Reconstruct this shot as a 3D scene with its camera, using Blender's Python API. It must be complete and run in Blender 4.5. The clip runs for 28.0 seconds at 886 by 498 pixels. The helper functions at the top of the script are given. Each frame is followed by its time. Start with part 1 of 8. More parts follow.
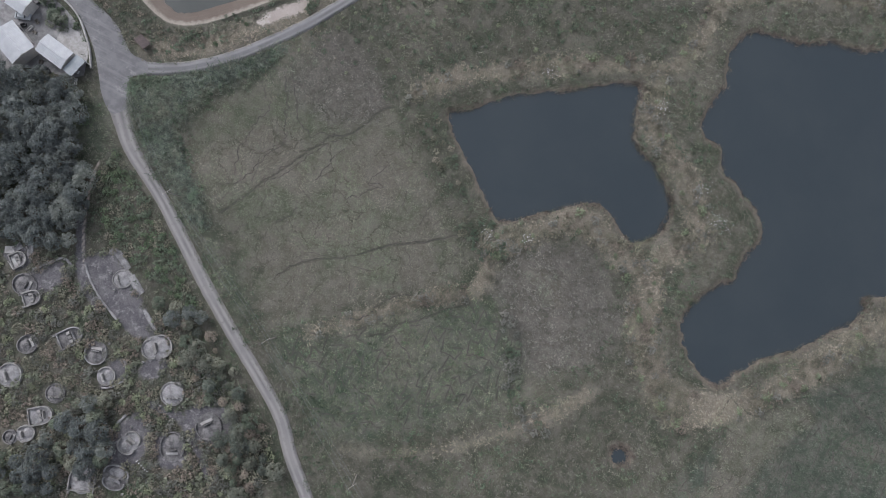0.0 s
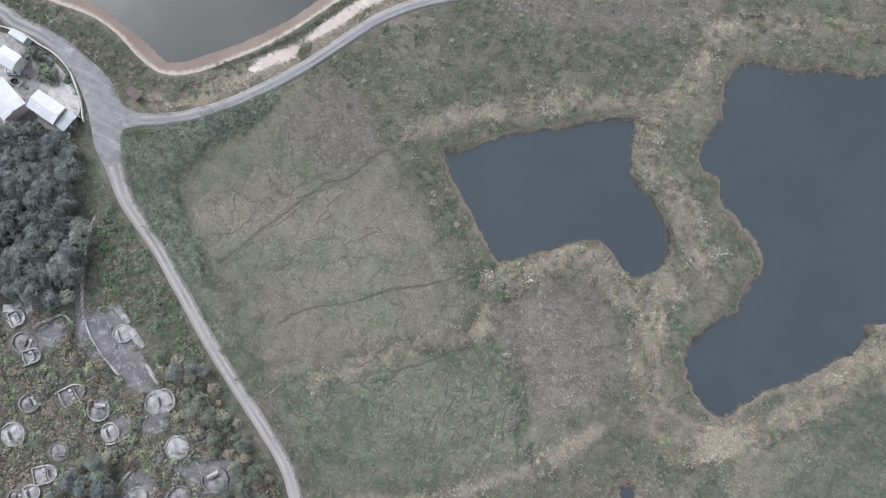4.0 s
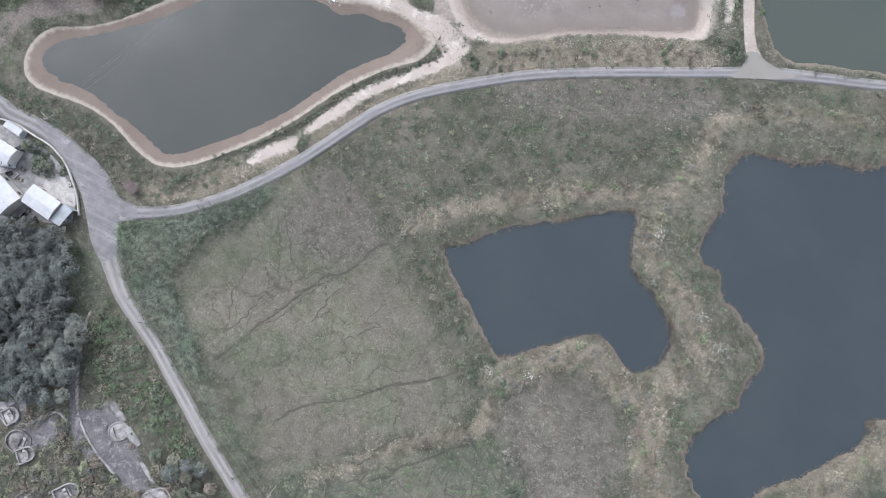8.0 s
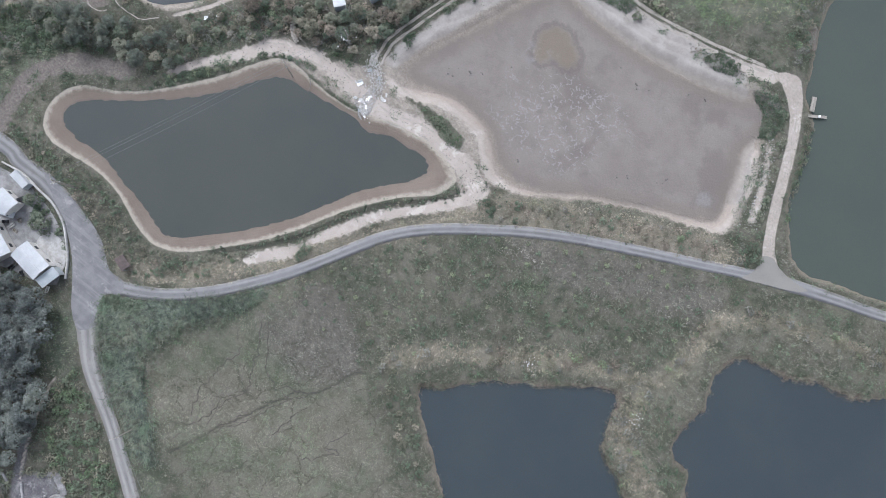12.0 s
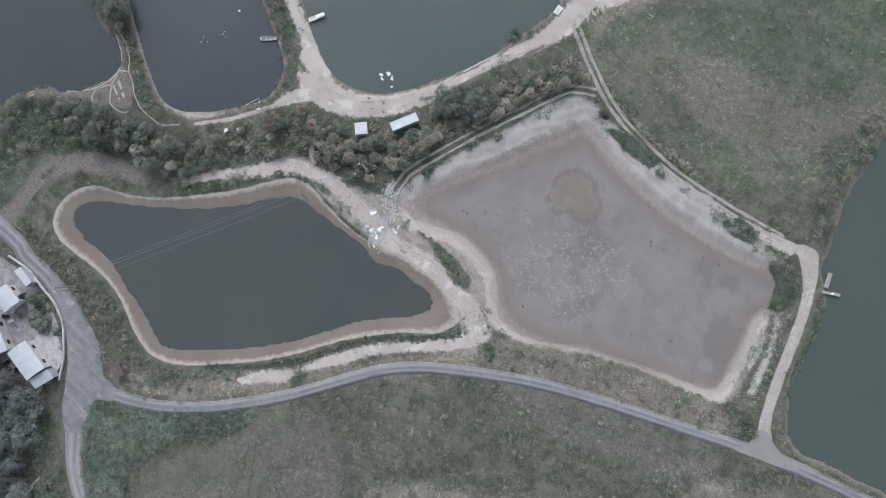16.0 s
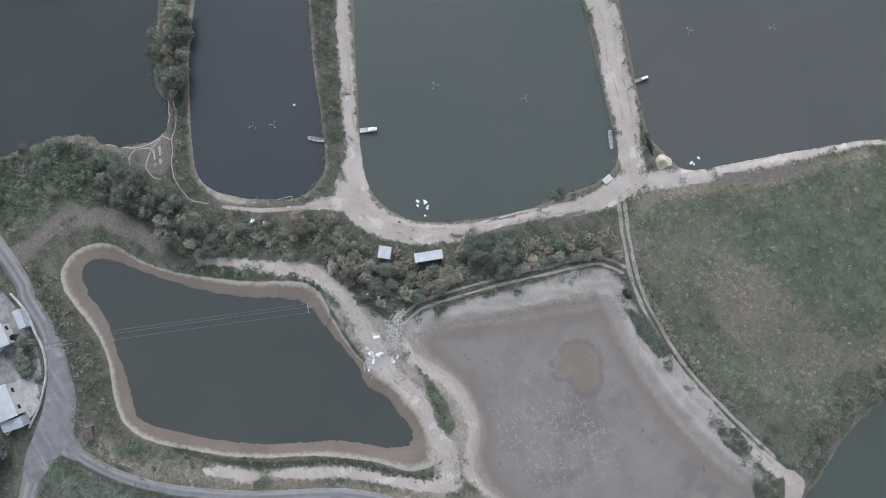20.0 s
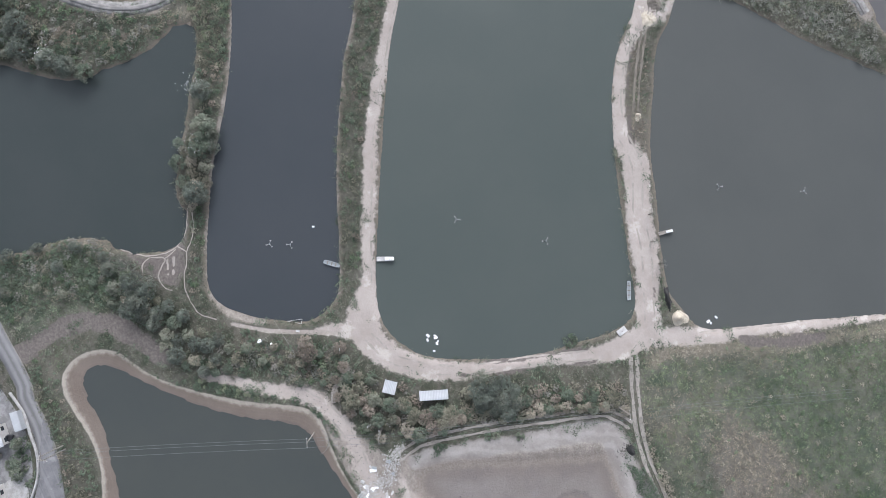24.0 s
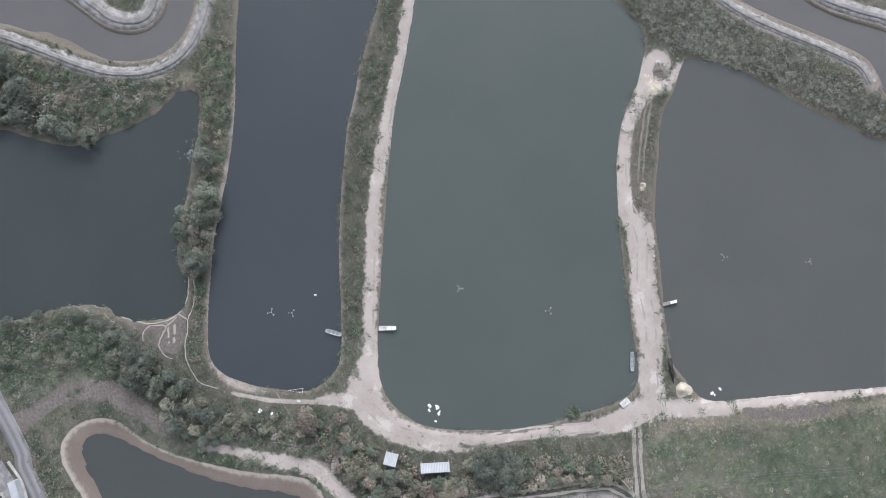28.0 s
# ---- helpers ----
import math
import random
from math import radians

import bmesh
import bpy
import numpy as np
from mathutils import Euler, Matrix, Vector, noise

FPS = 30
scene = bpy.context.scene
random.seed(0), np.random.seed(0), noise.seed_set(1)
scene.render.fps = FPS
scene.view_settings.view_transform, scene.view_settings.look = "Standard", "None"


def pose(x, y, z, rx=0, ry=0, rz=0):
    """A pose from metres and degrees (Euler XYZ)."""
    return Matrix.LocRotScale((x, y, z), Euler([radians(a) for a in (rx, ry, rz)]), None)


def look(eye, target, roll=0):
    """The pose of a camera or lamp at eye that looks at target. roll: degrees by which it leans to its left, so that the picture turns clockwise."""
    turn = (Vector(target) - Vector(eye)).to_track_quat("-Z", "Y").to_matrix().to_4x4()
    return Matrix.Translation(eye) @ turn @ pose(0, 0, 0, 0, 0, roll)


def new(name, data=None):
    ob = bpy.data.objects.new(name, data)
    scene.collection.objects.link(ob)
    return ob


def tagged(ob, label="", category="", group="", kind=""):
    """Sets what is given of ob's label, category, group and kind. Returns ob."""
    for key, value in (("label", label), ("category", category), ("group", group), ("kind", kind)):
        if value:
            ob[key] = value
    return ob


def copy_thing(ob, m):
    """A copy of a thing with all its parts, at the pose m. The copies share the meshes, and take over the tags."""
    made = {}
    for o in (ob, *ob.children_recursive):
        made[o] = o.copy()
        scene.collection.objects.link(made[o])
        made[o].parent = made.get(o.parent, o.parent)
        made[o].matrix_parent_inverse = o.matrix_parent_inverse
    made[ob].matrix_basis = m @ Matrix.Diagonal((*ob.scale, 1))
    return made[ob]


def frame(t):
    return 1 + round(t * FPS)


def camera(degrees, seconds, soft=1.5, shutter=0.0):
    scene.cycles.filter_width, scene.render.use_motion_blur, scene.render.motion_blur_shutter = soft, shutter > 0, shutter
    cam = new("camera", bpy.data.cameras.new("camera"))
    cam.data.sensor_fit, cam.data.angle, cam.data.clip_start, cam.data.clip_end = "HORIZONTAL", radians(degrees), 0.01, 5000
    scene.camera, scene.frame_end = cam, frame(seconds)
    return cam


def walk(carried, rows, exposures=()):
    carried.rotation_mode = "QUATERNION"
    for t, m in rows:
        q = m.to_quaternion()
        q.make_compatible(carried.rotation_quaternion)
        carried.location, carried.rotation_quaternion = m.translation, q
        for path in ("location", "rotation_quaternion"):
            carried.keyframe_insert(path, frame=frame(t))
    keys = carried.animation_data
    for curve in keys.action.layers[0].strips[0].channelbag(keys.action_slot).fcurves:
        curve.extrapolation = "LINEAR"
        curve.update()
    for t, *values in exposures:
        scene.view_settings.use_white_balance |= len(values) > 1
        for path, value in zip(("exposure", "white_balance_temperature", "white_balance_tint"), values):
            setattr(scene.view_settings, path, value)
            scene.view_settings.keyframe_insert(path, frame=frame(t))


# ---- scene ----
cam = camera(75.0, 28.0, soft=0.85)
# t, x, y, z, and the turn about x, y and z
ROWS = [
    (0.0, 3.26, 7.74, 151.77, 3.59, -1.00, 27.41),
    (0.5, 2.59, 8.77, 151.82, 3.65, -0.89, 25.42),
    (1.0, 1.92, 10.73, 151.92, 3.44, -0.77, 25.16),
    (1.5, 1.20, 12.26, 151.89, 3.32, -0.74, 25.22),
    (2.0, 0.48, 13.76, 151.92, 3.22, -0.75, 25.26),
    (2.5, -0.12, 14.61, 151.91, 3.34, -0.82, 25.28),
    (3.0, -0.88, 15.73, 151.87, 3.41, -0.90, 25.35),
    (3.5, -1.64, 16.85, 151.84, 3.46, -0.98, 25.40),
    (5.5, -4.72, 23.18, 151.92, 3.29, -1.04, 25.48),
    (6.0, -5.96, 25.62, 152.00, 3.34, -1.06, 25.48),
    (6.5, -7.44, 28.95, 152.01, 3.27, -1.07, 25.50),
    (7.0, -9.39, 31.95, 152.05, 3.48, -1.21, 25.49),
    (7.5, -11.54, 35.82, 152.07, 3.50, -1.32, 25.53),
    (8.0, -13.56, 39.83, 152.14, 3.61, -1.37, 25.56),
    (8.5, -15.53, 43.75, 152.13, 3.70, -1.41, 25.58),
    (9.0, -17.43, 48.04, 152.19, 3.65, -1.35, 25.60),
    (9.5, -19.73, 52.43, 152.22, 3.51, -1.41, 25.63),
    (10.0, -21.93, 56.66, 152.30, 3.46, -1.43, 25.62),
    (10.5, -24.13, 61.19, 152.28, 3.36, -1.45, 26.03),
    (11.0, -25.83, 64.89, 152.28, 3.53, -1.68, 30.70),
    (11.5, -27.90, 68.67, 152.27, 3.51, -1.96, 36.12),
    (13.5, -40.07, 85.56, 152.92, 2.47, -1.53, 39.30),
    (14.0, -43.40, 89.16, 153.01, 2.42, -1.54, 39.26),
    (14.5, -46.55, 92.14, 153.07, 2.53, -1.63, 39.14),
    (15.0, -49.63, 95.87, 153.02, 2.42, -1.56, 39.11),
    (15.5, -52.64, 99.41, 153.02, 2.37, -1.58, 40.73),
    (16.0, -55.59, 102.62, 153.13, 2.33, -1.72, 44.32),
    (16.5, -58.67, 105.69, 153.08, 2.29, -1.87, 48.67),
    (17.0, -62.18, 108.33, 152.96, 2.29, -2.09, 52.56),
    (17.5, -66.04, 111.14, 153.00, 2.22, -2.05, 52.46),
    (18.0, -69.64, 113.90, 152.97, 2.16, -2.03, 54.41),
    (18.5, -73.43, 116.61, 152.88, 2.11, -1.97, 55.83),
    (19.0, -77.28, 119.39, 152.75, 2.07, -1.84, 55.80),
    (19.5, -81.12, 121.74, 152.62, 2.09, -1.83, 55.91),
    (20.0, -85.06, 124.59, 152.77, 1.91, -1.75, 58.21),
    (20.5, -88.76, 126.80, 152.66, 1.90, -1.77, 60.87),
    (21.0, -92.60, 129.08, 152.58, 1.88, -1.72, 63.48),
    (21.5, -96.67, 131.14, 152.44, 1.87, -1.66, 63.74),
    (23.5, -113.01, 137.54, 152.01, 2.09, -1.70, 63.73),
    (24.0, -116.73, 139.51, 151.92, 2.14, -1.59, 63.73),
    (24.5, -120.09, 141.18, 151.91, 2.19, -1.53, 63.76),
    (25.0, -122.96, 142.43, 151.88, 2.28, -1.53, 63.79),
    (25.5, -125.30, 143.32, 151.80, 2.37, -1.57, 63.80),
    (26.0, -127.43, 144.35, 151.76, 2.34, -1.54, 63.80),
    (26.5, -128.91, 145.10, 151.79, 2.33, -1.52, 63.78),
    (27.0, -130.39, 145.69, 151.79, 2.34, -1.53, 63.86),
    (27.5, -131.64, 146.30, 151.74, 2.29, -1.52, 64.00),
    (28.0, -132.81, 146.60, 151.68, 2.37, -1.58, 64.26),
]
# seconds, stops, kelvin, tint: it opens dark, and dims a little over the pale earth
EXPOSURES = [
    (t, stops + 0.6, kelvin, tint)
    for t, stops, kelvin, tint in (
        (0.0, -0.28, 6000, 14), (0.3, 0.25, 6000, 14), (0.6, 0.5, 6000, 14), (8.0, 0.5, 5930, 14), (11.0, 0.34, 5830, 12), (14.0, 0.16, 5750, 10),
        (17.0, -0.03, 5720, 10), (19.0, -0.08, 5720, 10), (21.0, -0.06, 5740, 10), (25.0, 0.2, 5900, 13), (28.0, 0.18, 5900, 13),
    )
]
walk(cam, [(t, pose(x, y, z, rx, ry, rz)) for t, x, y, z, rx, ry, rz in ROWS], EXPOSURES)

# ---- light: an overcast sky with a weak, wide sun ----
SUN_ELEVATION, SUN_AZIMUTH = radians(38), radians(-64)
world = bpy.data.worlds.new("world")
scene.world = world
world.use_nodes = True
sky = world.node_tree.nodes.new("ShaderNodeTexSky")
sky.sky_type, sky.sun_disc = "NISHITA", False
sky.sun_elevation, sky.sun_rotation = SUN_ELEVATION, SUN_AZIMUTH
sky.air_density, sky.dust_density, sky.ozone_density = 1.0, 4.0, 1.0
backing = world.node_tree.nodes["Background"]
backing.inputs["Strength"].default_value = 0.15
cloud = world.node_tree.nodes.new("ShaderNodeHueSaturation")  # cloud takes most of the blue away
cloud.inputs["Saturation"].default_value = 0.3
world.node_tree.links.new(sky.outputs[0], cloud.inputs["Color"])
world.node_tree.links.new(cloud.outputs[0], backing.inputs["Color"])
sun = new("sun", bpy.data.lights.new("sun", "SUN"))
sun.data.energy, sun.data.angle, sun.data.color = 1.1, radians(32), (1.0, 0.97, 0.93)
sun_way = Vector((math.sin(SUN_AZIMUTH) * math.cos(SUN_ELEVATION), math.cos(SUN_AZIMUTH) * math.cos(SUN_ELEVATION), math.sin(SUN_ELEVATION)))
sun.matrix_world = look(sun_way * 200, (0, 0, 0))


# ---- materials ----
class Paint:
    """A node material under construction."""

    def __init__(self, name, rough=0.8, metal=0.0, spec=0.3):
        self.mat = bpy.data.materials.new(name)
        self.mat.use_nodes = True
        self.tree = self.mat.node_tree
        self.shader = self.tree.nodes["Principled BSDF"]
        self.shader.inputs["Roughness"].default_value = rough
        self.shader.inputs["Metallic"].default_value = metal
        self.shader.inputs["Specular IOR Level"].default_value = spec
        self.coords = self.tree.nodes.new("ShaderNodeTexCoord").outputs["Object"]
        self.islands = None

    def put(self, socket, value):
        if isinstance(value, bpy.types.NodeSocket):
            self.tree.links.new(value, socket)
        elif isinstance(value, tuple):
            socket.default_value = (*value, 1.0) if len(value) == 3 else value
        else:
            socket.default_value = value

    def world_coords(self):
        self.coords = self.tree.nodes.new("ShaderNodeNewGeometry").outputs["Position"]
        return self

    def island(self):
        return self.tree.nodes.new("ShaderNodeNewGeometry").outputs["Random Per Island"]

    def chance(self):
        return self.tree.nodes.new("ShaderNodeObjectInfo").outputs["Random"]

    def noise(self, scale, detail=3.0, rough=0.55, stretch=None):
        n = self.tree.nodes.new("ShaderNodeTexNoise")
        n.inputs["Scale"].default_value, n.inputs["Detail"].default_value, n.inputs["Roughness"].default_value = scale, detail, rough
        source = self.coords
        if stretch:
            m = self.tree.nodes.new("ShaderNodeMapping")
            m.inputs["Scale"].default_value = stretch
            self.tree.links.new(source, m.inputs["Vector"])
            source = m.outputs[0]
        self.tree.links.new(source, n.inputs["Vector"])
        return n.outputs["Fac"]

    def cells(self, scale):
        n = self.tree.nodes.new("ShaderNodeTexVoronoi")
        n.feature = "DISTANCE_TO_EDGE"
        n.inputs["Scale"].default_value = scale
        self.tree.links.new(self.coords, n.inputs["Vector"])
        return n.outputs["Distance"]

    def sum(self, how, a, b):
        n = self.tree.nodes.new("ShaderNodeMath")
        n.operation = how
        self.put(n.inputs[0], a), self.put(n.inputs[1], b)
        return n.outputs[0]

    def span(self, value, low, high, to_low=0.0, to_high=1.0):
        n = self.tree.nodes.new("ShaderNodeMapRange")
        n.interpolation_type = "SMOOTHSTEP"
        for k, v in enumerate((value, low, high, to_low, to_high)):
            self.put(n.inputs[k], v)
        return n.outputs[0]

    def mix(self, share, a, b, how="MIX"):
        n = self.tree.nodes.new("ShaderNodeMix")
        n.data_type, n.blend_type = "RGBA", how
        self.put(n.inputs[0], share), self.put(n.inputs[6], a), self.put(n.inputs[7], b)
        return n.outputs[2]

    def field(self, name):
        n = self.tree.nodes.new("ShaderNodeAttribute")
        n.attribute_name = name
        return n.outputs["Fac"]

    def bump(self, height, far, strength=1.0):
        n = self.tree.nodes.new("ShaderNodeBump")
        n.inputs["Strength"].default_value, n.inputs["Distance"].default_value = strength, far
        self.put(n.inputs["Height"], height)
        self.tree.links.new(n.outputs[0], self.shader.inputs["Normal"])
        return self

    def done(self, colour, rough=None):
        self.put(self.shader.inputs["Base Color"], colour)
        if rough is not None:
            self.put(self.shader.inputs["Roughness"], rough)
        return self.mat

    def leafy(self, colour, share):
        """Leaves let part of the light through."""
        self.done(colour)
        thin = self.tree.nodes.new("ShaderNodeBsdfTranslucent")
        both = self.tree.nodes.new("ShaderNodeMixShader")
        self.put(thin.inputs["Color"], colour), self.put(both.inputs[0], share)
        self.tree.links.new(self.shader.outputs[0], both.inputs[1])
        self.tree.links.new(thin.outputs[0], both.inputs[2])
        self.tree.links.new(both.outputs[0], self.tree.nodes["Material Output"].inputs[0])
        return self.mat


def leaf_paint(name, dark, light, dry, dry_share=0.25, patch=0.05, clump=0.5):
    """Leaves and blades: each differs a little, clumps differ more, and whole patches turn drier."""
    p = Paint(name, 0.85, spec=0.12).world_coords()
    soft = lambda u, v: tuple(1.06 * m - 0.06 * n for m, n in zip(u, v))
    each = p.mix(p.island(), soft(dark, light), soft(light, dark))
    patches = p.span(p.noise(patch, 5, 0.65), 0.44, 0.62)
    colour = p.mix(p.sum("MULTIPLY", patches, dry_share * 2), each, dry)
    colour = p.mix(p.sum("MULTIPLY", p.span(p.noise(0.17, 5, 0.7), 0.5, 0.62), 0.45), colour, dry)
    green = tuple((m + n) / 2 * k for m, n, k in zip(dark, light, (0.76, 0.96, 0.74)))
    colour = p.mix(p.sum("MULTIPLY", p.span(p.noise(0.075, 4, 0.65), 0.52, 0.66), 0.55), colour, green)
    tone = p.span(p.noise(0.6, 6, 0.8), 0.36, 0.64, 1.0 - 0.9 * clump, 1.0 + 0.7 * clump)
    tone = p.sum("MULTIPLY", tone, p.span(p.noise(0.04, 3, 0.6), 0.36, 0.64, 0.98, 1.3))
    return p.done(p.mix(1.0, colour, tone, "MULTIPLY"))


def crown_paint(name, dark, light, dry):
    """Leaves of trees and bushes: each tree leans to its own tone, some towards a drier one."""
    p = Paint(name, 0.9, spec=0.1).world_coords()
    each = p.mix(p.island(), dark, light)
    tree = p.mix(p.span(p.chance(), 0.55, 1.0, 0.0, 0.7), each, dry)
    tree = p.mix(p.sum("MULTIPLY", p.span(p.noise(0.22, 4, 0.65), 0.5, 0.64), 0.5), tree, dry)
    tone = p.sum("MULTIPLY", p.span(p.noise(0.4, 4, 0.7), 0.34, 0.66, 0.72, 1.22), p.span(p.chance(), 0.0, 1.0, 0.8, 1.15))
    return p.leafy(p.mix(1.0, tree, tone, "MULTIPLY"), 0.3)


def plain_paint(name, a, b, scale=1.5, rough=0.8, metal=0.0, relief=0.01, grain=12.0, spec=0.3):
    """Two-scale variation between two tones, with fine relief."""
    p = Paint(name, rough, metal, spec)
    broad, fine = p.noise(scale, 4, 0.6), p.noise(grain, 3, 0.6)
    p.bump(fine, relief)
    return p.done(p.mix(p.span(p.sum("ADD", p.sum("MULTIPLY", broad, 0.7), p.sum("MULTIPLY", fine, 0.3)), 0.35, 0.65), a, b))


def water_paint(name, deep, murk):
    p = Paint(name, 0.12, spec=0.5).world_coords()
    p.shader.inputs["IOR"].default_value = 1.33
    p.bump(p.noise(1.6, 3, 0.5), 0.006, 0.35)
    return p.done(p.mix(p.span(p.noise(0.03, 4, 0.6), 0.3, 0.7), deep, murk), p.span(p.noise(0.06, 3), 0.35, 0.7, 0.1, 0.22))


def ground_paint():
    p = Paint("ground", 0.95, spec=0.15).world_coords()
    mottle, fine, grit = p.noise(0.09, 5, 0.65), p.noise(1.3, 5, 0.7), p.noise(5.0, 4, 0.7)
    wander = p.noise(0.7, 4, 0.65)
    drift = p.noise(0.11, 5, 0.65)

    def mask(name, stray, soft):
        moved = p.sum("ADD", p.field(name), p.sum("MULTIPLY", p.sum("SUBTRACT", wander, 0.5), stray))
        return p.span(moved, -soft, soft)

    def zone(name, stray, soft):
        moved = p.sum("ADD", p.field(name), p.sum("MULTIPLY", p.sum("SUBTRACT", drift, 0.5), stray))
        return p.span(moved, -soft, soft)

    mid = p.span(mottle, 0.35, 0.65)
    speck = p.span(fine, 0.36, 0.66)
    grass = p.mix(mid, (0.048, 0.056, 0.038), (0.075, 0.074, 0.055))
    marsh = p.mix(p.span(p.noise(0.05, 4, 0.65), 0.42, 0.58), (0.116, 0.109, 0.086), (0.08, 0.09, 0.06))
    colour = p.mix(zone("marsh", 22, 4), grass, marsh)
    colour = p.mix(zone("plum", 18, 3.5), colour, p.mix(speck, (0.105, 0.098, 0.082), (0.08, 0.08, 0.064)))
    colour = p.mix(zone("lush", 22, 4), colour, p.mix(mid, (0.06, 0.078, 0.054), (0.08, 0.092, 0.066)))
    colour = p.mix(zone("sedge", 8, 2), colour, p.mix(mid, (0.052, 0.066, 0.05), (0.07, 0.082, 0.062)))
    colour = p.mix(p.sum("MULTIPLY", zone("tan", 14, 3.5), 0.8), colour, p.mix(speck, (0.15, 0.133, 0.112), (0.115, 0.108, 0.084)))
    colour = p.mix(p.sum("MULTIPLY", p.span(p.noise(0.035, 5, 0.7), 0.5, 0.62), 0.6), colour, p.mix(speck, (0.155, 0.14, 0.115), (0.12, 0.115, 0.085)))
    colour = p.mix(zone("straw", 11, 2), colour, p.mix(mid, (0.205, 0.18, 0.14), (0.15, 0.141, 0.107)))
    colour = p.mix(p.sum("MULTIPLY", speck, 0.5), colour, p.mix(0.55, colour, (0.03, 0.033, 0.025)))
    patch = p.span(p.noise(0.23, 5, 0.7), 0.38, 0.64)
    colour = p.mix(p.sum("MULTIPLY", patch, 0.35), colour, (0.194, 0.173, 0.153))
    # runnels: a thin broken net over the marsh, and the larger creeks
    bent = p.tree.nodes.new("ShaderNodeVectorMath")
    bent.operation = "MULTIPLY_ADD"
    swirl = p.tree.nodes.new("ShaderNodeTexNoise")
    swirl.inputs["Scale"].default_value, swirl.inputs["Detail"].default_value = 0.16, 5.0
    p.tree.links.new(p.coords, swirl.inputs["Vector"])
    p.tree.links.new(swirl.outputs["Color"], bent.inputs[0])
    bent.inputs[1].default_value = (9.0, 9.0, 0.0)
    p.tree.links.new(p.coords, bent.inputs[2])
    straight, p.coords = p.coords, bent.outputs[0]
    net = p.span(p.cells(0.12), 0.008, 0.032, 1.0, 0.0)
    p.coords = straight
    net = p.sum("MULTIPLY", p.sum("MULTIPLY", net, p.span(p.noise(0.06, 3), 0.42, 0.54)), zone("runnel", 8, 2))
    colour = p.mix(p.sum("MULTIPLY", net, 0.65), colour, (0.05, 0.05, 0.038))
    colour = p.mix(p.sum("MULTIPLY", mask("creek", 0.5, 0.25), 0.75), colour, (0.042, 0.043, 0.034))
    # bare earth, mud and the banks of the ponds
    earth = p.mix(mid, (0.305, 0.269, 0.24), (0.365, 0.326, 0.293))
    earth = p.mix(p.sum("MULTIPLY", p.span(grit, 0.4, 0.75), 0.6), earth, (0.262, 0.228, 0.2))
    earth = p.mix(p.sum("MULTIPLY", p.span(p.noise(0.3, 6, 0.75), 0.47, 0.66), 0.6), earth, (0.27, 0.234, 0.204))
    earth = p.mix(p.span(p.noise(0.12, 5, 0.7), 0.56, 0.64), earth, (0.4, 0.362, 0.328))
    # the drying rim of the drained pond: browner towards the mud, with faint old water lines
    near_mud = p.sum("ADD", p.field("mud"), p.sum("MULTIPLY", p.sum("SUBTRACT", wander, 0.5), 4.0))
    lines = p.sum("SINE", p.sum("ADD", p.sum("MULTIPLY", p.field("mud"), 3.2), p.sum("MULTIPLY", drift, 14.0)), 0.0)
    lines = p.sum("MULTIPLY", p.span(lines, 0.2, 1.0), p.span(near_mud, -9.5, -6.0))
    earth = p.mix(p.sum("MULTIPLY", lines, 0.4), earth, (0.25, 0.22, 0.188))
    damp = p.sum("MULTIPLY", p.span(near_mud, -4.5, -0.3), 0.8)
    earth = p.mix(damp, earth, (0.225, 0.193, 0.165))
    bank = p.mix(mid, (0.145, 0.118, 0.098), (0.172, 0.142, 0.119))
    rimming = p.sum("ADD", p.field("ring"), p.sum("MULTIPLY", p.sum("SUBTRACT", wander, 0.5), 0.5))
    bank = p.mix(p.span(rimming, 0.62, 0.95), bank, (0.33, 0.3, 0.255))
    stripes = p.sum("SINE", p.sum("ADD", p.sum("MULTIPLY", p.field("ring"), 34.0), p.sum("MULTIPLY", drift, 16.0)), 0.0)
    bank = p.mix(p.sum("MULTIPLY", p.span(stripes, 0.0, 1.0), 0.08), bank, (0.225, 0.19, 0.155))
    bank = p.mix(p.sum("MULTIPLY", p.span(rimming, -0.05, 0.25, 1.0, 0.0), 0.5), bank, (0.115, 0.098, 0.09))
    bank = p.mix(p.sum("MULTIPLY", p.span(grit, 0.45, 0.7), 0.4), bank, (0.14, 0.118, 0.098))
    bed = p.mix(mid, (0.176, 0.157, 0.142), (0.2, 0.18, 0.165))
    bed = p.mix(p.span(p.noise(0.04, 4, 0.6), 0.5, 0.62), bed, (0.15, 0.132, 0.12))
    bed = p.mix(p.sum("MULTIPLY", p.span(p.cells(0.55), 0.0, 0.08, 1.0, 0.0), p.sum("MULTIPLY", p.span(p.noise(0.06, 3), 0.45, 0.6), 0.25)), bed, (0.14, 0.125, 0.112))
    bed = p.mix(p.span(p.field("mud"), 0.5, 5.0, 0.8, 0.0), bed, (0.16, 0.138, 0.12))
    # curled pale flakes where the mud has dried, a brown puddle with a dark rim
    curl = p.sum("ABSOLUTE", p.sum("SUBTRACT", p.noise(0.42, 2.5, 0.6), 0.5), 0.0)
    flakes = p.sum("MULTIPLY", p.span(curl, 0.012, 0.035, 1.0, 0.0), p.span(p.noise(0.9, 4, 0.7), 0.42, 0.56))
    flakes = p.sum("MULTIPLY", flakes, mask("crust", 7.0, 3.0))
    bed = p.mix(p.sum("MULTIPLY", p.span(p.noise(0.16, 5, 0.7), 0.46, 0.66), 0.5), bed, (0.158, 0.142, 0.132))
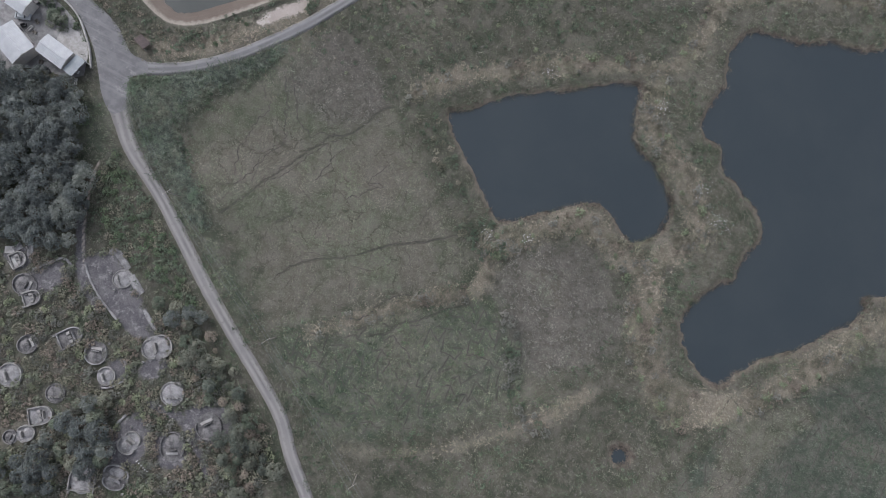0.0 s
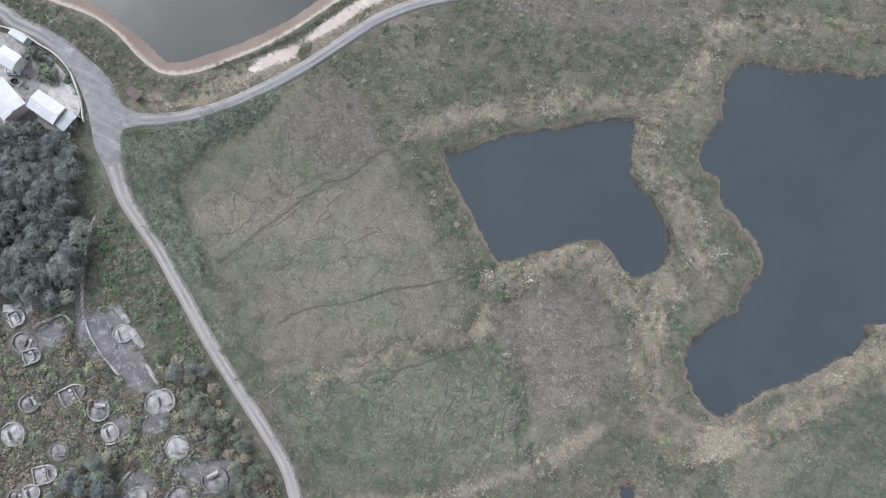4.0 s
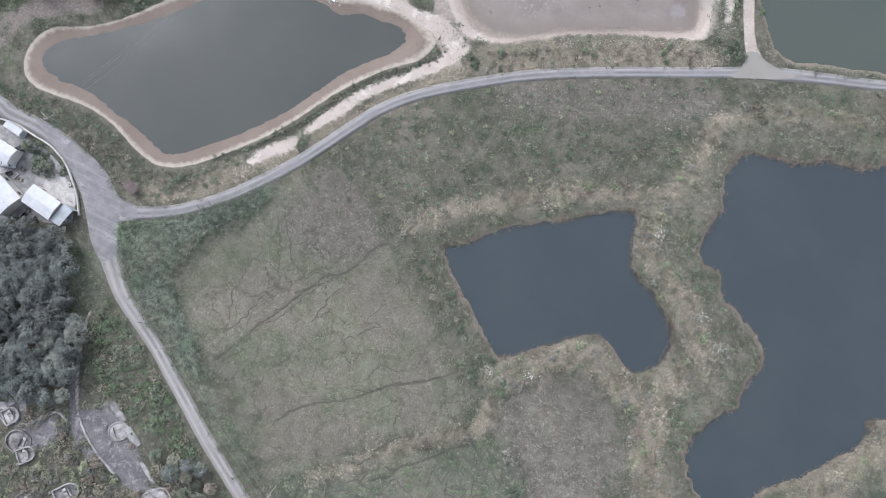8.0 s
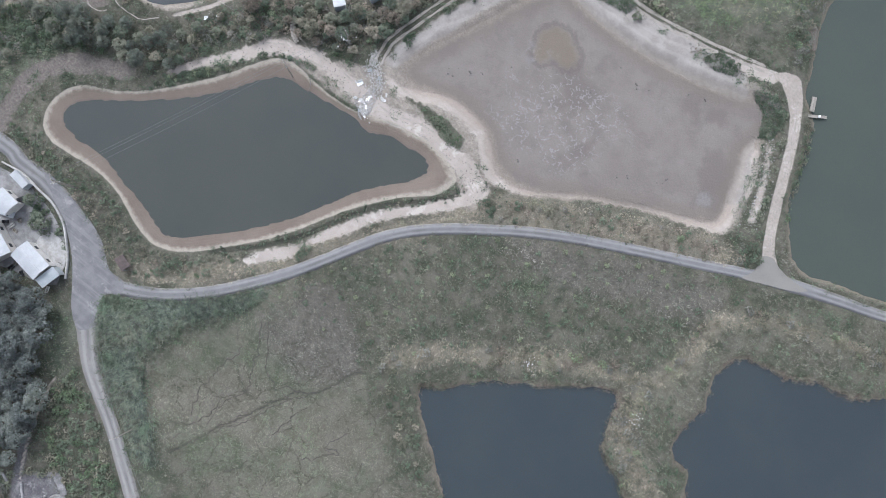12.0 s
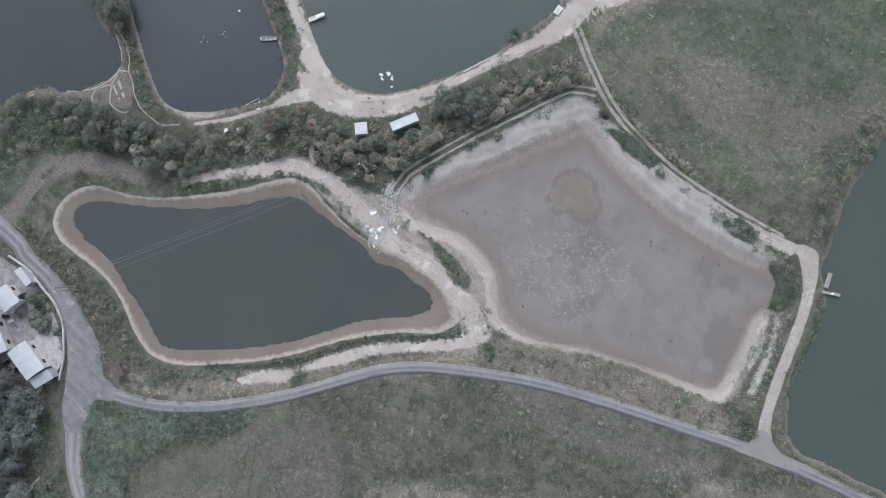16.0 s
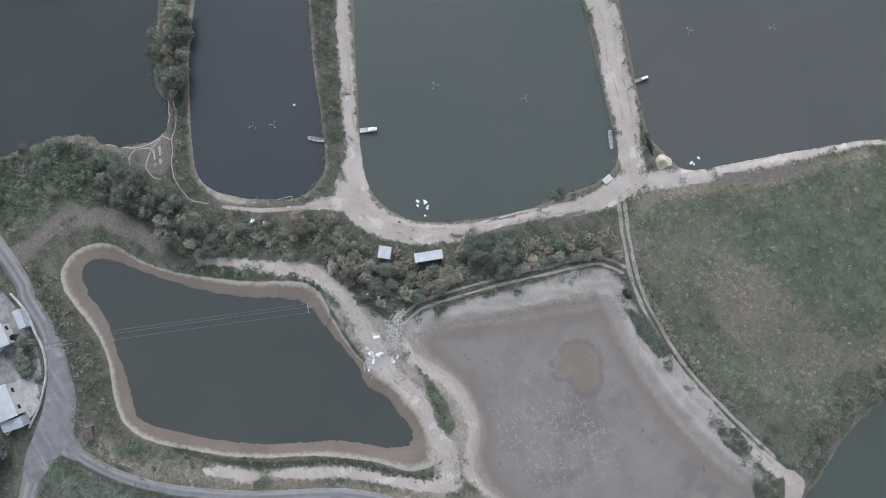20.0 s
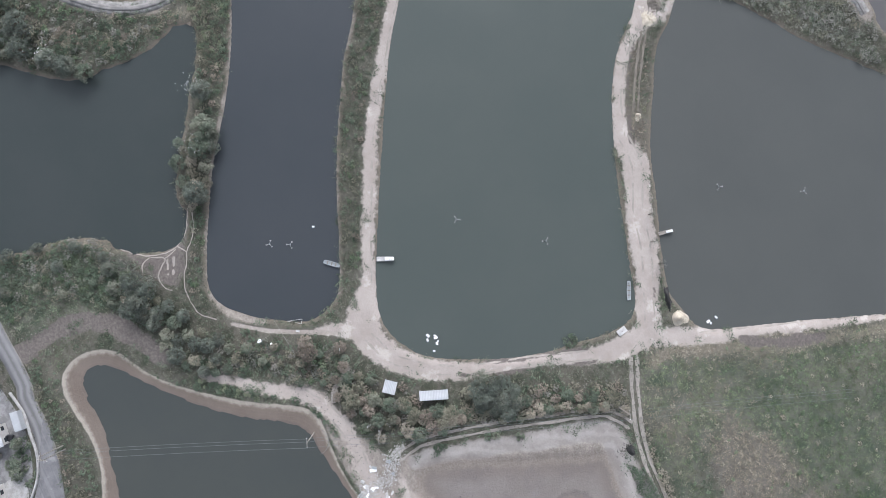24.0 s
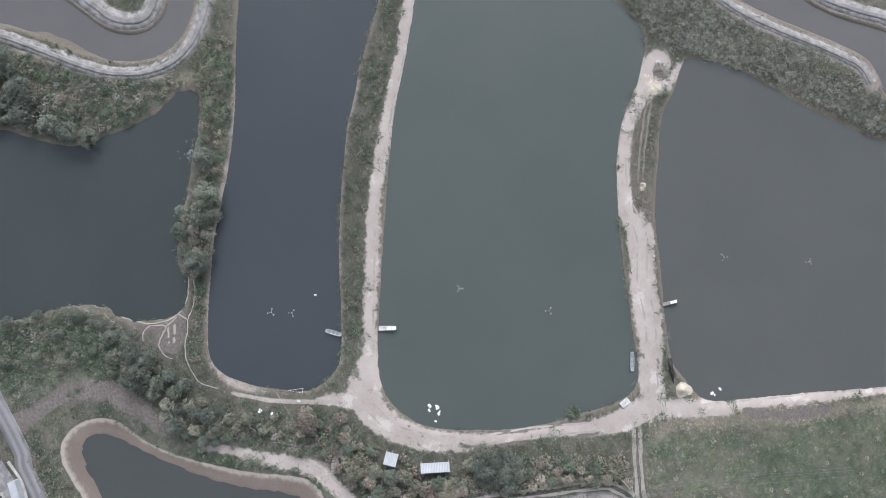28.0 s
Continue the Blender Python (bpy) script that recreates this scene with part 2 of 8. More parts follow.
    bed = p.mix(p.sum("MULTIPLY", flakes, 0.7), bed, (0.27, 0.258, 0.256))
    puddle = p.sum("ADD", p.field("wet"), p.sum("MULTIPLY", p.sum("SUBTRACT", wander, 0.5), 4.0))
    bed = p.mix(p.sum("MULTIPLY", p.span(p.sum("ABSOLUTE", puddle, 0.0), 0.1, 1.5, 1.0, 0.0), 0.55), bed, (0.118, 0.104, 0.094))
    bed = p.mix(p.sum("MULTIPLY", p.span(puddle, 0.0, 2.5), 0.8), bed, (0.165, 0.138, 0.106))
    bed = p.mix(p.sum("MULTIPLY", mask("lilac", 4.0, 1.0), 0.7), bed, p.mix(speck, (0.225, 0.212, 0.212), (0.19, 0.176, 0.174)))
    soiled = mask("soil", 3.2, 0.5)
    stained = p.mix(p.span(p.noise(0.3, 6, 0.75), 0.38, 0.6), (0.082, 0.078, 0.083), (0.125, 0.12, 0.122))
    stained = p.mix(p.sum("MULTIPLY", p.span(p.noise(0.55, 5, 0.7), 0.52, 0.64), 0.7), stained, (0.235, 0.226, 0.224))
    colour = p.mix(mask("court", 2.6, 0.5), colour, stained)
    colour = p.mix(p.span(p.field("shore"), 0.3, 1.8, 1.0, 0.0), colour, (0.14, 0.122, 0.098))
    dull = p.mix(p.span(p.noise(0.5, 6, 0.72), 0.36, 0.64), (0.252, 0.224, 0.194), (0.178, 0.158, 0.136))
    dull = p.mix(p.sum("MULTIPLY", p.span(grit, 0.5, 0.7), 0.5), dull, (0.3, 0.275, 0.245))
    dull = p.mix(damp, dull, (0.19, 0.163, 0.14))
    colour = p.mix(mask("bare", 2.6, 0.6), colour, dull)
    colour = p.mix(soiled, colour, earth)
    flat = p.mix(p.span(p.noise(0.22, 5, 0.65), 0.38, 0.62), (0.222, 0.203, 0.186), (0.272, 0.252, 0.232))
    flat = p.mix(p.sum("MULTIPLY", p.span(p.sum("SINE", p.sum("ADD", p.sum("MULTIPLY", p.field("mud"), 2.2), p.sum("MULTIPLY", drift, 9.0)), 0.0), 0.1, 0.9), 0.25), flat, (0.34, 0.315, 0.29))
    flat = p.mix(damp, flat, (0.2, 0.176, 0.154))
    colour = p.mix(mask("shelf", 1.6, 0.6), colour, flat)
    colour = p.mix(mask("streak", 1.4, 0.25), colour, p.mix(speck, (0.105, 0.092, 0.083), (0.152, 0.134, 0.12)))
    colour = p.mix(mask("track", 0.45, 0.2), colour, p.mix(p.sum("MULTIPLY", speck, 0.6), earth, dull))
    open_ground = p.sum("MAXIMUM", soiled, p.sum("MAXIMUM", mask("shelf", 1.6, 0.6), mask("track", 0.45, 0.2)))
    rough = p.span(p.noise(2.4, 5, 0.8), 0.32, 0.68, -0.2, 0.2)
    colour = p.mix(1.0, colour, p.sum("ADD", p.sum("MULTIPLY", rough, p.span(open_ground, 0.0, 1.0, 1.0, 0.4)), 1.08), "MULTIPLY")
    colour = p.mix(mask("rim", 0.5, 0.2), colour, bank)
    colour = p.mix(mask("mud", 3.5, 1.2), colour, bed)
    colour = p.mix(mask("paved", 0.4, 0.1), colour, p.mix(p.span(p.noise(0.35, 5, 0.7), 0.4, 0.6), (0.26, 0.255, 0.25), (0.17, 0.166, 0.163)))
    p.bump(p.sum("MULTIPLY", p.sum("ADD", p.sum("MULTIPLY", fine, 0.8), p.sum("MULTIPLY", grit, 0.35)), p.span(open_ground, 0.0, 1.0, 1.0, 0.3)), 0.25, 0.8)
    return p.done(colour)


def road_paint(name, a, b, worn):
    """Along the ribbon: worn wheel lines, stains and patches."""
    p = Paint(name, 0.9, spec=0.2).world_coords()
    uv = p.tree.nodes.new("ShaderNodeUVMap")
    parts = p.tree.nodes.new("ShaderNodeSeparateXYZ")
    p.tree.links.new(uv.outputs[0], parts.inputs[0])
    off = p.sum("ABSOLUTE", p.sum("SUBTRACT", parts.outputs[0], 0.5), 0.0)
    lines = p.span(p.sum("ABSOLUTE", p.sum("SUBTRACT", off, 0.22), 0.0), 0.03, 0.14, 1.0, 0.0)
    base = p.mix(p.span(p.noise(0.16, 5, 0.65), 0.35, 0.65), a, b)
    base = p.mix(p.sum("MULTIPLY", lines, p.span(p.noise(0.1, 3), 0.3, 0.6, 0.3, 0.75)), base, worn)
    middle = p.span(p.sum("ADD", off, p.sum("MULTIPLY", p.sum("SUBTRACT", p.noise(0.5, 5, 0.7), 0.5), 0.2)), 0.02, 0.1, 1.0, 0.0)
    base = p.mix(p.sum("MULTIPLY", middle, p.span(p.noise(0.05, 3), 0.42, 0.58, 0.0, 0.6)), base, (0.115, 0.112, 0.105))
    base = p.mix(p.sum("MULTIPLY", p.span(p.noise(0.9, 5, 0.7), 0.56, 0.7), 0.5), base, (0.12, 0.115, 0.105))
    edge = p.span(p.sum("ADD", off, p.sum("MULTIPLY", p.sum("SUBTRACT", p.noise(0.8, 4, 0.7), 0.5), 0.25)), 0.4, 0.5)
    base = p.mix(p.sum("MULTIPLY", edge, 0.6), base, (0.225, 0.21, 0.18))
    p.bump(p.noise(9.0, 3), 0.02)
    return p.done(base)


GROUND = ground_paint()
CONCRETE_ROAD = road_paint("concrete_road", (0.225, 0.216, 0.207), (0.195, 0.188, 0.184), (0.275, 0.263, 0.252))
GREY_ROAD = road_paint("grey_road", (0.15, 0.148, 0.149), (0.188, 0.186, 0.186), (0.235, 0.232, 0.23))
def junction_paint():
    """Worn asphalt with paler wheel lines that run along the main lane, and patches."""
    p = Paint("patched_asphalt", 0.9, spec=0.2).world_coords()
    base = p.mix(p.span(p.noise(0.3, 5, 0.65), 0.38, 0.62), (0.14, 0.138, 0.141), (0.182, 0.179, 0.181))
    turn = p.tree.nodes.new("ShaderNodeMapping")
    turn.inputs["Rotation"].default_value, turn.inputs["Scale"].default_value = (0, 0, radians(38)), (0.05, 1.0, 1.0)
    p.tree.links.new(p.coords, turn.inputs["Vector"])
    straight, p.coords = p.coords, turn.outputs[0]
    lines = p.span(p.noise(0.9, 3, 0.6), 0.5, 0.64)
    p.coords = straight
    base = p.mix(p.sum("MULTIPLY", lines, 0.45), base, (0.24, 0.236, 0.236))
    base = p.mix(p.sum("MULTIPLY", p.span(p.noise(0.22, 6, 0.75), 0.56, 0.64), 0.6), base, (0.29, 0.283, 0.275))
    p.bump(p.noise(9.0, 3), 0.02)
    return p.done(base)


JUNCTION = junction_paint()
WATERS = {
    "slate": water_paint("slate_water", (0.036, 0.046, 0.052), (0.042, 0.052, 0.057)),
    "green": water_paint("green_water", (0.055, 0.066, 0.058), (0.06, 0.071, 0.061)),
    "murky": water_paint("murky_water", (0.05, 0.056, 0.053), (0.057, 0.062, 0.056)),
    "grey": water_paint("grey_water", (0.064, 0.076, 0.069), (0.07, 0.081, 0.073)),
    "dull": water_paint("dull_water", (0.07, 0.074, 0.069), (0.076, 0.08, 0.074)),
    "dark": water_paint("dark_water", (0.041, 0.047, 0.051), (0.046, 0.051, 0.055)),
    "deep": water_paint("deep_water", (0.037, 0.045, 0.043), (0.042, 0.049, 0.047)),
    "silt": water_paint("silt_water", (0.09, 0.088, 0.087), (0.105, 0.1, 0.097)),
}
CONCRETE = plain_paint("weathered_concrete", (0.27, 0.26, 0.245), (0.4, 0.39, 0.375), 0.8, 0.9)
OLD_CONCRETE = plain_paint("stained_concrete", (0.15, 0.145, 0.135), (0.3, 0.29, 0.275), 0.6, 0.9, relief=0.02)
GRAVE_STONE = plain_paint("grave_stone", (0.14, 0.136, 0.135), (0.31, 0.302, 0.298), 0.5, 0.9, relief=0.02, grain=4.0)
CHANNEL = plain_paint("channel_concrete", (0.155, 0.147, 0.138), (0.26, 0.248, 0.235), 0.4, 0.9, relief=0.02)
PALE_CONCRETE = plain_paint("pale_concrete", (0.4, 0.39, 0.375), (0.55, 0.54, 0.52), 0.9, 0.9)
WHITE_SHEET = plain_paint("white_sheet_metal", (0.35, 0.36, 0.37), (0.42, 0.43, 0.438), 0.5, 0.5, 0.0, 0.004, 6.0)
GREY_SHEET = plain_paint("grey_sheet_metal", (0.3, 0.33, 0.34), (0.4, 0.42, 0.43), 0.5, 0.5)
RUST = plain_paint("rusty_sheet", (0.07, 0.055, 0.052), (0.125, 0.098, 0.092), 0.9, 0.8)
PLASTER = plain_paint("plaster", (0.45, 0.43, 0.4), (0.55, 0.53, 0.5), 0.7, 0.9)
DARK_GLASS = plain_paint("dark_glass", (0.03, 0.035, 0.04), (0.05, 0.055, 0.06), 1.0, 0.15)
BARK = plain_paint("bark", (0.08, 0.065, 0.05), (0.15, 0.125, 0.1), 2.0, 0.9, relief=0.03)
TIMBER = plain_paint("grey_timber", (0.2, 0.18, 0.155), (0.32, 0.295, 0.26), 2.0, 0.85)
WHITE_PLASTIC = plain_paint("white_plastic", (0.75, 0.76, 0.76), (0.82, 0.82, 0.82), 2.0, 0.5)
CABLE = plain_paint("cable_sheath", (0.13, 0.14, 0.14), (0.18, 0.19, 0.19), 2.0, 0.6)
SAND = plain_paint("pale_sand", (0.3956, 0.344, 0.2709), (0.4988, 0.4472, 0.3612), 0.7, 0.95, relief=0.05, grain=3.0)
DARK_EARTH = plain_paint("dark_earth", (0.1, 0.092, 0.085), (0.16, 0.145, 0.13), 1.2, 0.95, relief=0.03)
RUBBLE = plain_paint("rubble", (0.25, 0.24, 0.226), (0.5, 0.485, 0.46), 2.5, 0.9)
BLACK_ASH = plain_paint("black_ash", (0.02, 0.02, 0.02), (0.05, 0.048, 0.046), 1.0, 0.95, relief=0.05)
TRACK_EARTH = plain_paint("track_earth", (0.25, 0.224, 0.2), (0.335, 0.302, 0.27), 0.35, 0.95, relief=0.03, grain=2.5)
DULL_EARTH = plain_paint("dull_earth", (0.255, 0.23, 0.203), (0.35, 0.315, 0.28), 0.4, 0.95, relief=0.03, grain=2.5)
RUT_EARTH = plain_paint("rut_earth", (0.135, 0.119, 0.1), (0.2, 0.178, 0.15), 0.4, 0.95, relief=0.03, grain=2.5)
RUNNEL = plain_paint("runnel_mud", (0.05, 0.047, 0.04), (0.085, 0.078, 0.066), 0.8, 0.7)
BLACK_PAINT = plain_paint("black_paint", (0.02, 0.02, 0.022), (0.035, 0.035, 0.038), 2.0, 0.3)

# ---- plan of the place, in metres ----
shore_a = [(-14.3, 51.1), (-9.0, 54.8), (-0.5, 63.4), (9.8, 70.1), (12.9, 72.5), (19.3, 76.9), (27.0, 81.4), (29.3, 80.0), (30.4, 74.5), (33.3, 67.4), (38.2, 64.6), (43.5, 62.1), (48.1, 58.4), (50.4, 55.3), (50.4, 50.3), (49.2, 45.6), (46.5, 42.6), (42.7, 42.9), (38.5, 45.5), (34.4, 47.3), (30.0, 46.1), (24.8, 42.8), (20.4, 38.0), (15.7, 33.8), (11.0, 31.6), (7.3, 32.3), (4.1, 35.8), (-2.2, 40.3), (-7.8, 44.4), (-11.5, 47.6)]
shore_b = [(49.4, 109.5), (54.6, 111.2), (60.9, 112.4), (65.3, 114.0), (69.1, 116.9), (75.5, 117.7), (79.9, 119.3), (84.8, 123.1), (118.1, 137.4), (139.9, 116.6), (134.5, 80.2), (111.0, 60.3), (106.9, 57.1), (108.0, 52.7), (102.9, 45.4), (96.4, 37.4), (90.7, 31.8), (87.3, 28.2), (83.3, 22.3), (82.4, 19.0), (78.6, 19.0), (74.3, 20.5), (69.0, 24.5), (65.6, 31.1), (66.8, 35.7), (70.1, 41.4), (73.3, 45.4), (73.5, 50.4), (74.1, 54.9), (75.3, 59.6), (72.9, 64.3), (69.3, 65.9), (62.7, 69.6), (58.7, 71.0), (54.9, 76.0), (50.2, 77.1), (47.6, 81.0), (48.2, 87.3), (49.1, 92.9), (46.4, 101.1), (46.9, 105.7)]
shore_c = [(-130.8, 48.2), (-132.3, 51.1), (-130.7, 55.3), (-126.7, 58.6), (-117.7, 65.6), (-109.0, 73.7), (-102.3, 81.6), (-97.6, 89.1), (-93.0, 93.1), (-86.7, 93.9), (-80.5, 94.7), (-72.1, 95.9), (-67.2, 94.9), (-62.2, 97.7), (-57.0, 98.4), (-51.0, 98.9), (-48.2, 96.4), (-51.0, 91.1), (-56.9, 84.4), (-60.3, 79.5), (-64.5, 71.7), (-69.1, 64.1), (-76.2, 54.9), (-82.4, 48.6), (-87.7, 43.5), (-91.6, 41.4), (-96.2, 42.6), (-102.3, 44.4), (-108.8, 45.5), (-114.2, 46.9), (-120.1, 47.6), (-125.3, 46.9)]
rim_c = [(-133.5, 43.4), (-135.4, 45.7), (-136.7, 50.2), (-135.2, 56.3), (-131.6, 59.9), (-125.7, 62.7), (-118.8, 68.5), (-111.1, 77.3), (-105.1, 85.7), (-99.7, 94.5), (-95.2, 97.6), (-88.8, 97.4), (-80.7, 96.9), (-72.3, 98.0), (-64.3, 101.2), (-57.5, 102.6), (-50.7, 103.0), (-44.7, 102.2), (-40.7, 100.1), (-40.4, 97.0), (-42.9, 92.4), (-49.6, 86.3), (-57.0, 77.1), (-61.6, 69.6), (-67.6, 59.5), (-75.0, 50.6), (-82.9, 42.0), (-88.9, 38.4), (-93.7, 37.5), (-99.2, 38.8), (-104.8, 41.1), (-110.8, 42.9), (-117.1, 43.1), (-124.9, 42.5), (-129.8, 42.2)]
mud_d = [(-69.5, 116.5), (-67.7, 122.7), (-64.3, 129.6), (-59.7, 139.5), (-54.7, 151.1), (-51.4, 159.2), (-44.2, 158.5), (-36.0, 158.0), (-26.3, 158.2), (-15.6, 159.6), (-4.0, 162.2), (7.0, 165.3), (12.1, 168.2), (17.5, 162.9), (16.0, 156.1), (17.9, 148.7), (20.9, 140.4), (21.4, 135.1), (17.0, 131.8), (7.8, 127.3), (-2.8, 122.2), (-11.9, 117.7), (-19.8, 112.4), (-28.5, 109.6), (-35.7, 111.4), (-41.6, 115.9), (-48.2, 117.2), (-55.7, 117.3), (-63.8, 114.0), (-67.6, 114.1)]
shore_e = [(10.7, 207.8), (12.9, 196.8), (15.8, 190.4), (18.6, 184.1), (21.4, 177.8), (27.3, 173.0), (30.3, 164.6), (33.2, 156.2), (34.2, 151.5), (40.8, 142.7), (47.9, 137.9), (55.3, 140.6), (64.5, 143.4), (71.7, 145.9), (121.6, 164.0), (83.3, 242.5), (46.5, 284.5), (9.5, 240.9)]
shore_g = [(-200.2, 175.5), (-188.6, 167.4), (-176.1, 158.1), (-170.8, 154.8), (-160.4, 148.5), (-149.8, 142.5), (-136.8, 135.2), (-126.3, 129.4), (-117.0, 124.9), (-109.6, 123.3), (-103.0, 125.0), (-97.4, 128.8), (-93.1, 134.9), (-89.8, 141.6), (-85.8, 151.2), (-83.2, 159.9), (-82.5, 166.3), (-81.1, 172.3), (-80.8, 178.0), (-81.7, 182.7), (-86.7, 186.1), (-95.4, 188.8), (-105.4, 192.2), (-115.5, 195.7), (-125.5, 199.5), (-135.2, 203.9), (-143.2, 208.5), (-149.3, 213.7), (-154.2, 219.6), (-159.0, 223.4), (-162.8, 226.2), (-169.0, 227.5), (-177.5, 224.0), (-191.6, 219.8), (-206.4, 206.5), (-209.7, 184.3)]
shore_h = [(-199.7, 122.7), (-189.0, 117.1), (-178.7, 110.6), (-170.2, 104.2), (-161.4, 98.4), (-152.4, 93.3), (-143.2, 88.6), (-137.6, 86.6), (-133.1, 87.4), (-129.2, 90.4), (-124.2, 96.1), (-119.7, 103.6), (-118.5, 108.0), (-119.8, 112.7), (-122.1, 116.2), (-128.0, 119.4), (-136.1, 123.0), (-145.7, 127.1), (-157.8, 133.1), (-168.3, 139.1), (-177.4, 144.6), (-186.1, 151.3), (-189.9, 153.9), (-198.3, 161.2), (-205.6, 167.5), (-214.2, 174.6), (-225.8, 171.8), (-236.1, 153.2), (-230.0, 140.5), (-219.9, 133.1), (-207.8, 126.5)]
shore_i = [(-202.0, 112.7), (-195.5, 110.4), (-188.1, 105.0), (-180.5, 100.1), (-173.1, 94.7), (-165.5, 90.1), (-160.1, 89.2), (-158.1, 90.0), (-154.3, 87.7), (-151.6, 84.1), (-151.8, 79.4), (-154.3, 73.3), (-157.9, 69.4), (-160.6, 68.2), (-165.1, 60.8), (-167.1, 50.6), (-169.3, 42.2), (-183.0, 7.9), (-214.8, 15.8), (-234.7, 32.4), (-214.3, 62.7), (-208.5, 69.6), (-204.6, 74.2), (-201.5, 80.8), (-201.7, 87.3), (-200.5, 94.9), (-201.7, 101.1), (-203.5, 106.0), (-204.0, 109.5)]
shore_j = [(-153.7, 233.3), (-147.8, 227.6), (-143.6, 222.0), (-134.3, 216.4), (-125.1, 210.8), (-116.9, 206.7), (-106.8, 203.2), (-96.9, 199.3), (-88.3, 196.3), (-82.3, 195.0), (-77.7, 196.0), (-73.0, 197.0), (-69.4, 200.2), (-66.0, 208.8), (-61.7, 220.3), (-57.1, 231.8), (-52.0, 244.4), (-32.3, 292.7), (-68.0, 317.7), (-93.5, 290.1), (-109.5, 275.0), (-115.5, 269.7), (-123.0, 263.0), (-131.2, 256.7), (-141.5, 249.7), (-149.3, 243.2), (-153.7, 235.9)]
shore_k = [(-244.4, 66.2), (-240.0, 73.8), (-234.3, 80.8), (-227.1, 87.1), (-221.4, 92.6), (-217.2, 98.7), (-214.6, 105.6), (-215.4, 113.3), (-218.9, 118.9), (-224.4, 123.4), (-236.7, 129.8), (-240.8, 120.9), (-228.3, 115.1), (-224.7, 111.9), (-223.8, 107.4), (-225.4, 102.5), (-228.7, 99.1), (-233.3, 97.2), (-237.9, 94.4), (-244.2, 91.6), (-248.8, 87.3), (-254.1, 70.5)]
shore_l = [(-174.4, 249.4), (-164.4, 253.0), (-158.4, 257.0), (-150.8, 263.6), (-143.4, 270.5), (-137.3, 276.1), (-132.2, 279.7), (-125.5, 279.9), (-118.0, 281.2), (-110.5, 284.3), (-108.2, 292.9), (-126.1, 297.0), (-138.6, 288.9), (-145.3, 282.1), (-154.2, 274.2), (-170.0, 266.4)]
wall_k_outer = [(-242.0, 65.6, 1.3), (-237.1, 72.9, 1.3), (-231.8, 78.4, 1.3), (-226.0, 83.8, 1.3), (-220.4, 89.3, 1.3), (-215.7, 95.1, 1.3), (-212.5, 102.5, 1.3), (-211.9, 109.5, 1.3), (-214.1, 116.2, 1.3), (-218.4, 121.4, 1.3), (-223.3, 125.3, 1.3), (-232.8, 130.1, 1.3)]
wall_k_inner = [(-241.9, 94.2, 1.74), (-234.6, 98.1, 1.74), (-229.7, 100.7, 1.74), (-226.8, 104.2, 1.74), (-225.8, 108.1, 1.74), (-227.3, 111.3, 1.74), (-230.3, 113.7, 1.74), (-239.9, 118.4, 1.74)]
wall_l_lower = [(-175.6, 246.2, 1.01), (-165.3, 250.6, 1.01), (-158.4, 254.9, 1.01), (-149.9, 262.0, 1.01), (-142.6, 268.8, 1.01), (-136.2, 274.3, 1.01), (-131.8, 277.2, 1.01), (-126.7, 277.8, 1.01)]
wall_l_upper = [(-169.9, 267.8, 1.45), (-154.6, 275.8, 1.45), (-146.6, 283.2, 1.45), (-140.1, 290.5, 1.45), (-128.2, 297.6, 1.45)]
soil_causeway = [(-208.3, 179.4, 3.48), (-200.4, 174.4, 3.48), (-188.9, 166.3, 3.48), (-179.0, 158.5, 3.48), (-166.5, 149.4, 3.48), (-153.8, 141.0, 3.48), (-140.5, 134.2, 3.48), (-129.9, 128.9, 3.48), (-120.6, 124.4, 4.06), (-114.6, 120.0, 8.12), (-108.2, 118.0, 7.83), (-99.5, 121.7, 6.09), (-91.9, 131.0, 5.8), (-87.0, 141.8, 3.77), (-82.3, 156.0, 3.48), (-76.9, 170.0, 4.35), (-75.6, 178.6, 6.67), (-75.9, 184.6, 7.25)]
soil_branch = [(-115.4, 106.6, 1.45), (-113.6, 111.4, 3.19), (-110.3, 115.5, 4.35)]
soil_east_causeway = [(-156.9, 227.4, 6.38), (-153.1, 223.2, 7.25), (-149.6, 217.9, 4.35), (-144.7, 212.2, 3.77), (-135.7, 206.2, 3.77), (-125.7, 202.3, 4.93), (-117.4, 202.1, 7.54), (-106.4, 197.1, 6.67), (-94.7, 193.6, 6.96), (-85.2, 189.4, 5.8), (-77.1, 185.6, 7.25)]
soil_east_bank = [(-74.6, 185.7, 5.8), (-69.2, 196.5, 4.35), (-64.4, 209.4, 3.19), (-59.5, 222.3, 3.19), (-55.0, 233.7, 2.32), (-51.4, 243.7, 1.74), (-40.3, 269.7, 1.45)]
rut_field = [(-72.5, 178.5, 4.35), (-63.8, 174.6, 2.75), (-51.6, 170.3, 2.61), (-37.4, 168.7, 2.61), (-23.4, 169.4, 2.61), (-7.6, 172.6, 2.61), (7.4, 176.6, 2.9)]
soil_corner = [(4.1, 175.3, 2.32), (11.4, 177.3, 3.48), (15.7, 177.9, 4.35), (22.0, 171.2, 2.61), (27.1, 160.7, 2.46), (31.5, 149.3, 2.46), (35.6, 140.1, 2.46), (33.9, 143.9, 2.46), (38.4, 135.7, 2.9), (42.1, 132.2, 3.48)]
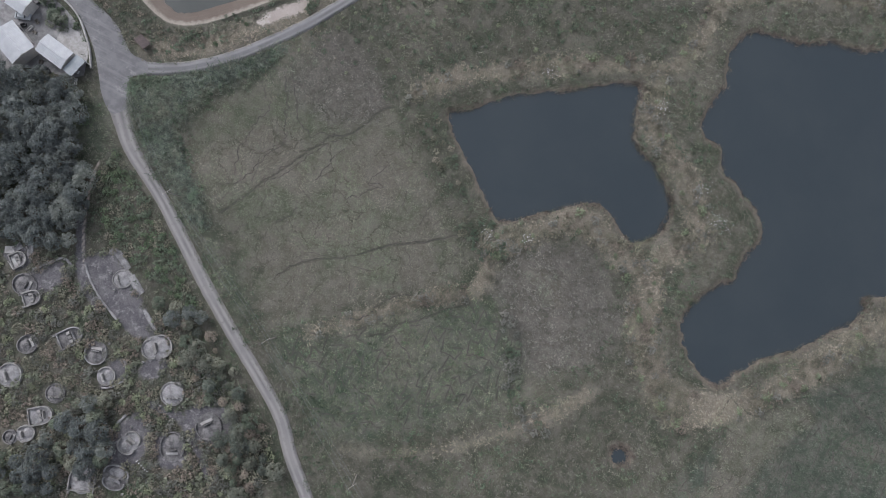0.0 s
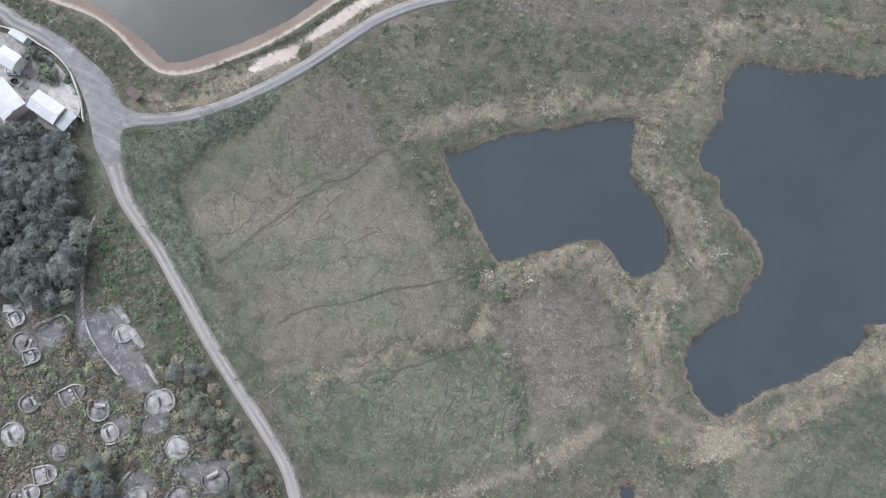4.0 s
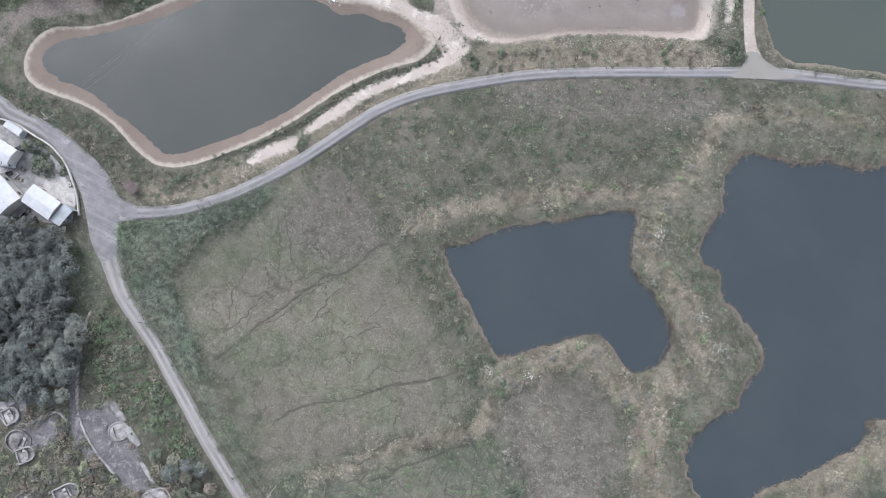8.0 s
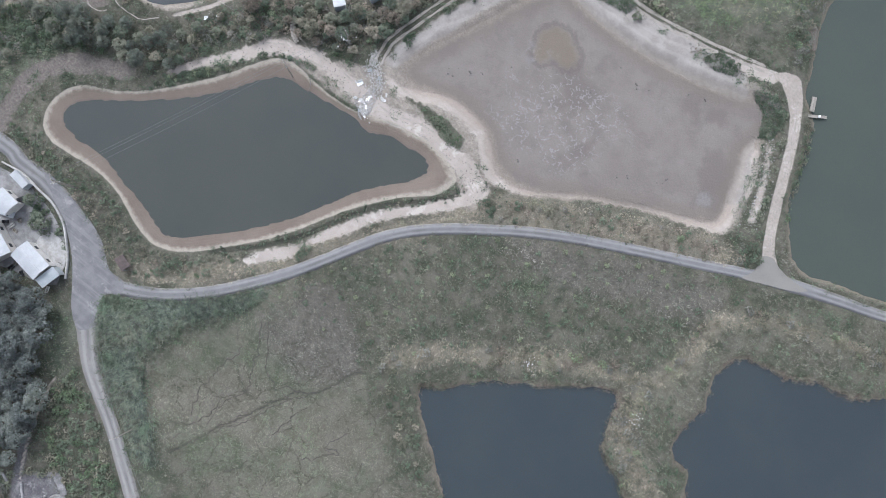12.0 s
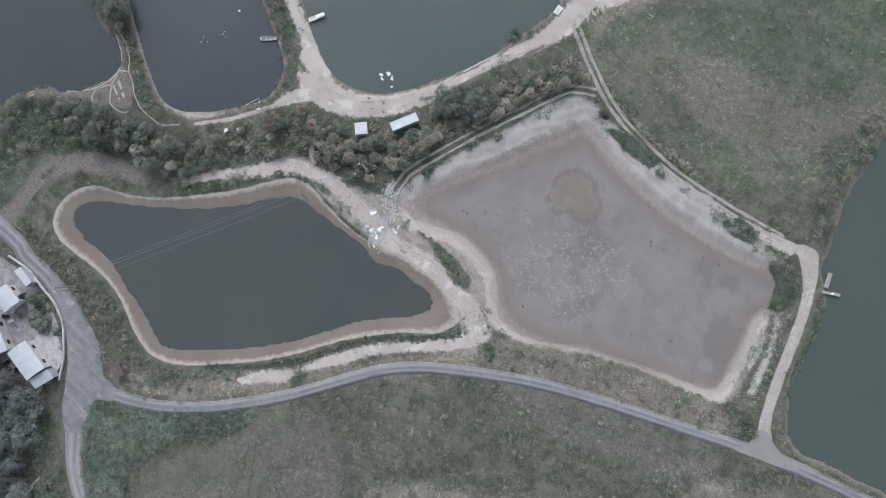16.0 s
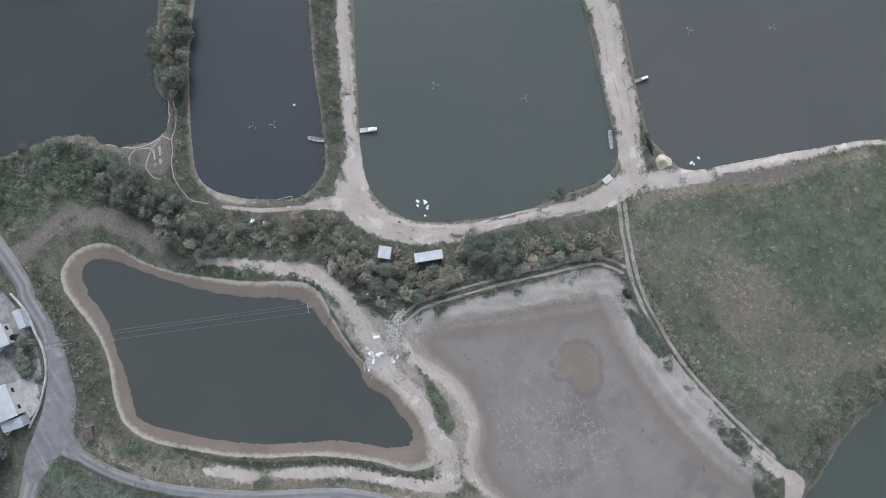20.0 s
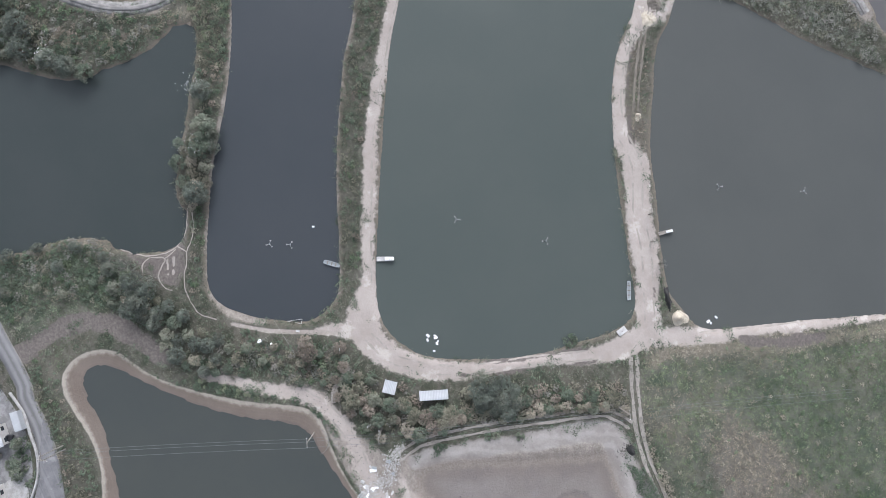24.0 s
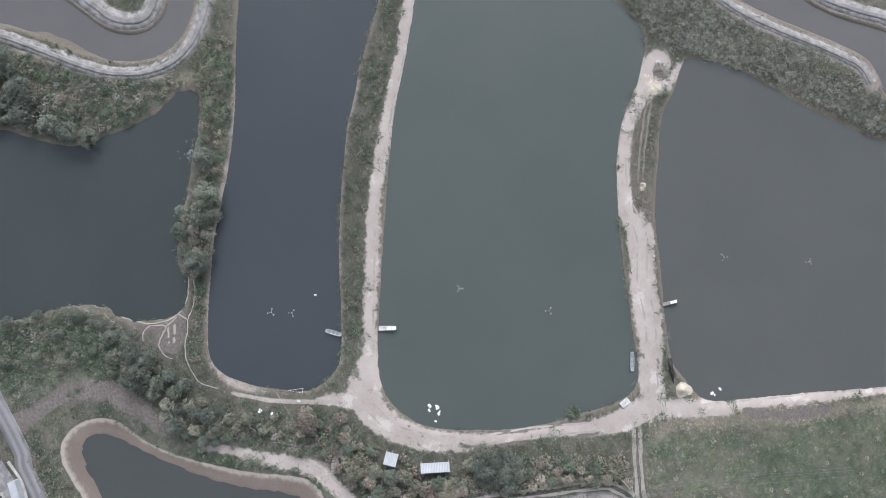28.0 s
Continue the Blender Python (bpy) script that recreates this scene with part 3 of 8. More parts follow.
rut_loop = [(-56.3, 169.7, 2.17), (-60.4, 167.1, 2.03), (-63.3, 163.5, 1.88), (-67.1, 152.8, 1.88), (-71.3, 140.6, 1.88), (-75.0, 128.2, 1.88), (-77.3, 118.6, 2.03), (-76.4, 111.2, 2.32)]
soil_middle = [(-117.4, 75.6, 2.32), (-113.1, 82.4, 2.9), (-108.8, 86.6, 3.48), (-102.4, 96.5, 4.06), (-94.8, 101.0, 3.77), (-85.8, 103.0, 3.77), (-75.0, 101.9, 5.22), (-65.2, 101.9, 5.22), (-56.4, 104.6, 5.51), (-47.7, 104.5, 4.93), (-39.9, 103.6, 4.93), (-34.3, 101.2, 4.93)]
soil_spoil = [(-69.9, 49.6, 2.9), (-63.0, 57.9, 3.19), (-61.1, 61.9, 1.45), (-56.6, 69.5, 3.19), (-50.4, 79.5, 2.61), (-42.4, 88.3, 2.61), (-35.8, 96.3, 3.19), (-33.0, 101.6, 4.35)]
rim_d_west = [(-72.4, 110.2, 3.19), (-66.4, 109.4, 4.93), (-58.5, 113.7, 5.22), (-48.7, 115.3, 5.8), (-40.4, 112.6, 5.22), (-34.1, 106.3, 4.35), (-24.6, 108.4, 2.9), (-16.7, 113.7, 2.61), (-5.8, 120.5, 2.75), (6.3, 126.4, 3.19), (16.1, 130.2, 3.77), (23.6, 134.0, 5.8), (21.7, 142.6, 6.67), (18.7, 150.4, 6.67), (16.5, 159.3, 2.9)]
rim_d_north = [(-73.6, 114.8, 2.61), (-70.9, 125.1, 2.9), (-66.7, 137.1, 2.9), (-63.0, 149.6, 3.48), (-58.8, 161.9, 4.93), (-52.6, 163.9, 4.93), (-42.0, 161.4, 3.48), (-30.0, 160.8, 3.48), (-16.6, 162.0, 3.48), (-4.5, 164.2, 3.19), (6.4, 167.4, 2.61)]
soil_flats = [(-28.5, 166.5, 2.03), (-19.5, 168.3, 3.48), (-7.3, 170.4, 2.61), (3.7, 173.6, 3.48), (10.5, 176.1, 2.9)]
soil_west = [(-143.2, 35.5, 2.61), (-144.7, 45.4, 2.32), (-143.9, 56.4, 2.32), (-136.4, 63.4, 2.9), (-126.9, 68.1, 2.9)]
corner_ruts = [(14.0, 178.3, 2.9), (16.5, 177.4, 2.9), (18.8, 175.2, 2.9), (22.0, 171.2, 2.9), (27.1, 160.7, 2.9), (31.5, 149.3, 2.9), (34.6, 142.2, 2.9), (38.4, 135.7, 2.9), (42.1, 132.2, 2.9)]
soil_footpath = [(-126.8, 88.0, 0.87), (-121.0, 95.6, 1.16), (-116.7, 103.5, 1.16), (-112.4, 111.5, 1.45)]
soil_steps = [(-103.2, 110.5, 0.87), (-100.8, 106.4, 0.72), (-98.5, 104.4, 0.72), (-94.4, 103.5, 0.72)]
path_woods = [(-89.6, -3.9, 1.01), (-89.2, -7.9, 1.01), (-86.5, -16.4, 1.16), (-82.1, -25.7, 1.0), (-79.5, -29.5, 0.7)]
soil_bankline_h = [(-212.8, 130.3, 1.01), (-196.8, 121.4, 1.01), (-183.7, 113.8, 1.01), (-171.4, 104.8, 1.01), (-158.7, 97.0, 0.87), (-145.9, 89.8, 0.87), (-136.1, 86.5, 1.01), (-129.0, 88.9, 1.16), (-123.3, 95.8, 1.01)]
soil_bankline_h_east = [(-187.0, 152.3, 0.72), (-178.5, 145.5, 0.72), (-168.2, 138.9, 0.72), (-157.7, 133.0, 0.72), (-144.3, 126.4, 0.72), (-130.7, 120.6, 0.87), (-122.3, 116.1, 1.16)]
creek_main = [(-28.5, 44.8), (-30.9, 42.2), (-32.1, 38.8), (-33.3, 35.7), (-34.9, 33.2), (-36.5, 31.9), (-38.7, 30.5), (-40.5, 27.4), (-42.6, 23.6), (-44.6, 19.8), (-46.6, 15.9), (-48.4, 12.7), (-50.3, 8.8), (-51.9, 5.3), (-53.3, 2.4), (-55.2, -1.5)]
creek_twin = [(-34.9, 33.1), (-36.5, 30.7), (-38.1, 29.4), (-39.9, 26.2), (-41.7, 23.0), (-43.0, 19.9), (-44.3, 16.9), (-47.1, 13.4), (-49.6, 9.6)]
creek_fork = [(-36.5, 31.9), (-40.7, 30.2), (-43.6, 28.1), (-46.3, 29.0), (-48.8, 30.6), (-51.5, 33.8), (-56.0, 40.0)]
creek_rise = [(-57.5, 39.0), (-53.8, 32.8), (-52.2, 30.1), (-51.1, 26.7), (-49.5, 24.1), (-49.5, 21.8), (-50.9, 20.0), (-52.0, 16.7), (-52.9, 14.0), (-53.7, 11.1), (-55.0, 8.0), (-57.0, 6.5), (-59.8, 5.4)]
creek_left = [(-57.4, 31.0), (-57.0, 27.8), (-58.2, 24.7), (-58.5, 22.0), (-58.5, 19.8), (-59.3, 16.8), (-58.6, 13.6), (-56.3, 9.1)]
creek_mid = [(-34.1, 29.1), (-35.9, 24.9), (-36.4, 21.3), (-37.1, 18.1)]
creek_loop = [(-27.4, 17.7), (-25.4, 19.2), (-23.8, 21.7), (-20.7, 24.5), (-22.6, 25.0), (-24.2, 23.7), (-23.3, 27.5), (-21.9, 30.4)]
creek_low = [(-37.9, 9.4), (-39.0, 6.1), (-40.9, 3.3)]
creek_nick = [(-23.0, 13.7), (-22.3, 16.2)]
creek_east = [(-7.3, 26.7), (-7.1, 22.9), (-7.4, 20.0)]
creek_spur = [(-14.3, 26.7), (-13.4, 22.7)]
creek_cross = [(2.8, 22.6), (-1.3, 19.0), (-5.5, 15.7), (-11.8, 11.8), (-16.2, 7.4), (-21.6, 3.1), (-27.2, -0.6), (-31.7, -4.8), (-34.3, -10.1)]
creek_edge = [(-0.5, 2.8), (-3.6, 1.1), (-5.7, -1.3), (-7.3, -3.7), (-7.9, -5.9), (-9.4, -8.5), (-11.9, -10.2)]
creek_green = [(14.1, 8.0), (11.8, 5.9), (9.4, 3.9), (6.2, 0.2), (2.9, -3.2), (-0.4, -5.6), (-1.9, -9.3), (-5.6, -11.9)]
creek_sedge = [(106.8, 31.6), (109.8, 32.4), (111.8, 31.5), (114.1, 32.3), (116.4, 30.7), (119.7, 29.5), (123.6, 29.2), (130.0, 24.0)]
creek_sedge_two = [(114.1, 32.4), (117.2, 35.4), (120.2, 37.3), (126.0, 41.0)]
creek_sedge_three = [(104.0, 25.4), (106.8, 24.0), (109.6, 22.6), (109.9, 20.6), (108.7, 18.5), (108.1, 16.1), (105.1, 14.1)]
creek_sedge_four = [(114.9, 17.7), (116.6, 16.3), (116.9, 14.3)]
zone_silver = [(-18.4, 97.4), (2.4, 110.1), (29.0, 120.5), (38.3, 116.1), (28.6, 106.4), (9.8, 100.8), (-4.7, 94.8), (-13.3, 93.5)]
ditch_c = [(-79.4, 44.9), (-70.1, 54.1), (-62.9, 63.3), (-58.7, 71.1), (-54.3, 78.8), (-48.4, 85.4), (-41.8, 91.5), (-37.9, 96.0), (-37.7, 99.2), (-39.5, 101.2)]
zone_marsh = [(-70.8, 17.5), (-63.8, 30.1), (-57.4, 40.8), (-48.9, 44.0), (-27.8, 45.1), (-21.0, 39.6), (1.4, 22.0), (10.6, 15.7), (-4.4, -0.3), (-27.7, -19.4), (-39.5, -12.0), (-57.3, 0.7), (-68.0, 8.8)]
zone_reeds = [(-25.7, -21.6), (-9.2, -10.6), (15.7, 9.2), (25.5, 5.7), (36.8, -8.2), (22.0, -21.5), (4.0, -37.8), (-7.1, -38.2), (-19.3, -29.8)]
zone_plum = [(16.6, 17.7), (23.2, 28.2), (34.4, 36.0), (44.9, 32.8), (53.1, 22.0), (52.6, 10.4), (38.1, -0.4), (29.2, 1.0), (23.0, 11.0)]
zone_plum_north = [(-58.4, 46.3), (-47.3, 56.3), (-33.6, 50.7), (-30.0, 39.2), (-44.1, 34.3), (-55.0, 38.0)]
zone_lush_se = [(89.9, 10.3), (108.3, 31.7), (117.4, 44.1), (139.4, 62.7), (166.9, 14.7), (86.7, -22.6)]
zone_lush_field = [(-70.0, 183.3), (-62.5, 203.2), (-46.2, 240.9), (-31.5, 273.8), (2.5, 255.3), (27.7, 224.3), (0.7, 187.4), (-34.7, 172.0), (-57.5, 175.3)]
zone_lush_nw = [(-166.5, 41.3), (-161.6, 57.9), (-153.8, 67.0), (-145.3, 67.8), (-144.5, 56.4), (-146.4, 46.2), (-150.8, 34.1), (-165.4, 17.5)]
zone_shade_green = [(-107.5, 5.0), (-94.9, 12.7), (-90.1, 6.6), (-90.6, -1.9), (-98.0, -3.8)]
straw_bank_one = [(12.1, 23.8, 5.8), (15.5, 27.1, 6.67), (22.2, 33.9, 5.8), (30.3, 41.5, 6.67), (38.5, 39.6, 6.67), (45.7, 36.5, 7.25), (52.4, 36.3, 8.7), (58.3, 21.2, 8.7), (66.5, 12.1, 8.7), (74.2, 9.3, 10.15), (85.2, 13.7, 7.25), (97.4, 26.7, 6.67), (107.0, 42.5, 6.67), (113.7, 53.0, 6.38), (134.9, 73.7, 5.8)]
straw_bank_two = [(-24.2, 51.6, 3.77), (-16.7, 60.3, 4.35), (-8.1, 67.0, 4.93), (8.7, 77.6, 4.35), (23.6, 85.6, 3.48), (34.9, 90.2, 3.48), (38.2, 105.6, 4.93), (39.2, 114.9, 4.93), (55.4, 124.4, 3.48), (80.2, 132.9, 3.48), (107.7, 140.9, 3.48)]
straw_bank_three = [(33.4, 84.3, 5.8), (35.7, 73.5, 6.67), (46.9, 67.0, 6.67), (56.0, 59.6, 6.67), (60.3, 51.7, 6.67), (53.2, 41.7, 5.8)]
straw_strip = [(-18.8, -17.6, 2.03), (-9.9, -9.0, 2.9), (-1.1, -0.3, 3.77), (7.0, 6.7, 4.06), (13.6, 11.8, 4.06), (14.0, 19.8, 4.35)]
straw_lane = [(-93.7, 28.7, 3.77), (-80.5, 34.8, 2.9), (-71.9, 45.9, 3.77), (-60.5, 55.3, 2.9), (-58.2, 62.8, 2.9), (-29.5, 96.3, 3.19), (-9.6, 110.4, 2.9), (11.6, 119.6, 2.61), (29.2, 129.3, 3.77)]
straw_shore_i = [(-174.8, 29.5, 2.03), (-168.2, 42.1, 2.03), (-165.8, 50.4, 2.03), (-163.6, 60.4, 2.32), (-158.7, 67.7, 2.32)]
straw_north = [(-215.2, 79.5, 5.8), (-206.2, 91.3, 5.8), (-206.6, 104.5, 4.35), (-205.0, 118.4, 3.48)]
straw_south = [(2.0, -40.3, 4.35), (20.4, -31.7, 4.35), (34.4, -20.4, 4.35), (43.2, -11.6, 5.8), (52.9, 2.5, 5.8)]
straw_field_edge = [(-68.6, 182.6, 3.19), (-68.3, 189.2, 3.48), (-61.1, 207.7, 3.77), (-52.9, 229.2, 3.48), (-48.6, 242.2, 2.9)]
lane_main = [(-98.4, 19.7, 7.25), (-93.8, 13.6, 6.38), (-88.7, 7.7, 4.93), (-83.2, 2.6, 4.06), (-71.3, -4.3, 3.48), (-58.6, -13.0, 3.62), (-46.1, -21.6, 3.62), (-34.3, -28.9, 3.48), (-23.9, -35.1, 3.48), (-15.6, -40.7, 3.48), (-8.2, -48.5, 3.48), (1.6, -57.2, 3.19), (9.7, -68.7, 3.19)]
lane_field = [(-103.2, 22.0, 5.8), (-93.6, 22.8, 4.2), (-84.6, 27.0, 3.5), (-77.9, 31.9, 3.3), (-71.3, 38.3, 3.3), (-65.4, 45.5, 3.3), (-59.6, 53.4, 3.3), (-55.2, 60.6, 3.2), (-50.8, 68.3, 3.2), (-46.1, 75.9, 3.2), (-40.3, 82.6, 3.1), (-32.7, 89.1, 3.1), (-25.1, 94.7, 3.1), (-16.8, 100.5, 3.1), (-7.0, 106.3, 3.1), (3.0, 111.5, 3.1), (12.4, 116.2, 3.1), (22.0, 120.8, 3.1), (34.6, 127.0, 3.2), (43.0, 131.0, 3.8), (51.3, 134.3, 3.7), (61.5, 138.0, 3.2), (73.1, 142.0, 3.0), (101.3, 153.0, 2.9)]
wood_dark = [(-129.9, 3.8), (-121.2, 8.8), (-111.7, 9.3), (-103.8, 9.8), (-98.2, 5.1), (-98.7, -1.6), (-89.2, -7.5), (-86.5, -16.6), (-83.8, -24.9), (-91.4, -29.2), (-100.1, -31.0), (-109.0, -35.2)]
wood_south = [(-67.8, -62.3), (-57.0, -55.7), (-52.0, -62.5), (-47.6, -77.0), (-70.1, -87.5), (-75.2, -77.9), (-70.2, -69.5)]
wood_knoll = [(-48.8, -28.7), (-36.7, -30.8), (-27.8, -39.0), (-31.1, -45.1), (-41.5, -41.5), (-46.9, -35.6)]
wood_lane = [(-27.9, -42.1), (-15.2, -42.2), (-8.4, -49.7), (-16.2, -62.4), (-26.7, -53.7)]
wood_slope = [(-59.0, -27.3), (-50.4, -25.5), (-40.8, -27.3), (-47.2, -31.8), (-53.9, -31.1)]
wood_pond = [(-154.3, 66.8), (-147.7, 70.7), (-138.5, 78.1), (-130.4, 79.2), (-120.3, 87.7), (-114.0, 83.9), (-118.4, 75.6), (-125.1, 71.7), (-135.2, 70.3), (-144.3, 63.0)]
wood_bend = [(-105.8, 108.3), (-102.1, 111.9), (-93.9, 113.0), (-89.2, 109.4), (-92.1, 104.4), (-100.9, 103.7)]
wood_sheds = [(-95.4, 108.6), (-89.5, 118.8), (-79.8, 131.7), (-77.5, 129.9), (-79.6, 118.5), (-87.2, 109.7)]
wood_black = [(-85.2, 138.0), (-79.5, 148.2), (-74.4, 146.2), (-74.2, 140.3), (-79.4, 135.1)]
wood_bank = [(-76.9, 149.0), (-67.1, 168.8), (-61.9, 169.0), (-66.7, 159.0), (-72.3, 144.5)]
wood_i = [(-176.4, 96.3), (-172.7, 105.6), (-167.1, 102.1), (-156.3, 94.7), (-160.4, 89.6)]
wood_top = [(-233.1, 62.5), (-229.0, 74.5), (-219.1, 74.7), (-213.1, 70.4), (-218.5, 55.9)]
wood_shore = [(-170.7, 42.4), (-161.4, 65.0), (-156.0, 68.1), (-147.8, 65.6), (-152.5, 53.3), (-160.1, 34.8)]
shrub_hg = [(-194.9, 160.7), (-192.7, 165.4), (-177.6, 154.4), (-165.1, 145.4), (-150.9, 136.8), (-137.5, 130.3), (-125.8, 123.8), (-126.2, 119.6), (-143.7, 127.7), (-159.8, 135.5), (-175.3, 145.0), (-187.9, 154.1)]
shrub_hi = [(-214.5, 119.6), (-210.8, 127.4), (-194.5, 119.1), (-179.2, 109.4), (-164.3, 99.1), (-148.9, 90.3), (-137.5, 83.6), (-139.9, 82.0), (-156.5, 91.4), (-173.3, 101.0), (-187.1, 106.7), (-200.1, 114.4)]
shrub_ce = [(-142.2, 35.6), (-141.8, 45.9), (-131.7, 42.1), (-119.0, 41.8), (-104.0, 39.7), (-92.4, 35.7), (-81.2, 40.8), (-70.6, 50.9), (-77.7, 38.2), (-91.7, 27.2), (-107.3, 30.6), (-118.9, 34.7), (-130.7, 36.1)]
shrub_cem = [(-108.5, -39.8), (-82.3, -27.4), (-75.1, -22.4), (-60.6, -31.6), (-50.1, -29.9), (-30.5, -39.8), (-13.7, -47.6), (-10.1, -61.5), (-79.7, -93.8)]
shrub_lane = [(-88.6, -5.9), (-86.0, 3.6), (-64.6, -10.9), (-43.5, -26.8), (-51.4, -27.3), (-64.6, -23.9), (-77.8, -20.4)]
shrub_line = [(21.6, 10.4), (26.9, 9.6), (38.1, -7.6), (47.7, -12.6), (45.3, -16.1), (32.2, -7.2)]
shrub_nook = [(1.5, 27.0), (9.6, 29.2), (16.8, 24.4), (12.6, 19.1), (4.7, 22.0)]
shrub_west_a = [(-21.6, 46.1), (-15.5, 47.3), (-7.6, 41.0), (2.3, 30.7), (-3.1, 31.5), (-16.3, 40.2)]
shrub_junction = [(-92.6, 19.6), (-81.6, 25.8), (-75.5, 20.3), (-76.1, 8.3), (-83.4, 9.8)]
shrub_top = [(-176.4, 225.9), (-167.3, 245.5), (-146.3, 262.8), (-130.0, 275.5), (-122.5, 278.6), (-111.0, 274.0), (-121.0, 267.3), (-135.2, 257.1), (-147.4, 245.8), (-156.1, 236.4), (-162.5, 230.1)]
shrub_band = [(-123.4, 90.1), (-115.1, 98.6), (-109.8, 109.5), (-98.4, 108.3), (-101.9, 103.6), (-107.9, 93.2), (-115.0, 83.8)]
shrub_mid = [(-120.2, 69.5), (-116.8, 75.2), (-109.0, 83.1), (-100.7, 95.2), (-119.0, 68.6)]
shrub_d = [(-47.3, 164.7), (-44.3, 167.3), (-32.0, 168.4), (-31.6, 165.1), (-40.1, 164.0)]
shelf_field = [(-51.2, 161.6), (-49.5, 166.6), (-44.4, 167.1), (-35.8, 167.4), (-28.8, 168.0), (-22.0, 169.7), (-11.3, 170.4), (-3.7, 171.4), (4.1, 172.4), (5.2, 168.7), (-6.2, 164.6), (-22.6, 162.5), (-39.2, 161.4)]
shelf_brown = [(-13.3, 169.4), (-6.9, 170.0), (-6.7, 168.3), (-11.6, 167.4)]
shrub_d_low = [(-7.7, 168.8), (-4.9, 172.5), (1.1, 172.8), (2.1, 169.9), (-3.8, 167.7)]
shrub_d_east = [(9.0, 169.4), (14.1, 172.3), (19.7, 169.7), (20.5, 162.1), (17.4, 160.6), (14.6, 166.8)]
shrub_tongue = [(-56.1, 108.5), (-54.9, 110.5), (-50.1, 110.4), (-45.6, 109.5), (-45.3, 106.7), (-48.1, 106.3), (-52.6, 107.1)]
shrub_field = [(12.9, 184.2), (9.1, 199.4), (8.9, 211.8), (4.3, 203.2), (6.9, 189.0)]
shrub_north_i = [(-220.3, 69.0), (-212.7, 84.7), (-208.9, 92.6), (-205.9, 102.5), (-202.8, 88.1), (-201.9, 82.9), (-209.6, 70.5)]
shrub_e = [(28.2, 171.8), (26.0, 171.6), (31.1, 158.5), (36.6, 146.2), (38.0, 148.0), (33.1, 159.9)]
shrub_yard = [(-125.3, 27.7), (-120.6, 28.3), (-115.4, 26.5), (-112.3, 25.4), (-115.7, 23.8), (-118.7, 21.5), (-122.8, 22.9)]
shrub_hut = [(-84.8, 133.8), (-83.6, 140.5), (-76.6, 137.1), (-77.9, 130.4)]
aerator_spots = [(-141.2, 105.6), (-138.7, 110.3), (-125.4, 152.5), (-109.8, 171.3), (-102.2, 219.8), (-91.0, 240.2)]
float_spots = [(-101.3, 132.2), (-100.3, 131.6), (-100.5, 133.8), (-99.9, 133.8), (-98.8, 133.9), (-98.4, 133.4), (-97.0, 131.9), (-71.4, 200.7), (-70.7, 201.1), (-71.5, 203.1), (-140.3, 117.8)]
house_gable = [(-116.1, 19.6), (-107.4, 18.3), (-108.5, 12.9), (-116.8, 14.3)]
house_leanto = [(-107.2, 18.3), (-104.3, 17.7), (-105.7, 12.8), (-108.3, 12.8)]
house_long = [(-125.9, 18.6), (-117.4, 14.9), (-120.0, 8.4), (-128.8, 11.9)]
house_small = [(-129.9, 26.3), (-124.1, 25.4), (-124.7, 21.0), (-130.2, 21.5)]
yard = [(-114.6, 23.9), (-109.4, 23.3), (-106.0, 19.0), (-106.4, 16.2), (-107.8, 17.6), (-110.1, 18.4), (-115.7, 19.6)]
shed_small = [(-96.5, 117.5), (-94.4, 120.0), (-91.8, 118.1), (-93.9, 115.6)]
shed_long = [(-89.9, 124.0), (-87.0, 130.9), (-84.8, 129.9), (-87.6, 123.2)]
boat_spots = [(-130.8, 116.4), (-128.0, 119.5), (-90.5, 186.3), (-86.1, 184.1)]
jetty_lines = [(-125.3, 129.0), (-123.4, 133.0), (-98.2, 199.1), (-97.3, 203.2), (10.9, 194.7), (14.4, 188.8), (22.8, 179.0), (24.6, 175.1), (24.5, 173.6), (28.9, 176.5)]
pen_frame = [(-121.0, 101.1), (-119.8, 104.7), (-118.8, 104.0)]
heap_spots = [(-75.6, 194.0, 2.46), (-151.4, 223.2, 3.0), (-156.2, 226.7, 1.5), (-128.6, 208.3, 1.45), (-154.4, 226.4, 3.0)]
causeway_head = [(-153.7, 218.2), (-159.4, 224.0), (-159.8, 226.8), (-156.5, 228.3), (-153.0, 229.1), (-154.5, 231.9), (-153.7, 234.1), (-151.7, 232.2), (-149.8, 228.7), (-148.0, 226.0), (-149.2, 221.4)]
causeway_ruts = [(-148.9, 220.6), (-144.0, 217.1), (-137.3, 212.6), (-130.3, 208.5)]
shrub_north = [(-232.4, 71.2), (-228.7, 79.0), (-216.9, 89.6), (-211.6, 98.4), (-206.1, 110.5), (-202.1, 112.6), (-204.0, 107.9), (-201.9, 103.6), (-201.0, 95.1), (-205.6, 79.7), (-212.3, 71.6), (-215.7, 63.6)]
shrub_channel = [(-211.7, 118.0), (-212.9, 122.6), (-206.5, 123.7), (-197.8, 120.9), (-188.5, 116.0), (-191.3, 110.0), (-201.4, 113.4), (-207.9, 113.7)]
palm_spots = [(-104.0, 199.0), (-97.2, 196.3), (-91.1, 195.5), (-90.1, 117.4)]
pole_lane = [(-116.7, 36.7), (-66.0, -2.2), (-26.7, -23.0), (8.3, -44.2)]
pole_cross = [(-117.8, 36.6), (-92.0, 94.7), (-85.0, 110.7), (-62.4, 168.8)]
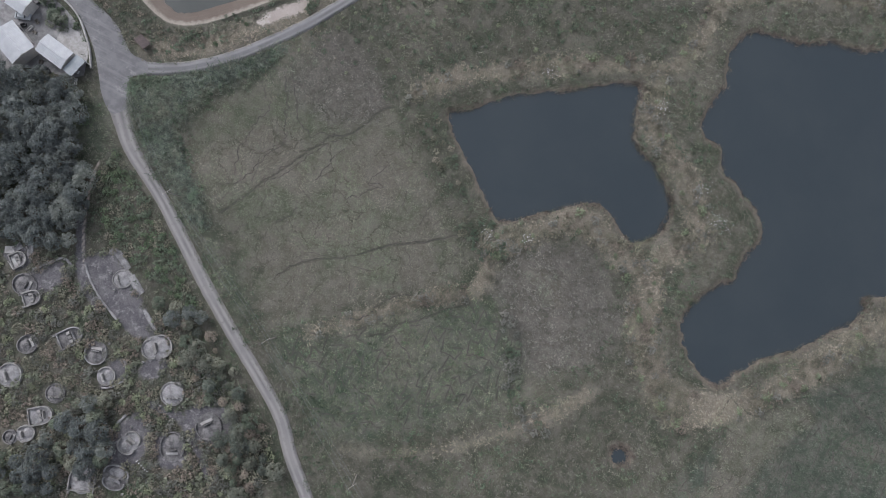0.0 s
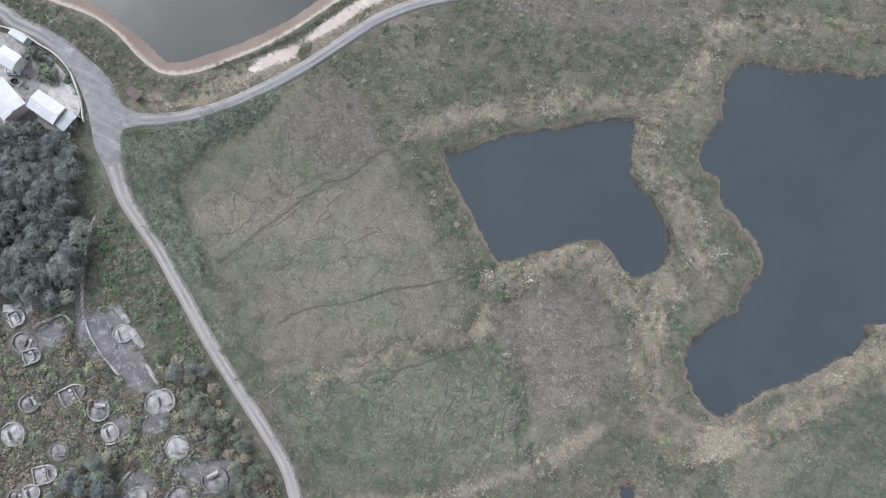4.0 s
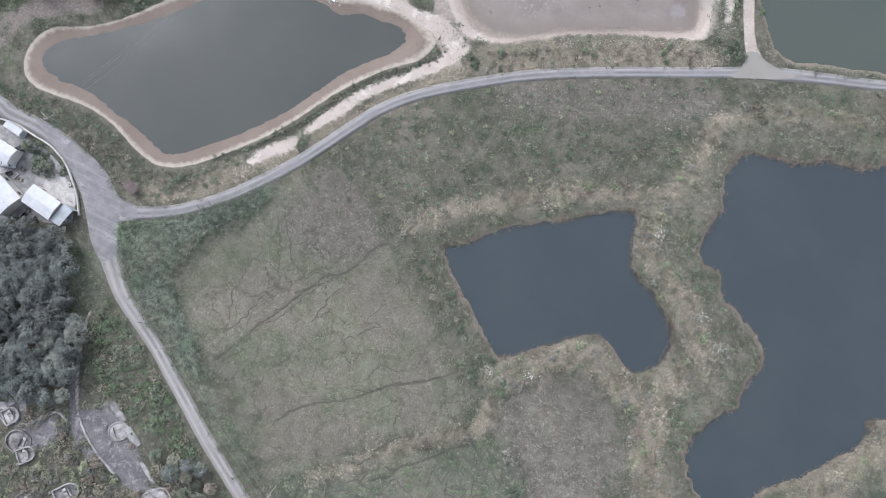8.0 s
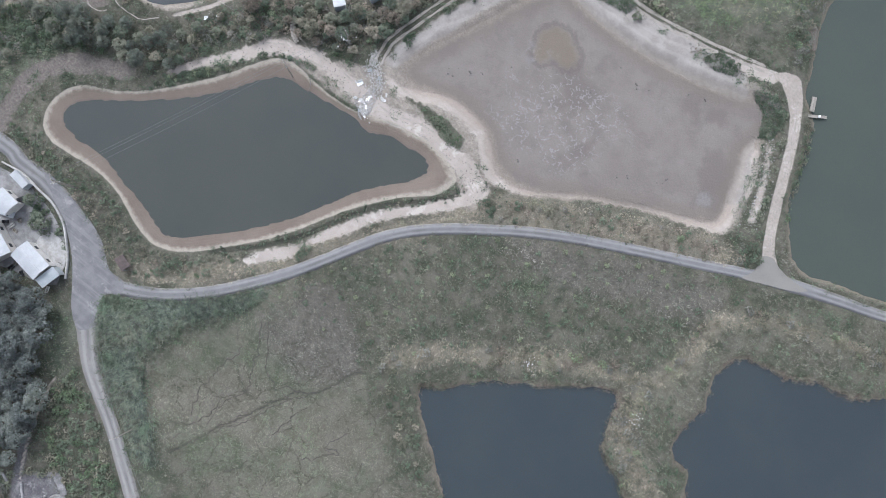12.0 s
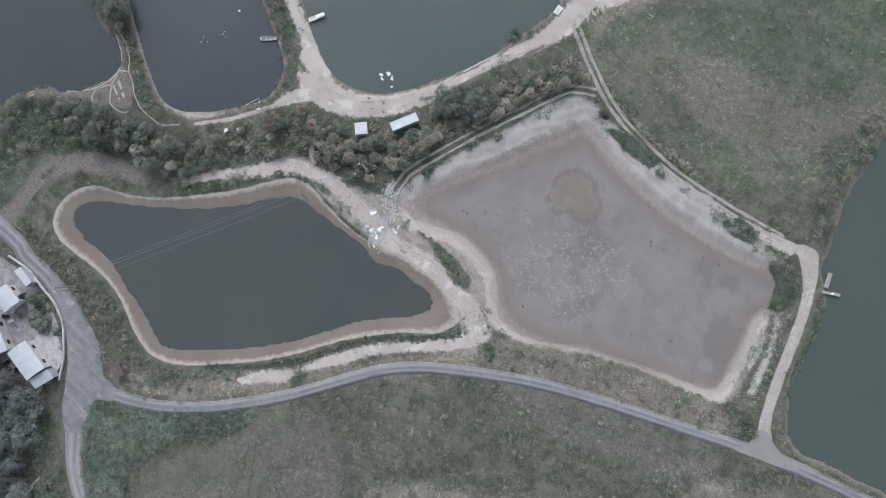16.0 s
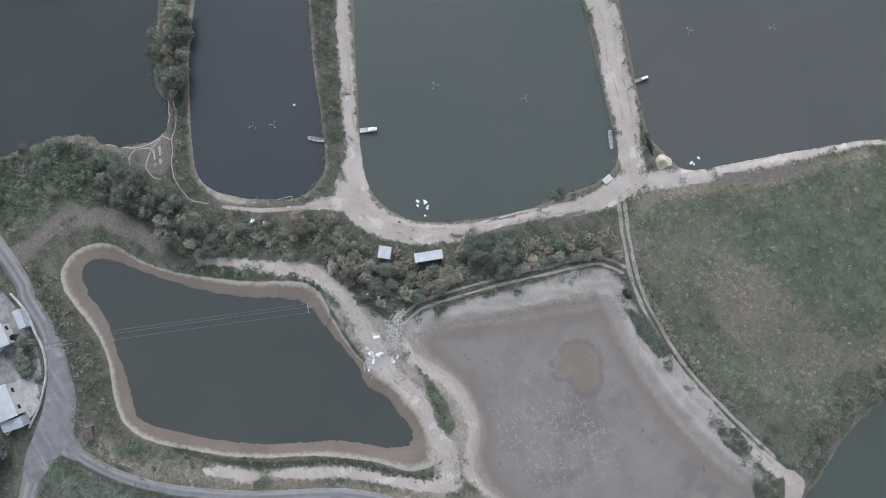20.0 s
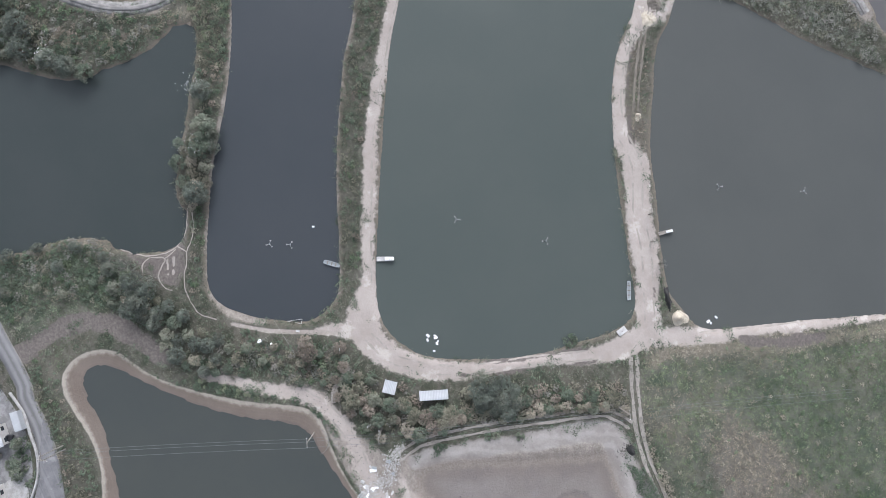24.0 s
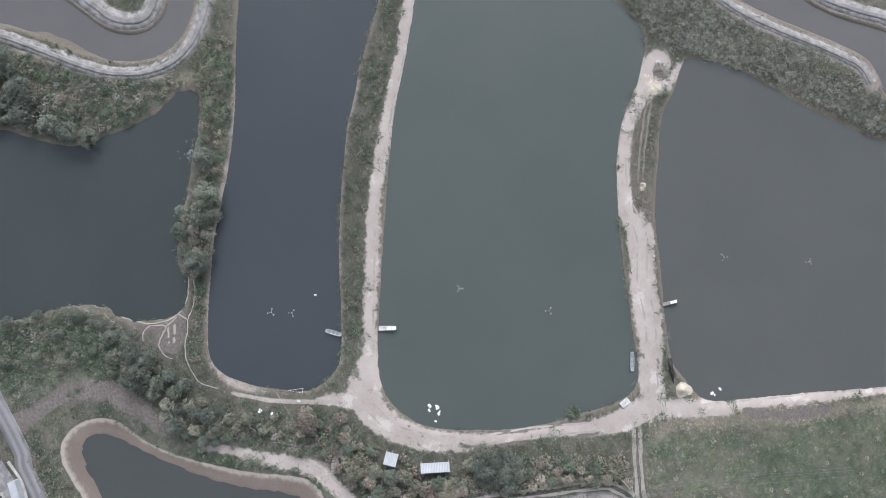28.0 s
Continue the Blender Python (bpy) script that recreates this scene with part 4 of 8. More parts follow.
grave_spots = [(-52.6, -39.3), (-73.6, -47.2), (-65.7, -47.7), (-60.5, -51.6), (-43.3, -47.8), (-82.3, -62.4), (-90.6, -40.7), (-87.4, -42.9), (-69.0, -27.9), (-95.4, -35.9), (-82.2, -53.6), (-69.8, -61.3), (-70.5, -67.9), (-71.5, -73.5), (-47.0, -63.4), (-36.8, -59.4), (-31.0, -50.8), (-52.9, -76.8), (-45.9, -72.8), (-74.4, -75.9)]
flag_trees = [(-170.6, 100.9), (-184.2, 107.8), (-208.5, 76.0), (-204.8, 79.3), (-201.7, 82.3), (-160.8, 95.2), (-175.7, 104.3)]
rubbish = [(-73.2, 100.5), (-76.7, 104.6), (-71.9, 98.6), (-69.2, 105.0), (-77.1, 109.0), (-73.8, 108.4)]
stones_strip = [(-78.7, 113.1, 1.74), (-76.6, 109.6, 2.32), (-72.8, 107.1, 2.9), (-72.3, 101.7, 3.48), (-70.8, 98.7, 2.03)]
hose = [(-91.8, 96.9), (-90.0, 97.5), (-87.8, 96.9), (-86.5, 95.3), (-86.3, 93.9)]
wet_patches = [(-42.2, 146.0, 11.02), (-37.9, 145.5, 8.7), (-42.8, 141.6, 6.67)]
white_patches = [(-45.3, 140.7, 3.77), (-34.4, 135.1, 13.05), (-34.3, 125.4, 15.95), (-22.9, 137.7, 14.5), (-22.6, 125.9, 13.05), (-46.8, 131.3, 2.9), (-11.2, 138.2, 5.8)]
pool = [(64.2, -8.4), (65.6, -7.0), (67.9, -6.8), (69.4, -8.5), (68.5, -10.6), (66.2, -11.4)]
bank_dark_trees = [(-86.0, 140.0), (-81.1, 140.5), (-82.0, 144.4), (-78.9, 146.2), (-77.7, 139.8), (-75.5, 144.6), (-80.4, 137.7)]
bank_grey_trees = [(-113.5, 103.2), (-111.0, 103.1), (-108.8, 110.6)]
bank_olive_trees = [(-83.8, 135.5), (-79.7, 127.7), (-81.5, 127.2), (-88.8, 118.9), (-85.1, 120.2)]
earth_bushes = [(-74.6, 121.1), (-74.6, 122.6), (-73.1, 121.1), (-105.9, 87.9), (-105.0, 89.6), (-102.6, 93.6), (-101.4, 94.2), (-95.4, 98.0), (-93.1, 98.5), (-90.7, 99.2), (-89.0, 99.8), (-97.3, 97.1), (-70.9, 134.5), (-70.1, 136.7)]
plank_walk = [(-103.2, 110.3), (-101.7, 107.8), (-100.4, 105.2), (-98.8, 103.6), (-96.7, 102.6)]
container = [(-130.6, 30.3), (-126.3, 29.7)]
road_wall = [(-135.9, 30.3, 0.72), (-129.7, 31.2, 0.72), (-124.2, 30.5, 0.72), (-118.9, 29.9, 0.72), (-113.6, 27.7, 0.72), (-109.5, 24.2, 0.72), (-106.7, 21.3, 0.72), (-103.7, 16.9, 0.72)]
tarp_spot = [(-94.6, 29.4)]
junction = [(-126.1, 34.9), (-120.6, 34.8), (-108.8, 32.3), (-102.5, 29.8), (-96.6, 25.5), (-92.3, 25.5), (-90.2, 22.6), (-93.3, 19.9), (-92.8, 16.4), (-90.2, 12.7), (-93.1, 8.9), (-97.9, 12.1), (-101.6, 16.8), (-106.4, 22.4), (-113.2, 27.7), (-119.8, 31.1)]
court_one = [(-81.1, -28.7), (-74.5, -22.6), (-69.8, -25.4), (-63.7, -29.4), (-59.6, -32.3), (-55.1, -35.3), (-55.8, -38.5), (-59.4, -39.6), (-66.8, -37.3), (-75.0, -33.4)]
court_two = [(-91.4, -37.5), (-89.4, -35.0), (-85.8, -30.9), (-82.8, -33.5), (-81.4, -35.7), (-86.2, -41.2), (-87.7, -41.1)]
court_three = [(-100.2, -36.2), (-96.3, -32.0), (-92.1, -34.5), (-94.4, -38.8)]
court_low = [(-38.8, -49.7), (-33.4, -45.9), (-27.2, -44.3), (-25.4, -47.4), (-26.8, -52.7), (-29.7, -54.9), (-34.7, -54.0)]
court_four = [(-54.0, -46.1), (-52.1, -40.4), (-47.5, -41.4), (-48.5, -45.8), (-51.9, -47.9)]
court_five = [(-61.2, -47.9), (-58.5, -45.8), (-55.8, -49.3), (-59.9, -55.1), (-61.8, -52.9)]
blossom_spots = [(61.9, 55.7, 7.54), (62.6, 57.7, 4.35), (4.9, 73.2, 3.48), (35.9, 78.7, 3.48), (55.4, 63.0, 4.35), (9.6, 26.3, 4.35), (20.1, 29.6, 3.48), (-172.3, 98.9, 6.67), (-186.1, 106.5, 4.93), (-210.4, 75.7, 6.38)]
car_spots = [(-126.0, 24.8), (-126.3, 20.9)]
bare_d = [(-76.2, 110.2), (-75.6, 117.4), (-73.3, 126.9), (-69.1, 139.0), (-64.7, 150.9), (-62.7, 159.1), (-59.0, 166.0), (-53.2, 167.7), (-47.1, 166.0), (-37.5, 164.8), (-27.4, 166.7), (-15.8, 169.3), (-0.7, 171.1), (9.7, 172.7), (15.9, 170.8), (18.4, 161.8), (22.4, 154.6), (25.6, 144.2), (27.1, 134.2), (20.8, 130.4), (7.8, 125.2), (-4.6, 119.6), (-15.3, 112.6), (-23.4, 107.5), (-33.2, 103.7), (-42.9, 104.6), (-49.8, 108.9), (-59.1, 110.4), (-67.9, 108.7)]
bare_c = [(-105.9, 95.4), (-99.8, 102.0), (-87.9, 104.2), (-78.0, 109.8), (-69.6, 109.0), (-58.8, 108.3), (-47.3, 106.1), (-38.4, 105.5), (-31.2, 99.9), (-33.5, 94.9), (-39.4, 99.4), (-50.1, 102.5), (-63.8, 101.8), (-73.7, 98.1), (-85.1, 98.0), (-95.7, 98.1)]
shrub_wide = [(-123.8, 72.2), (-121.0, 88.3), (-109.2, 109.0), (-100.2, 113.4), (-80.3, 132.3), (-62.7, 170.8), (-59.8, 170.1), (-68.0, 153.6), (-76.7, 129.5), (-80.3, 113.4), (-85.8, 106.3), (-96.8, 105.3), (-104.6, 98.1), (-119.3, 76.1)]
fill_green = [(-45.6, 164.3, 1.45), (-40.0, 164.8, 2.03), (-32.3, 166.6, 1.16)]
dirt_houses = [(-143.2, 25.1), (-130.8, 30.2), (-125.7, 30.1), (-118.2, 28.6), (-112.7, 26.1), (-108.6, 23.0), (-104.0, 14.2), (-110.7, 11.0), (-118.0, 9.2), (-131.7, 3.5)]
lane_north = [(-177.5, 32.2, 4.35), (-161.8, 32.9, 4.35), (-149.4, 33.5, 4.35), (-137.1, 34.1, 4.21), (-132.6, 33.1, 4.21), (-124.1, 33.1, 4.5), (-116.1, 31.6, 5.22), (-108.1, 28.4, 6.09), (-100.8, 22.5, 6.38)]
soil_block = [(14.4, 153.8), (19.4, 157.1), (24.1, 149.7), (24.7, 142.0), (21.5, 139.7), (17.8, 146.5)]
bank_brown = [(-64.7, 206.5), (-59.2, 217.7), (-55.1, 228.1), (-52.3, 225.3), (-57.3, 212.8), (-61.8, 205.5)]
causeway_tan = [(-150.0, 219.5, 2.6), (-146.0, 215.5, 3.2), (-138.0, 211.0, 3.2), (-130.0, 207.6, 3.2), (-122.5, 205.5, 2.4)]
litter_spots = [(-77.7, 104.0), (-76.6, 104.1), (-76.3, 104.9), (-75.2, 100.5), (-73.7, 100.7), (-72.6, 100.8), (-72.8, 99.3), (-71.5, 100.2), (-72.3, 102.1), (-70.6, 98.9), (-70.2, 98.0), (-72.2, 103.1), (-69.2, 106.2), (-68.8, 104.6)]
trash_spots = [(-87.3, 108.3), (-84.8, 110.0), (-85.3, 113.0), (-87.5, 111.1), (-86.3, 111.4), (-88.3, 111.0), (-108.3, 110.2), (-117.5, 102.6), (-119.5, 92.6), (-117.4, 95.0)]
shrub_line_c = [(-100.4, 95.9), (-98.9, 97.4), (-95.2, 98.4), (-92.1, 99.9), (-88.6, 100.2), (-89.2, 99.0), (-92.2, 98.1), (-96.5, 97.5)]
shrub_low_c = [(-118.4, 73.7), (-113.4, 79.5), (-107.5, 86.5), (-106.2, 85.6), (-110.8, 79.5), (-116.4, 72.2)]
hedge_track = [(-56.2, 173.6), (-44.7, 171.6), (-36.1, 171.8), (-27.2, 172.6), (-18.6, 172.8), (-20.8, 171.4), (-30.0, 170.9), (-38.1, 170.2), (-47.6, 170.7)]
garden_paths = (
    [(-157.2, 70.2), (-154.7, 72.9), (-152.3, 76.2), (-151.0, 80.5), (-151.3, 83.9), (-153.3, 87.1), (-156.3, 89.0), (-158.7, 90.4)],
    [(-151.3, 83.9), (-148.8, 85.5), (-145.8, 84.2), (-143.3, 82.4), (-139.5, 81.1), (-135.0, 81.2), (-132.3, 82.1), (-129.4, 85.2)],
    [(-151.6, 76.4), (-149.6, 79.8), (-147.1, 77.0), (-145.3, 76.2), (-142.8, 76.7), (-141.3, 78.1)],
    [(-149.6, 79.8), (-150.7, 83.4)], [(-151.6, 76.4), (-150.8, 74.1), (-148.7, 73.1)], [(-157.7, 91.3), (-154.1, 90.2), (-151.1, 88.2), (-148.8, 85.5)],
)
garden_beds = ([(-149.3, 80.5), (-145.4, 78.7)], [(-149.2, 82.3), (-144.8, 79.9)])
stake_spots = [(-43.0, -66.5), (-42.2, -66.7), (-41.4, -66.9), (-40.7, -67.2), (-40.1, -67.4), (-39.4, -67.6)]
slab_spots = [(-98.5, -34.7), (-97.1, -33.2), (-94.2, -36.0), (-93.8, -32.5), (-96.0, -37.4)]
bare_plot = [(-157.0, 71.3), (-152.4, 76.0), (-151.8, 82.4), (-156.7, 88.4), (-155.7, 89.8), (-149.8, 85.5), (-143.5, 83.4), (-141.8, 78.6), (-144.9, 75.9), (-152.6, 71.6)]
scrub_north = [(-79.7, 33.6), (-63.2, 48.5), (-50.4, 61.4), (-43.0, 78.0), (-19.2, 96.7), (7.7, 111.0), (32.0, 121.1), (35.8, 111.0), (31.9, 92.9), (8.9, 78.4), (-10.8, 67.6), (-25.2, 54.0), (-36.1, 49.2), (-56.8, 43.8)]
streak_one = [(-90.2, 138.1, 1.01), (-88.0, 143.9, 0.87), (-84.8, 152.3, 1.16), (-82.2, 160.1, 1.16), (-79.7, 168.1, 1.01)]
streak_two = [(-88.4, 135.5, 0.87), (-84.9, 142.4, 0.72), (-81.5, 152.3, 0.72), (-78.3, 160.7, 0.72), (-75.5, 169.3, 0.72)]
streak_three = [(-147.6, 216.9, 1.16), (-141.3, 212.2, 1.3), (-132.0, 206.8, 1.3), (-123.2, 204.0, 1.3)]
streak_four = [(-85.7, 191.5, 0.58), (-81.7, 189.6, 0.58)]
ash_spot = [(-81.7, 193.5)]
slab_spot = [(-79.6, 178.6)]
kerb_one = [(-75.6, -23.3, 1.4), (-73.4, -22.6, 1.8), (-68.8, -25.0, 1.4)]
kerb_high = [(-67.5, -26.3, 1.9), (-65.2, -27.7, 2.1), (-62.7, -28.9, 1.5)]
kerb_end = [(-60.2, -32.3, 0.8), (-57.8, -33.9, 1.1), (-55.0, -35.6, 0.7)]
grave_path = [(-86.9, -18.3, 2.4), (-83.6, -24.1, 2.6), (-80.1, -30.6, 2.6), (-76.1, -34.4, 2.0), (-71.3, -37.5, 1.2)]
grave_path_low = [(-50.6, -51.2, 1.2), (-45.3, -52.7, 1.8), (-39.1, -52.2, 2.2), (-34.3, -54.7, 1.8), (-29.8, -58.0, 1.6), (-25.3, -62.2, 1.4)]
grave_path_side = [(-50.0, -70.5, 1.2), (-50.9, -67.1, 1.2), (-50.9, -63.5, 1.2), (-49.9, -59.6, 1.2), (-48.7, -55.1, 1.0)]
kerb_two = [(-90.7, -36.5, 0.58), (-88.2, -33.4, 0.58), (-85.4, -30.3, 0.58), (-82.2, -30.9, 0.43)]
kerb_three = [(-79.6, -28.9, 0.43), (-75.7, -32.4, 0.43), (-70.9, -35.3, 0.43), (-65.2, -37.8, 0.43)]
kerb_four = [(-52.4, -64.9, 0.58), (-52.1, -60.9, 0.58), (-50.9, -56.9, 0.58)]
kerb_five = [(-60.0, -54.9, 0.43), (-57.5, -52.8, 0.43), (-55.8, -49.3, 0.43), (-58.5, -45.8, 0.43)]
zone_plum_low = [(-40.4, 183.3), (-34.2, 202.2), (-23.7, 203.5), (-25.4, 184.0)]
cane_a = [(-93.7, 15.3), (-91.9, 19.4), (-79.0, 28.5), (-69.5, 37.5), (-60.8, 47.2), (-63.1, 38.1), (-72.8, 25.7), (-75.9, 14.8), (-69.5, 4.0), (-73.3, -0.9)]
cane_b = [(-92.0, 17.7), (-82.5, 25.5), (-78.0, 29.7), (-77.7, 19.5), (-76.1, 10.5), (-64.0, 1.6), (-55.3, -6.5), (-60.1, -7.1), (-69.2, -1.0), (-80.0, 6.9)]
zone_green_lane = [(-93.0, 18.8), (-79.5, 29.5), (-67.6, 38.6), (-62.5, 41.8), (-65.2, 33.9), (-73.1, 23.4), (-74.4, 12.9), (-68.3, 4.3), (-57.1, -4.9), (-39.5, -17.3), (-40.8, -21.1), (-59.1, -7.4), (-80.3, 6.8)]
straw_d = [(-34.2, 95.1, 6.38), (-22.0, 102.6, 8.12), (-10.9, 109.2, 7.83), (0.7, 115.4, 7.83), (12.8, 121.2, 7.83), (23.3, 126.5, 6.67)]
scrub_d_south = [(-32.4, 98.4), (-21.8, 106.2), (-10.7, 112.8), (0.7, 119.2), (12.8, 125.1), (25.0, 130.0), (25.4, 124.8), (11.6, 116.4), (-2.5, 110.3), (-16.9, 102.4), (-27.1, 95.6)]
scrub_d_east = [(-0.6, 173.0), (10.7, 173.9), (17.3, 172.6), (22.4, 166.9), (26.4, 157.3), (29.6, 146.9), (34.2, 138.4), (32.0, 135.6), (26.5, 145.4), (23.1, 155.6), (18.9, 162.4), (14.3, 168.7), (5.7, 170.0)]
debris_d = [(20.5, 162.0, 2.9), (23.2, 156.9, 3.77), (25.4, 151.2, 3.77), (28.2, 144.0, 3.77), (29.5, 137.2, 3.48)]
soil_scraps = [(21.2, 159.9, 1.01), (22.6, 157.4, 1.45), (24.9, 152.6, 1.74), (27.3, 146.4, 2.03), (29.1, 140.4, 1.74)]
mud_clods = [(-60.0, 121.5), (-58.6, 121.9), (-58.4, 124.4), (-55.2, 124.9), (-53.0, 127.0), (-60.6, 122.5), (-55.9, 125.4), (-47.7, 133.7), (-26.5, 141.7), (-18.0, 151.6), (-17.2, 150.6), (-5.0, 158.0), (-13.9, 151.9), (-0.3, 159.6), (-24.0, 152.4), (2.9, 133.1), (4.3, 135.6), (4.2, 134.1), (-30.7, 114.2), (-4.7, 129.4), (-6.9, 127.3)]
lilac_spots = [(15.7, 137.4, 3.77), (-52.4, 139.5, 1.3), (-44.8, 138.4, 2.03), (-47.1, 142.1, 1.16), (-41.9, 143.3, 1.16)]
dark_bushes = [(-60.2, 59.4), (-60.2, 60.7), (-60.2, 58.3), (-27.9, 98.3), (-28.0, 99.7), (-74.1, 121.9), (-73.9, 123.2), (-83.4, 165.1), (-83.1, 166.3), (-29.0, 165.9), (-68.0, 161.3), (-67.1, 142.2)]
banana_spots = [(-153.9, 70.4), (-152.2, 71.7), (-149.8, 72.4), (-148.2, 73.5), (-146.7, 74.5), (-145.4, 75.8), (-155.0, 68.0), (-151.7, 69.9), (-159.6, 65.6), (-158.1, 66.3), (-147.1, 72.1)]
pipe_line = [(-122.6, 98.2), (-111.8, 99.3)]
tan_a = [(-45.8, 188.2), (-41.8, 200.0), (-33.9, 202.7), (-17.0, 208.3), (-6.9, 206.3), (-11.2, 195.6), (-21.5, 199.8), (-19.1, 187.8), (-26.2, 183.5), (-36.2, 185.5)]
tan_b = [(-14.9, 194.5), (-9.3, 208.2), (-3.5, 223.6), (3.7, 217.7), (0.7, 206.2), (-6.6, 197.9)]
tan_c = [(-53.8, 177.6), (-50.4, 180.8), (-40.9, 179.3), (-35.9, 178.3), (-41.6, 175.9)]
scrub_f_east = [(-2.7, 202.9), (2.2, 218.9), (5.6, 222.7), (11.6, 217.8), (9.3, 208.4), (10.9, 197.9), (14.9, 185.6), (10.5, 183.7), (5.5, 194.6)]
court_six = [(-52.0, -60.2), (-47.9, -56.7), (-43.3, -58.4), (-41.7, -63.9), (-43.7, -68.7), (-48.6, -71.0)]
court_seven = [(-42.0, -59.3), (-38.4, -56.9), (-32.9, -58.2), (-31.5, -62.6), (-37.4, -65.3)]
marsh_se = [(85.1, 17.7), (96.0, 21.5), (104.3, 25.9), (108.3, 22.1), (103.2, 13.3), (99.7, -1.0), (97.0, -14.0), (86.0, -14.0), (90.4, -5.4), (87.8, 7.7)]
green_hollow = [(-168.7, 42.3), (-166.9, 50.8), (-164.8, 59.3), (-157.2, 66.9), (-148.1, 72.2), (-139.6, 74.9), (-133.9, 73.5), (-135.8, 66.4), (-144.4, 62.6), (-151.1, 53.0), (-151.8, 43.9), (-151.6, 34.5), (-152.8, 28.9), (-169.8, 33.4)]
silt_bar = [(-240.1, 71.4), (-235.1, 81.9), (-229.9, 87.6), (-224.5, 91.5), (-219.1, 95.1), (-221.2, 90.0), (-226.8, 84.6), (-232.7, 79.2), (-237.9, 70.5)]
tan_d = [(-66.7, 202.9), (-59.9, 219.4), (-55.7, 221.6), (-59.0, 210.2), (-63.7, 201.4)]
ash_b = [(-51.6, 166.8)]
flare = [(37.2, 134.6), (39.7, 135.8), (42.7, 134.8), (47.7, 134.2), (52.3, 134.6), (48.9, 131.9), (42.5, 129.0), (36.2, 126.4), (37.4, 129.1), (37.6, 132.4)]
shrub_flare = [(30.4, 133.4), (34.9, 137.0), (37.0, 133.1), (36.4, 129.7), (33.5, 127.9)]
yard_trees = [(-123.3, 27.5), (-118.9, 25.2), (-116.9, 24.4)]
bank_fill = [(-76.4, 144.6), (-77.9, 149.6), (-72.5, 160.9), (-66.7, 172.0), (-60.8, 170.9), (-64.7, 162.6), (-68.3, 153.7), (-71.8, 142.0)]


# ---- fields over the ground ----
STEP = 0.78
WEST, EAST, SOUTH, NORTH = -252.0, 142.0, -98.0, 298.0


def axis(low, high):
    """Even steps over the place, then ever longer ones out to the horizon."""
    core = np.arange(low, high + STEP / 2, STEP)
    far = np.cumsum(1.2 * 1.28 ** np.arange(26))
    return np.concatenate([low - far[::-1], core, core[-1] + far])


XS, YS = axis(WEST, EAST), axis(SOUTH, NORTH)
NX, NY = len(XS), len(YS)
GX, GY = np.meshgrid(XS, YS)


def lattice(seed, cell):
    """Smooth noise between -1 and 1 over the ground, with features about cell metres wide."""
    rng = np.random.default_rng(seed)
    table = rng.uniform(-1, 1, (257, 257))
    u, v = (GX / cell) % 256, (GY / cell) % 256
    i, j = u.astype(int), v.astype(int)
    fu, fv = u - i, v - j
    fu, fv = fu * fu * (3 - 2 * fu), fv * fv * (3 - 2 * fv)
    low = table[j, i] * (1 - fu) + table[j, i + 1] * fu
    return low * (1 - fv) + (table[j + 1, i] * (1 - fu) + table[j + 1, i + 1] * fu) * fv


BROAD = lattice(1, 17.0)
MIDDLE = lattice(2, 5.0)
RAGGED = lattice(3, 2.2) * 0.6 + lattice(4, 1.1) * 0.4


def rounded(points, closed=False, rounds=1):
    """A smooth line through the points."""
    q = np.array(points, float)
    n = len(q)
    if closed:
        g = np.concatenate([q[-1:], q, q[:2]])
    else:
        g = np.concatenate([2 * q[:1] - q[1:2], q, 2 * q[-1:] - q[-2:-1]])
    out = []
    for k in range(n if closed else n - 1):
        a, b, c, d = g[k : k + 4]
        for s in np.arange(0, 1, 0.5**rounds):
            out.append(b + 0.5 * s * (c - a + s * (2 * a - 5 * b + 4 * c - d + s * (3 * (b - c) + d - a))))
    if not closed:
        out.append(q[-1])
    return np.array(out)


def window(q, pad):
    """The part of the grid round some points."""
    i0, i1 = np.searchsorted(XS, [q[:, 0].min() - pad, q[:, 0].max() + pad])
    j0, j1 = np.searchsorted(YS, [q[:, 1].min() - pad, q[:, 1].max() + pad])
    return slice(j0, j1), slice(i0, i1)


def area(points, pad=12.0):
    """Metres inside an outline (negative outside, down to -pad)."""
    q = rounded(points, True)
    cut = window(q, pad)
    x, y = GX[cut], GY[cut]
    best, inside = np.full(x.shape, 1e9), np.zeros(x.shape, bool)
    for (ax, ay), (bx, by) in zip(q, np.roll(q, -1, axis=0)):
        dx, dy = bx - ax, by - ay
        s = np.clip(((x - ax) * dx + (y - ay) * dy) / (dx * dx + dy * dy + 1e-9), 0, 1)
        best = np.minimum(best, (x - ax - s * dx) ** 2 + (y - ay - s * dy) ** 2)
        if abs(dy) > 1e-9:
            inside ^= ((ay > y) != (by > y)) & (x < dx * (y - ay) / dy + ax)
    out = np.full(GX.shape, -pad)
    out[cut] = np.maximum(np.where(inside, 1, -1) * np.sqrt(best), -pad)
    return out


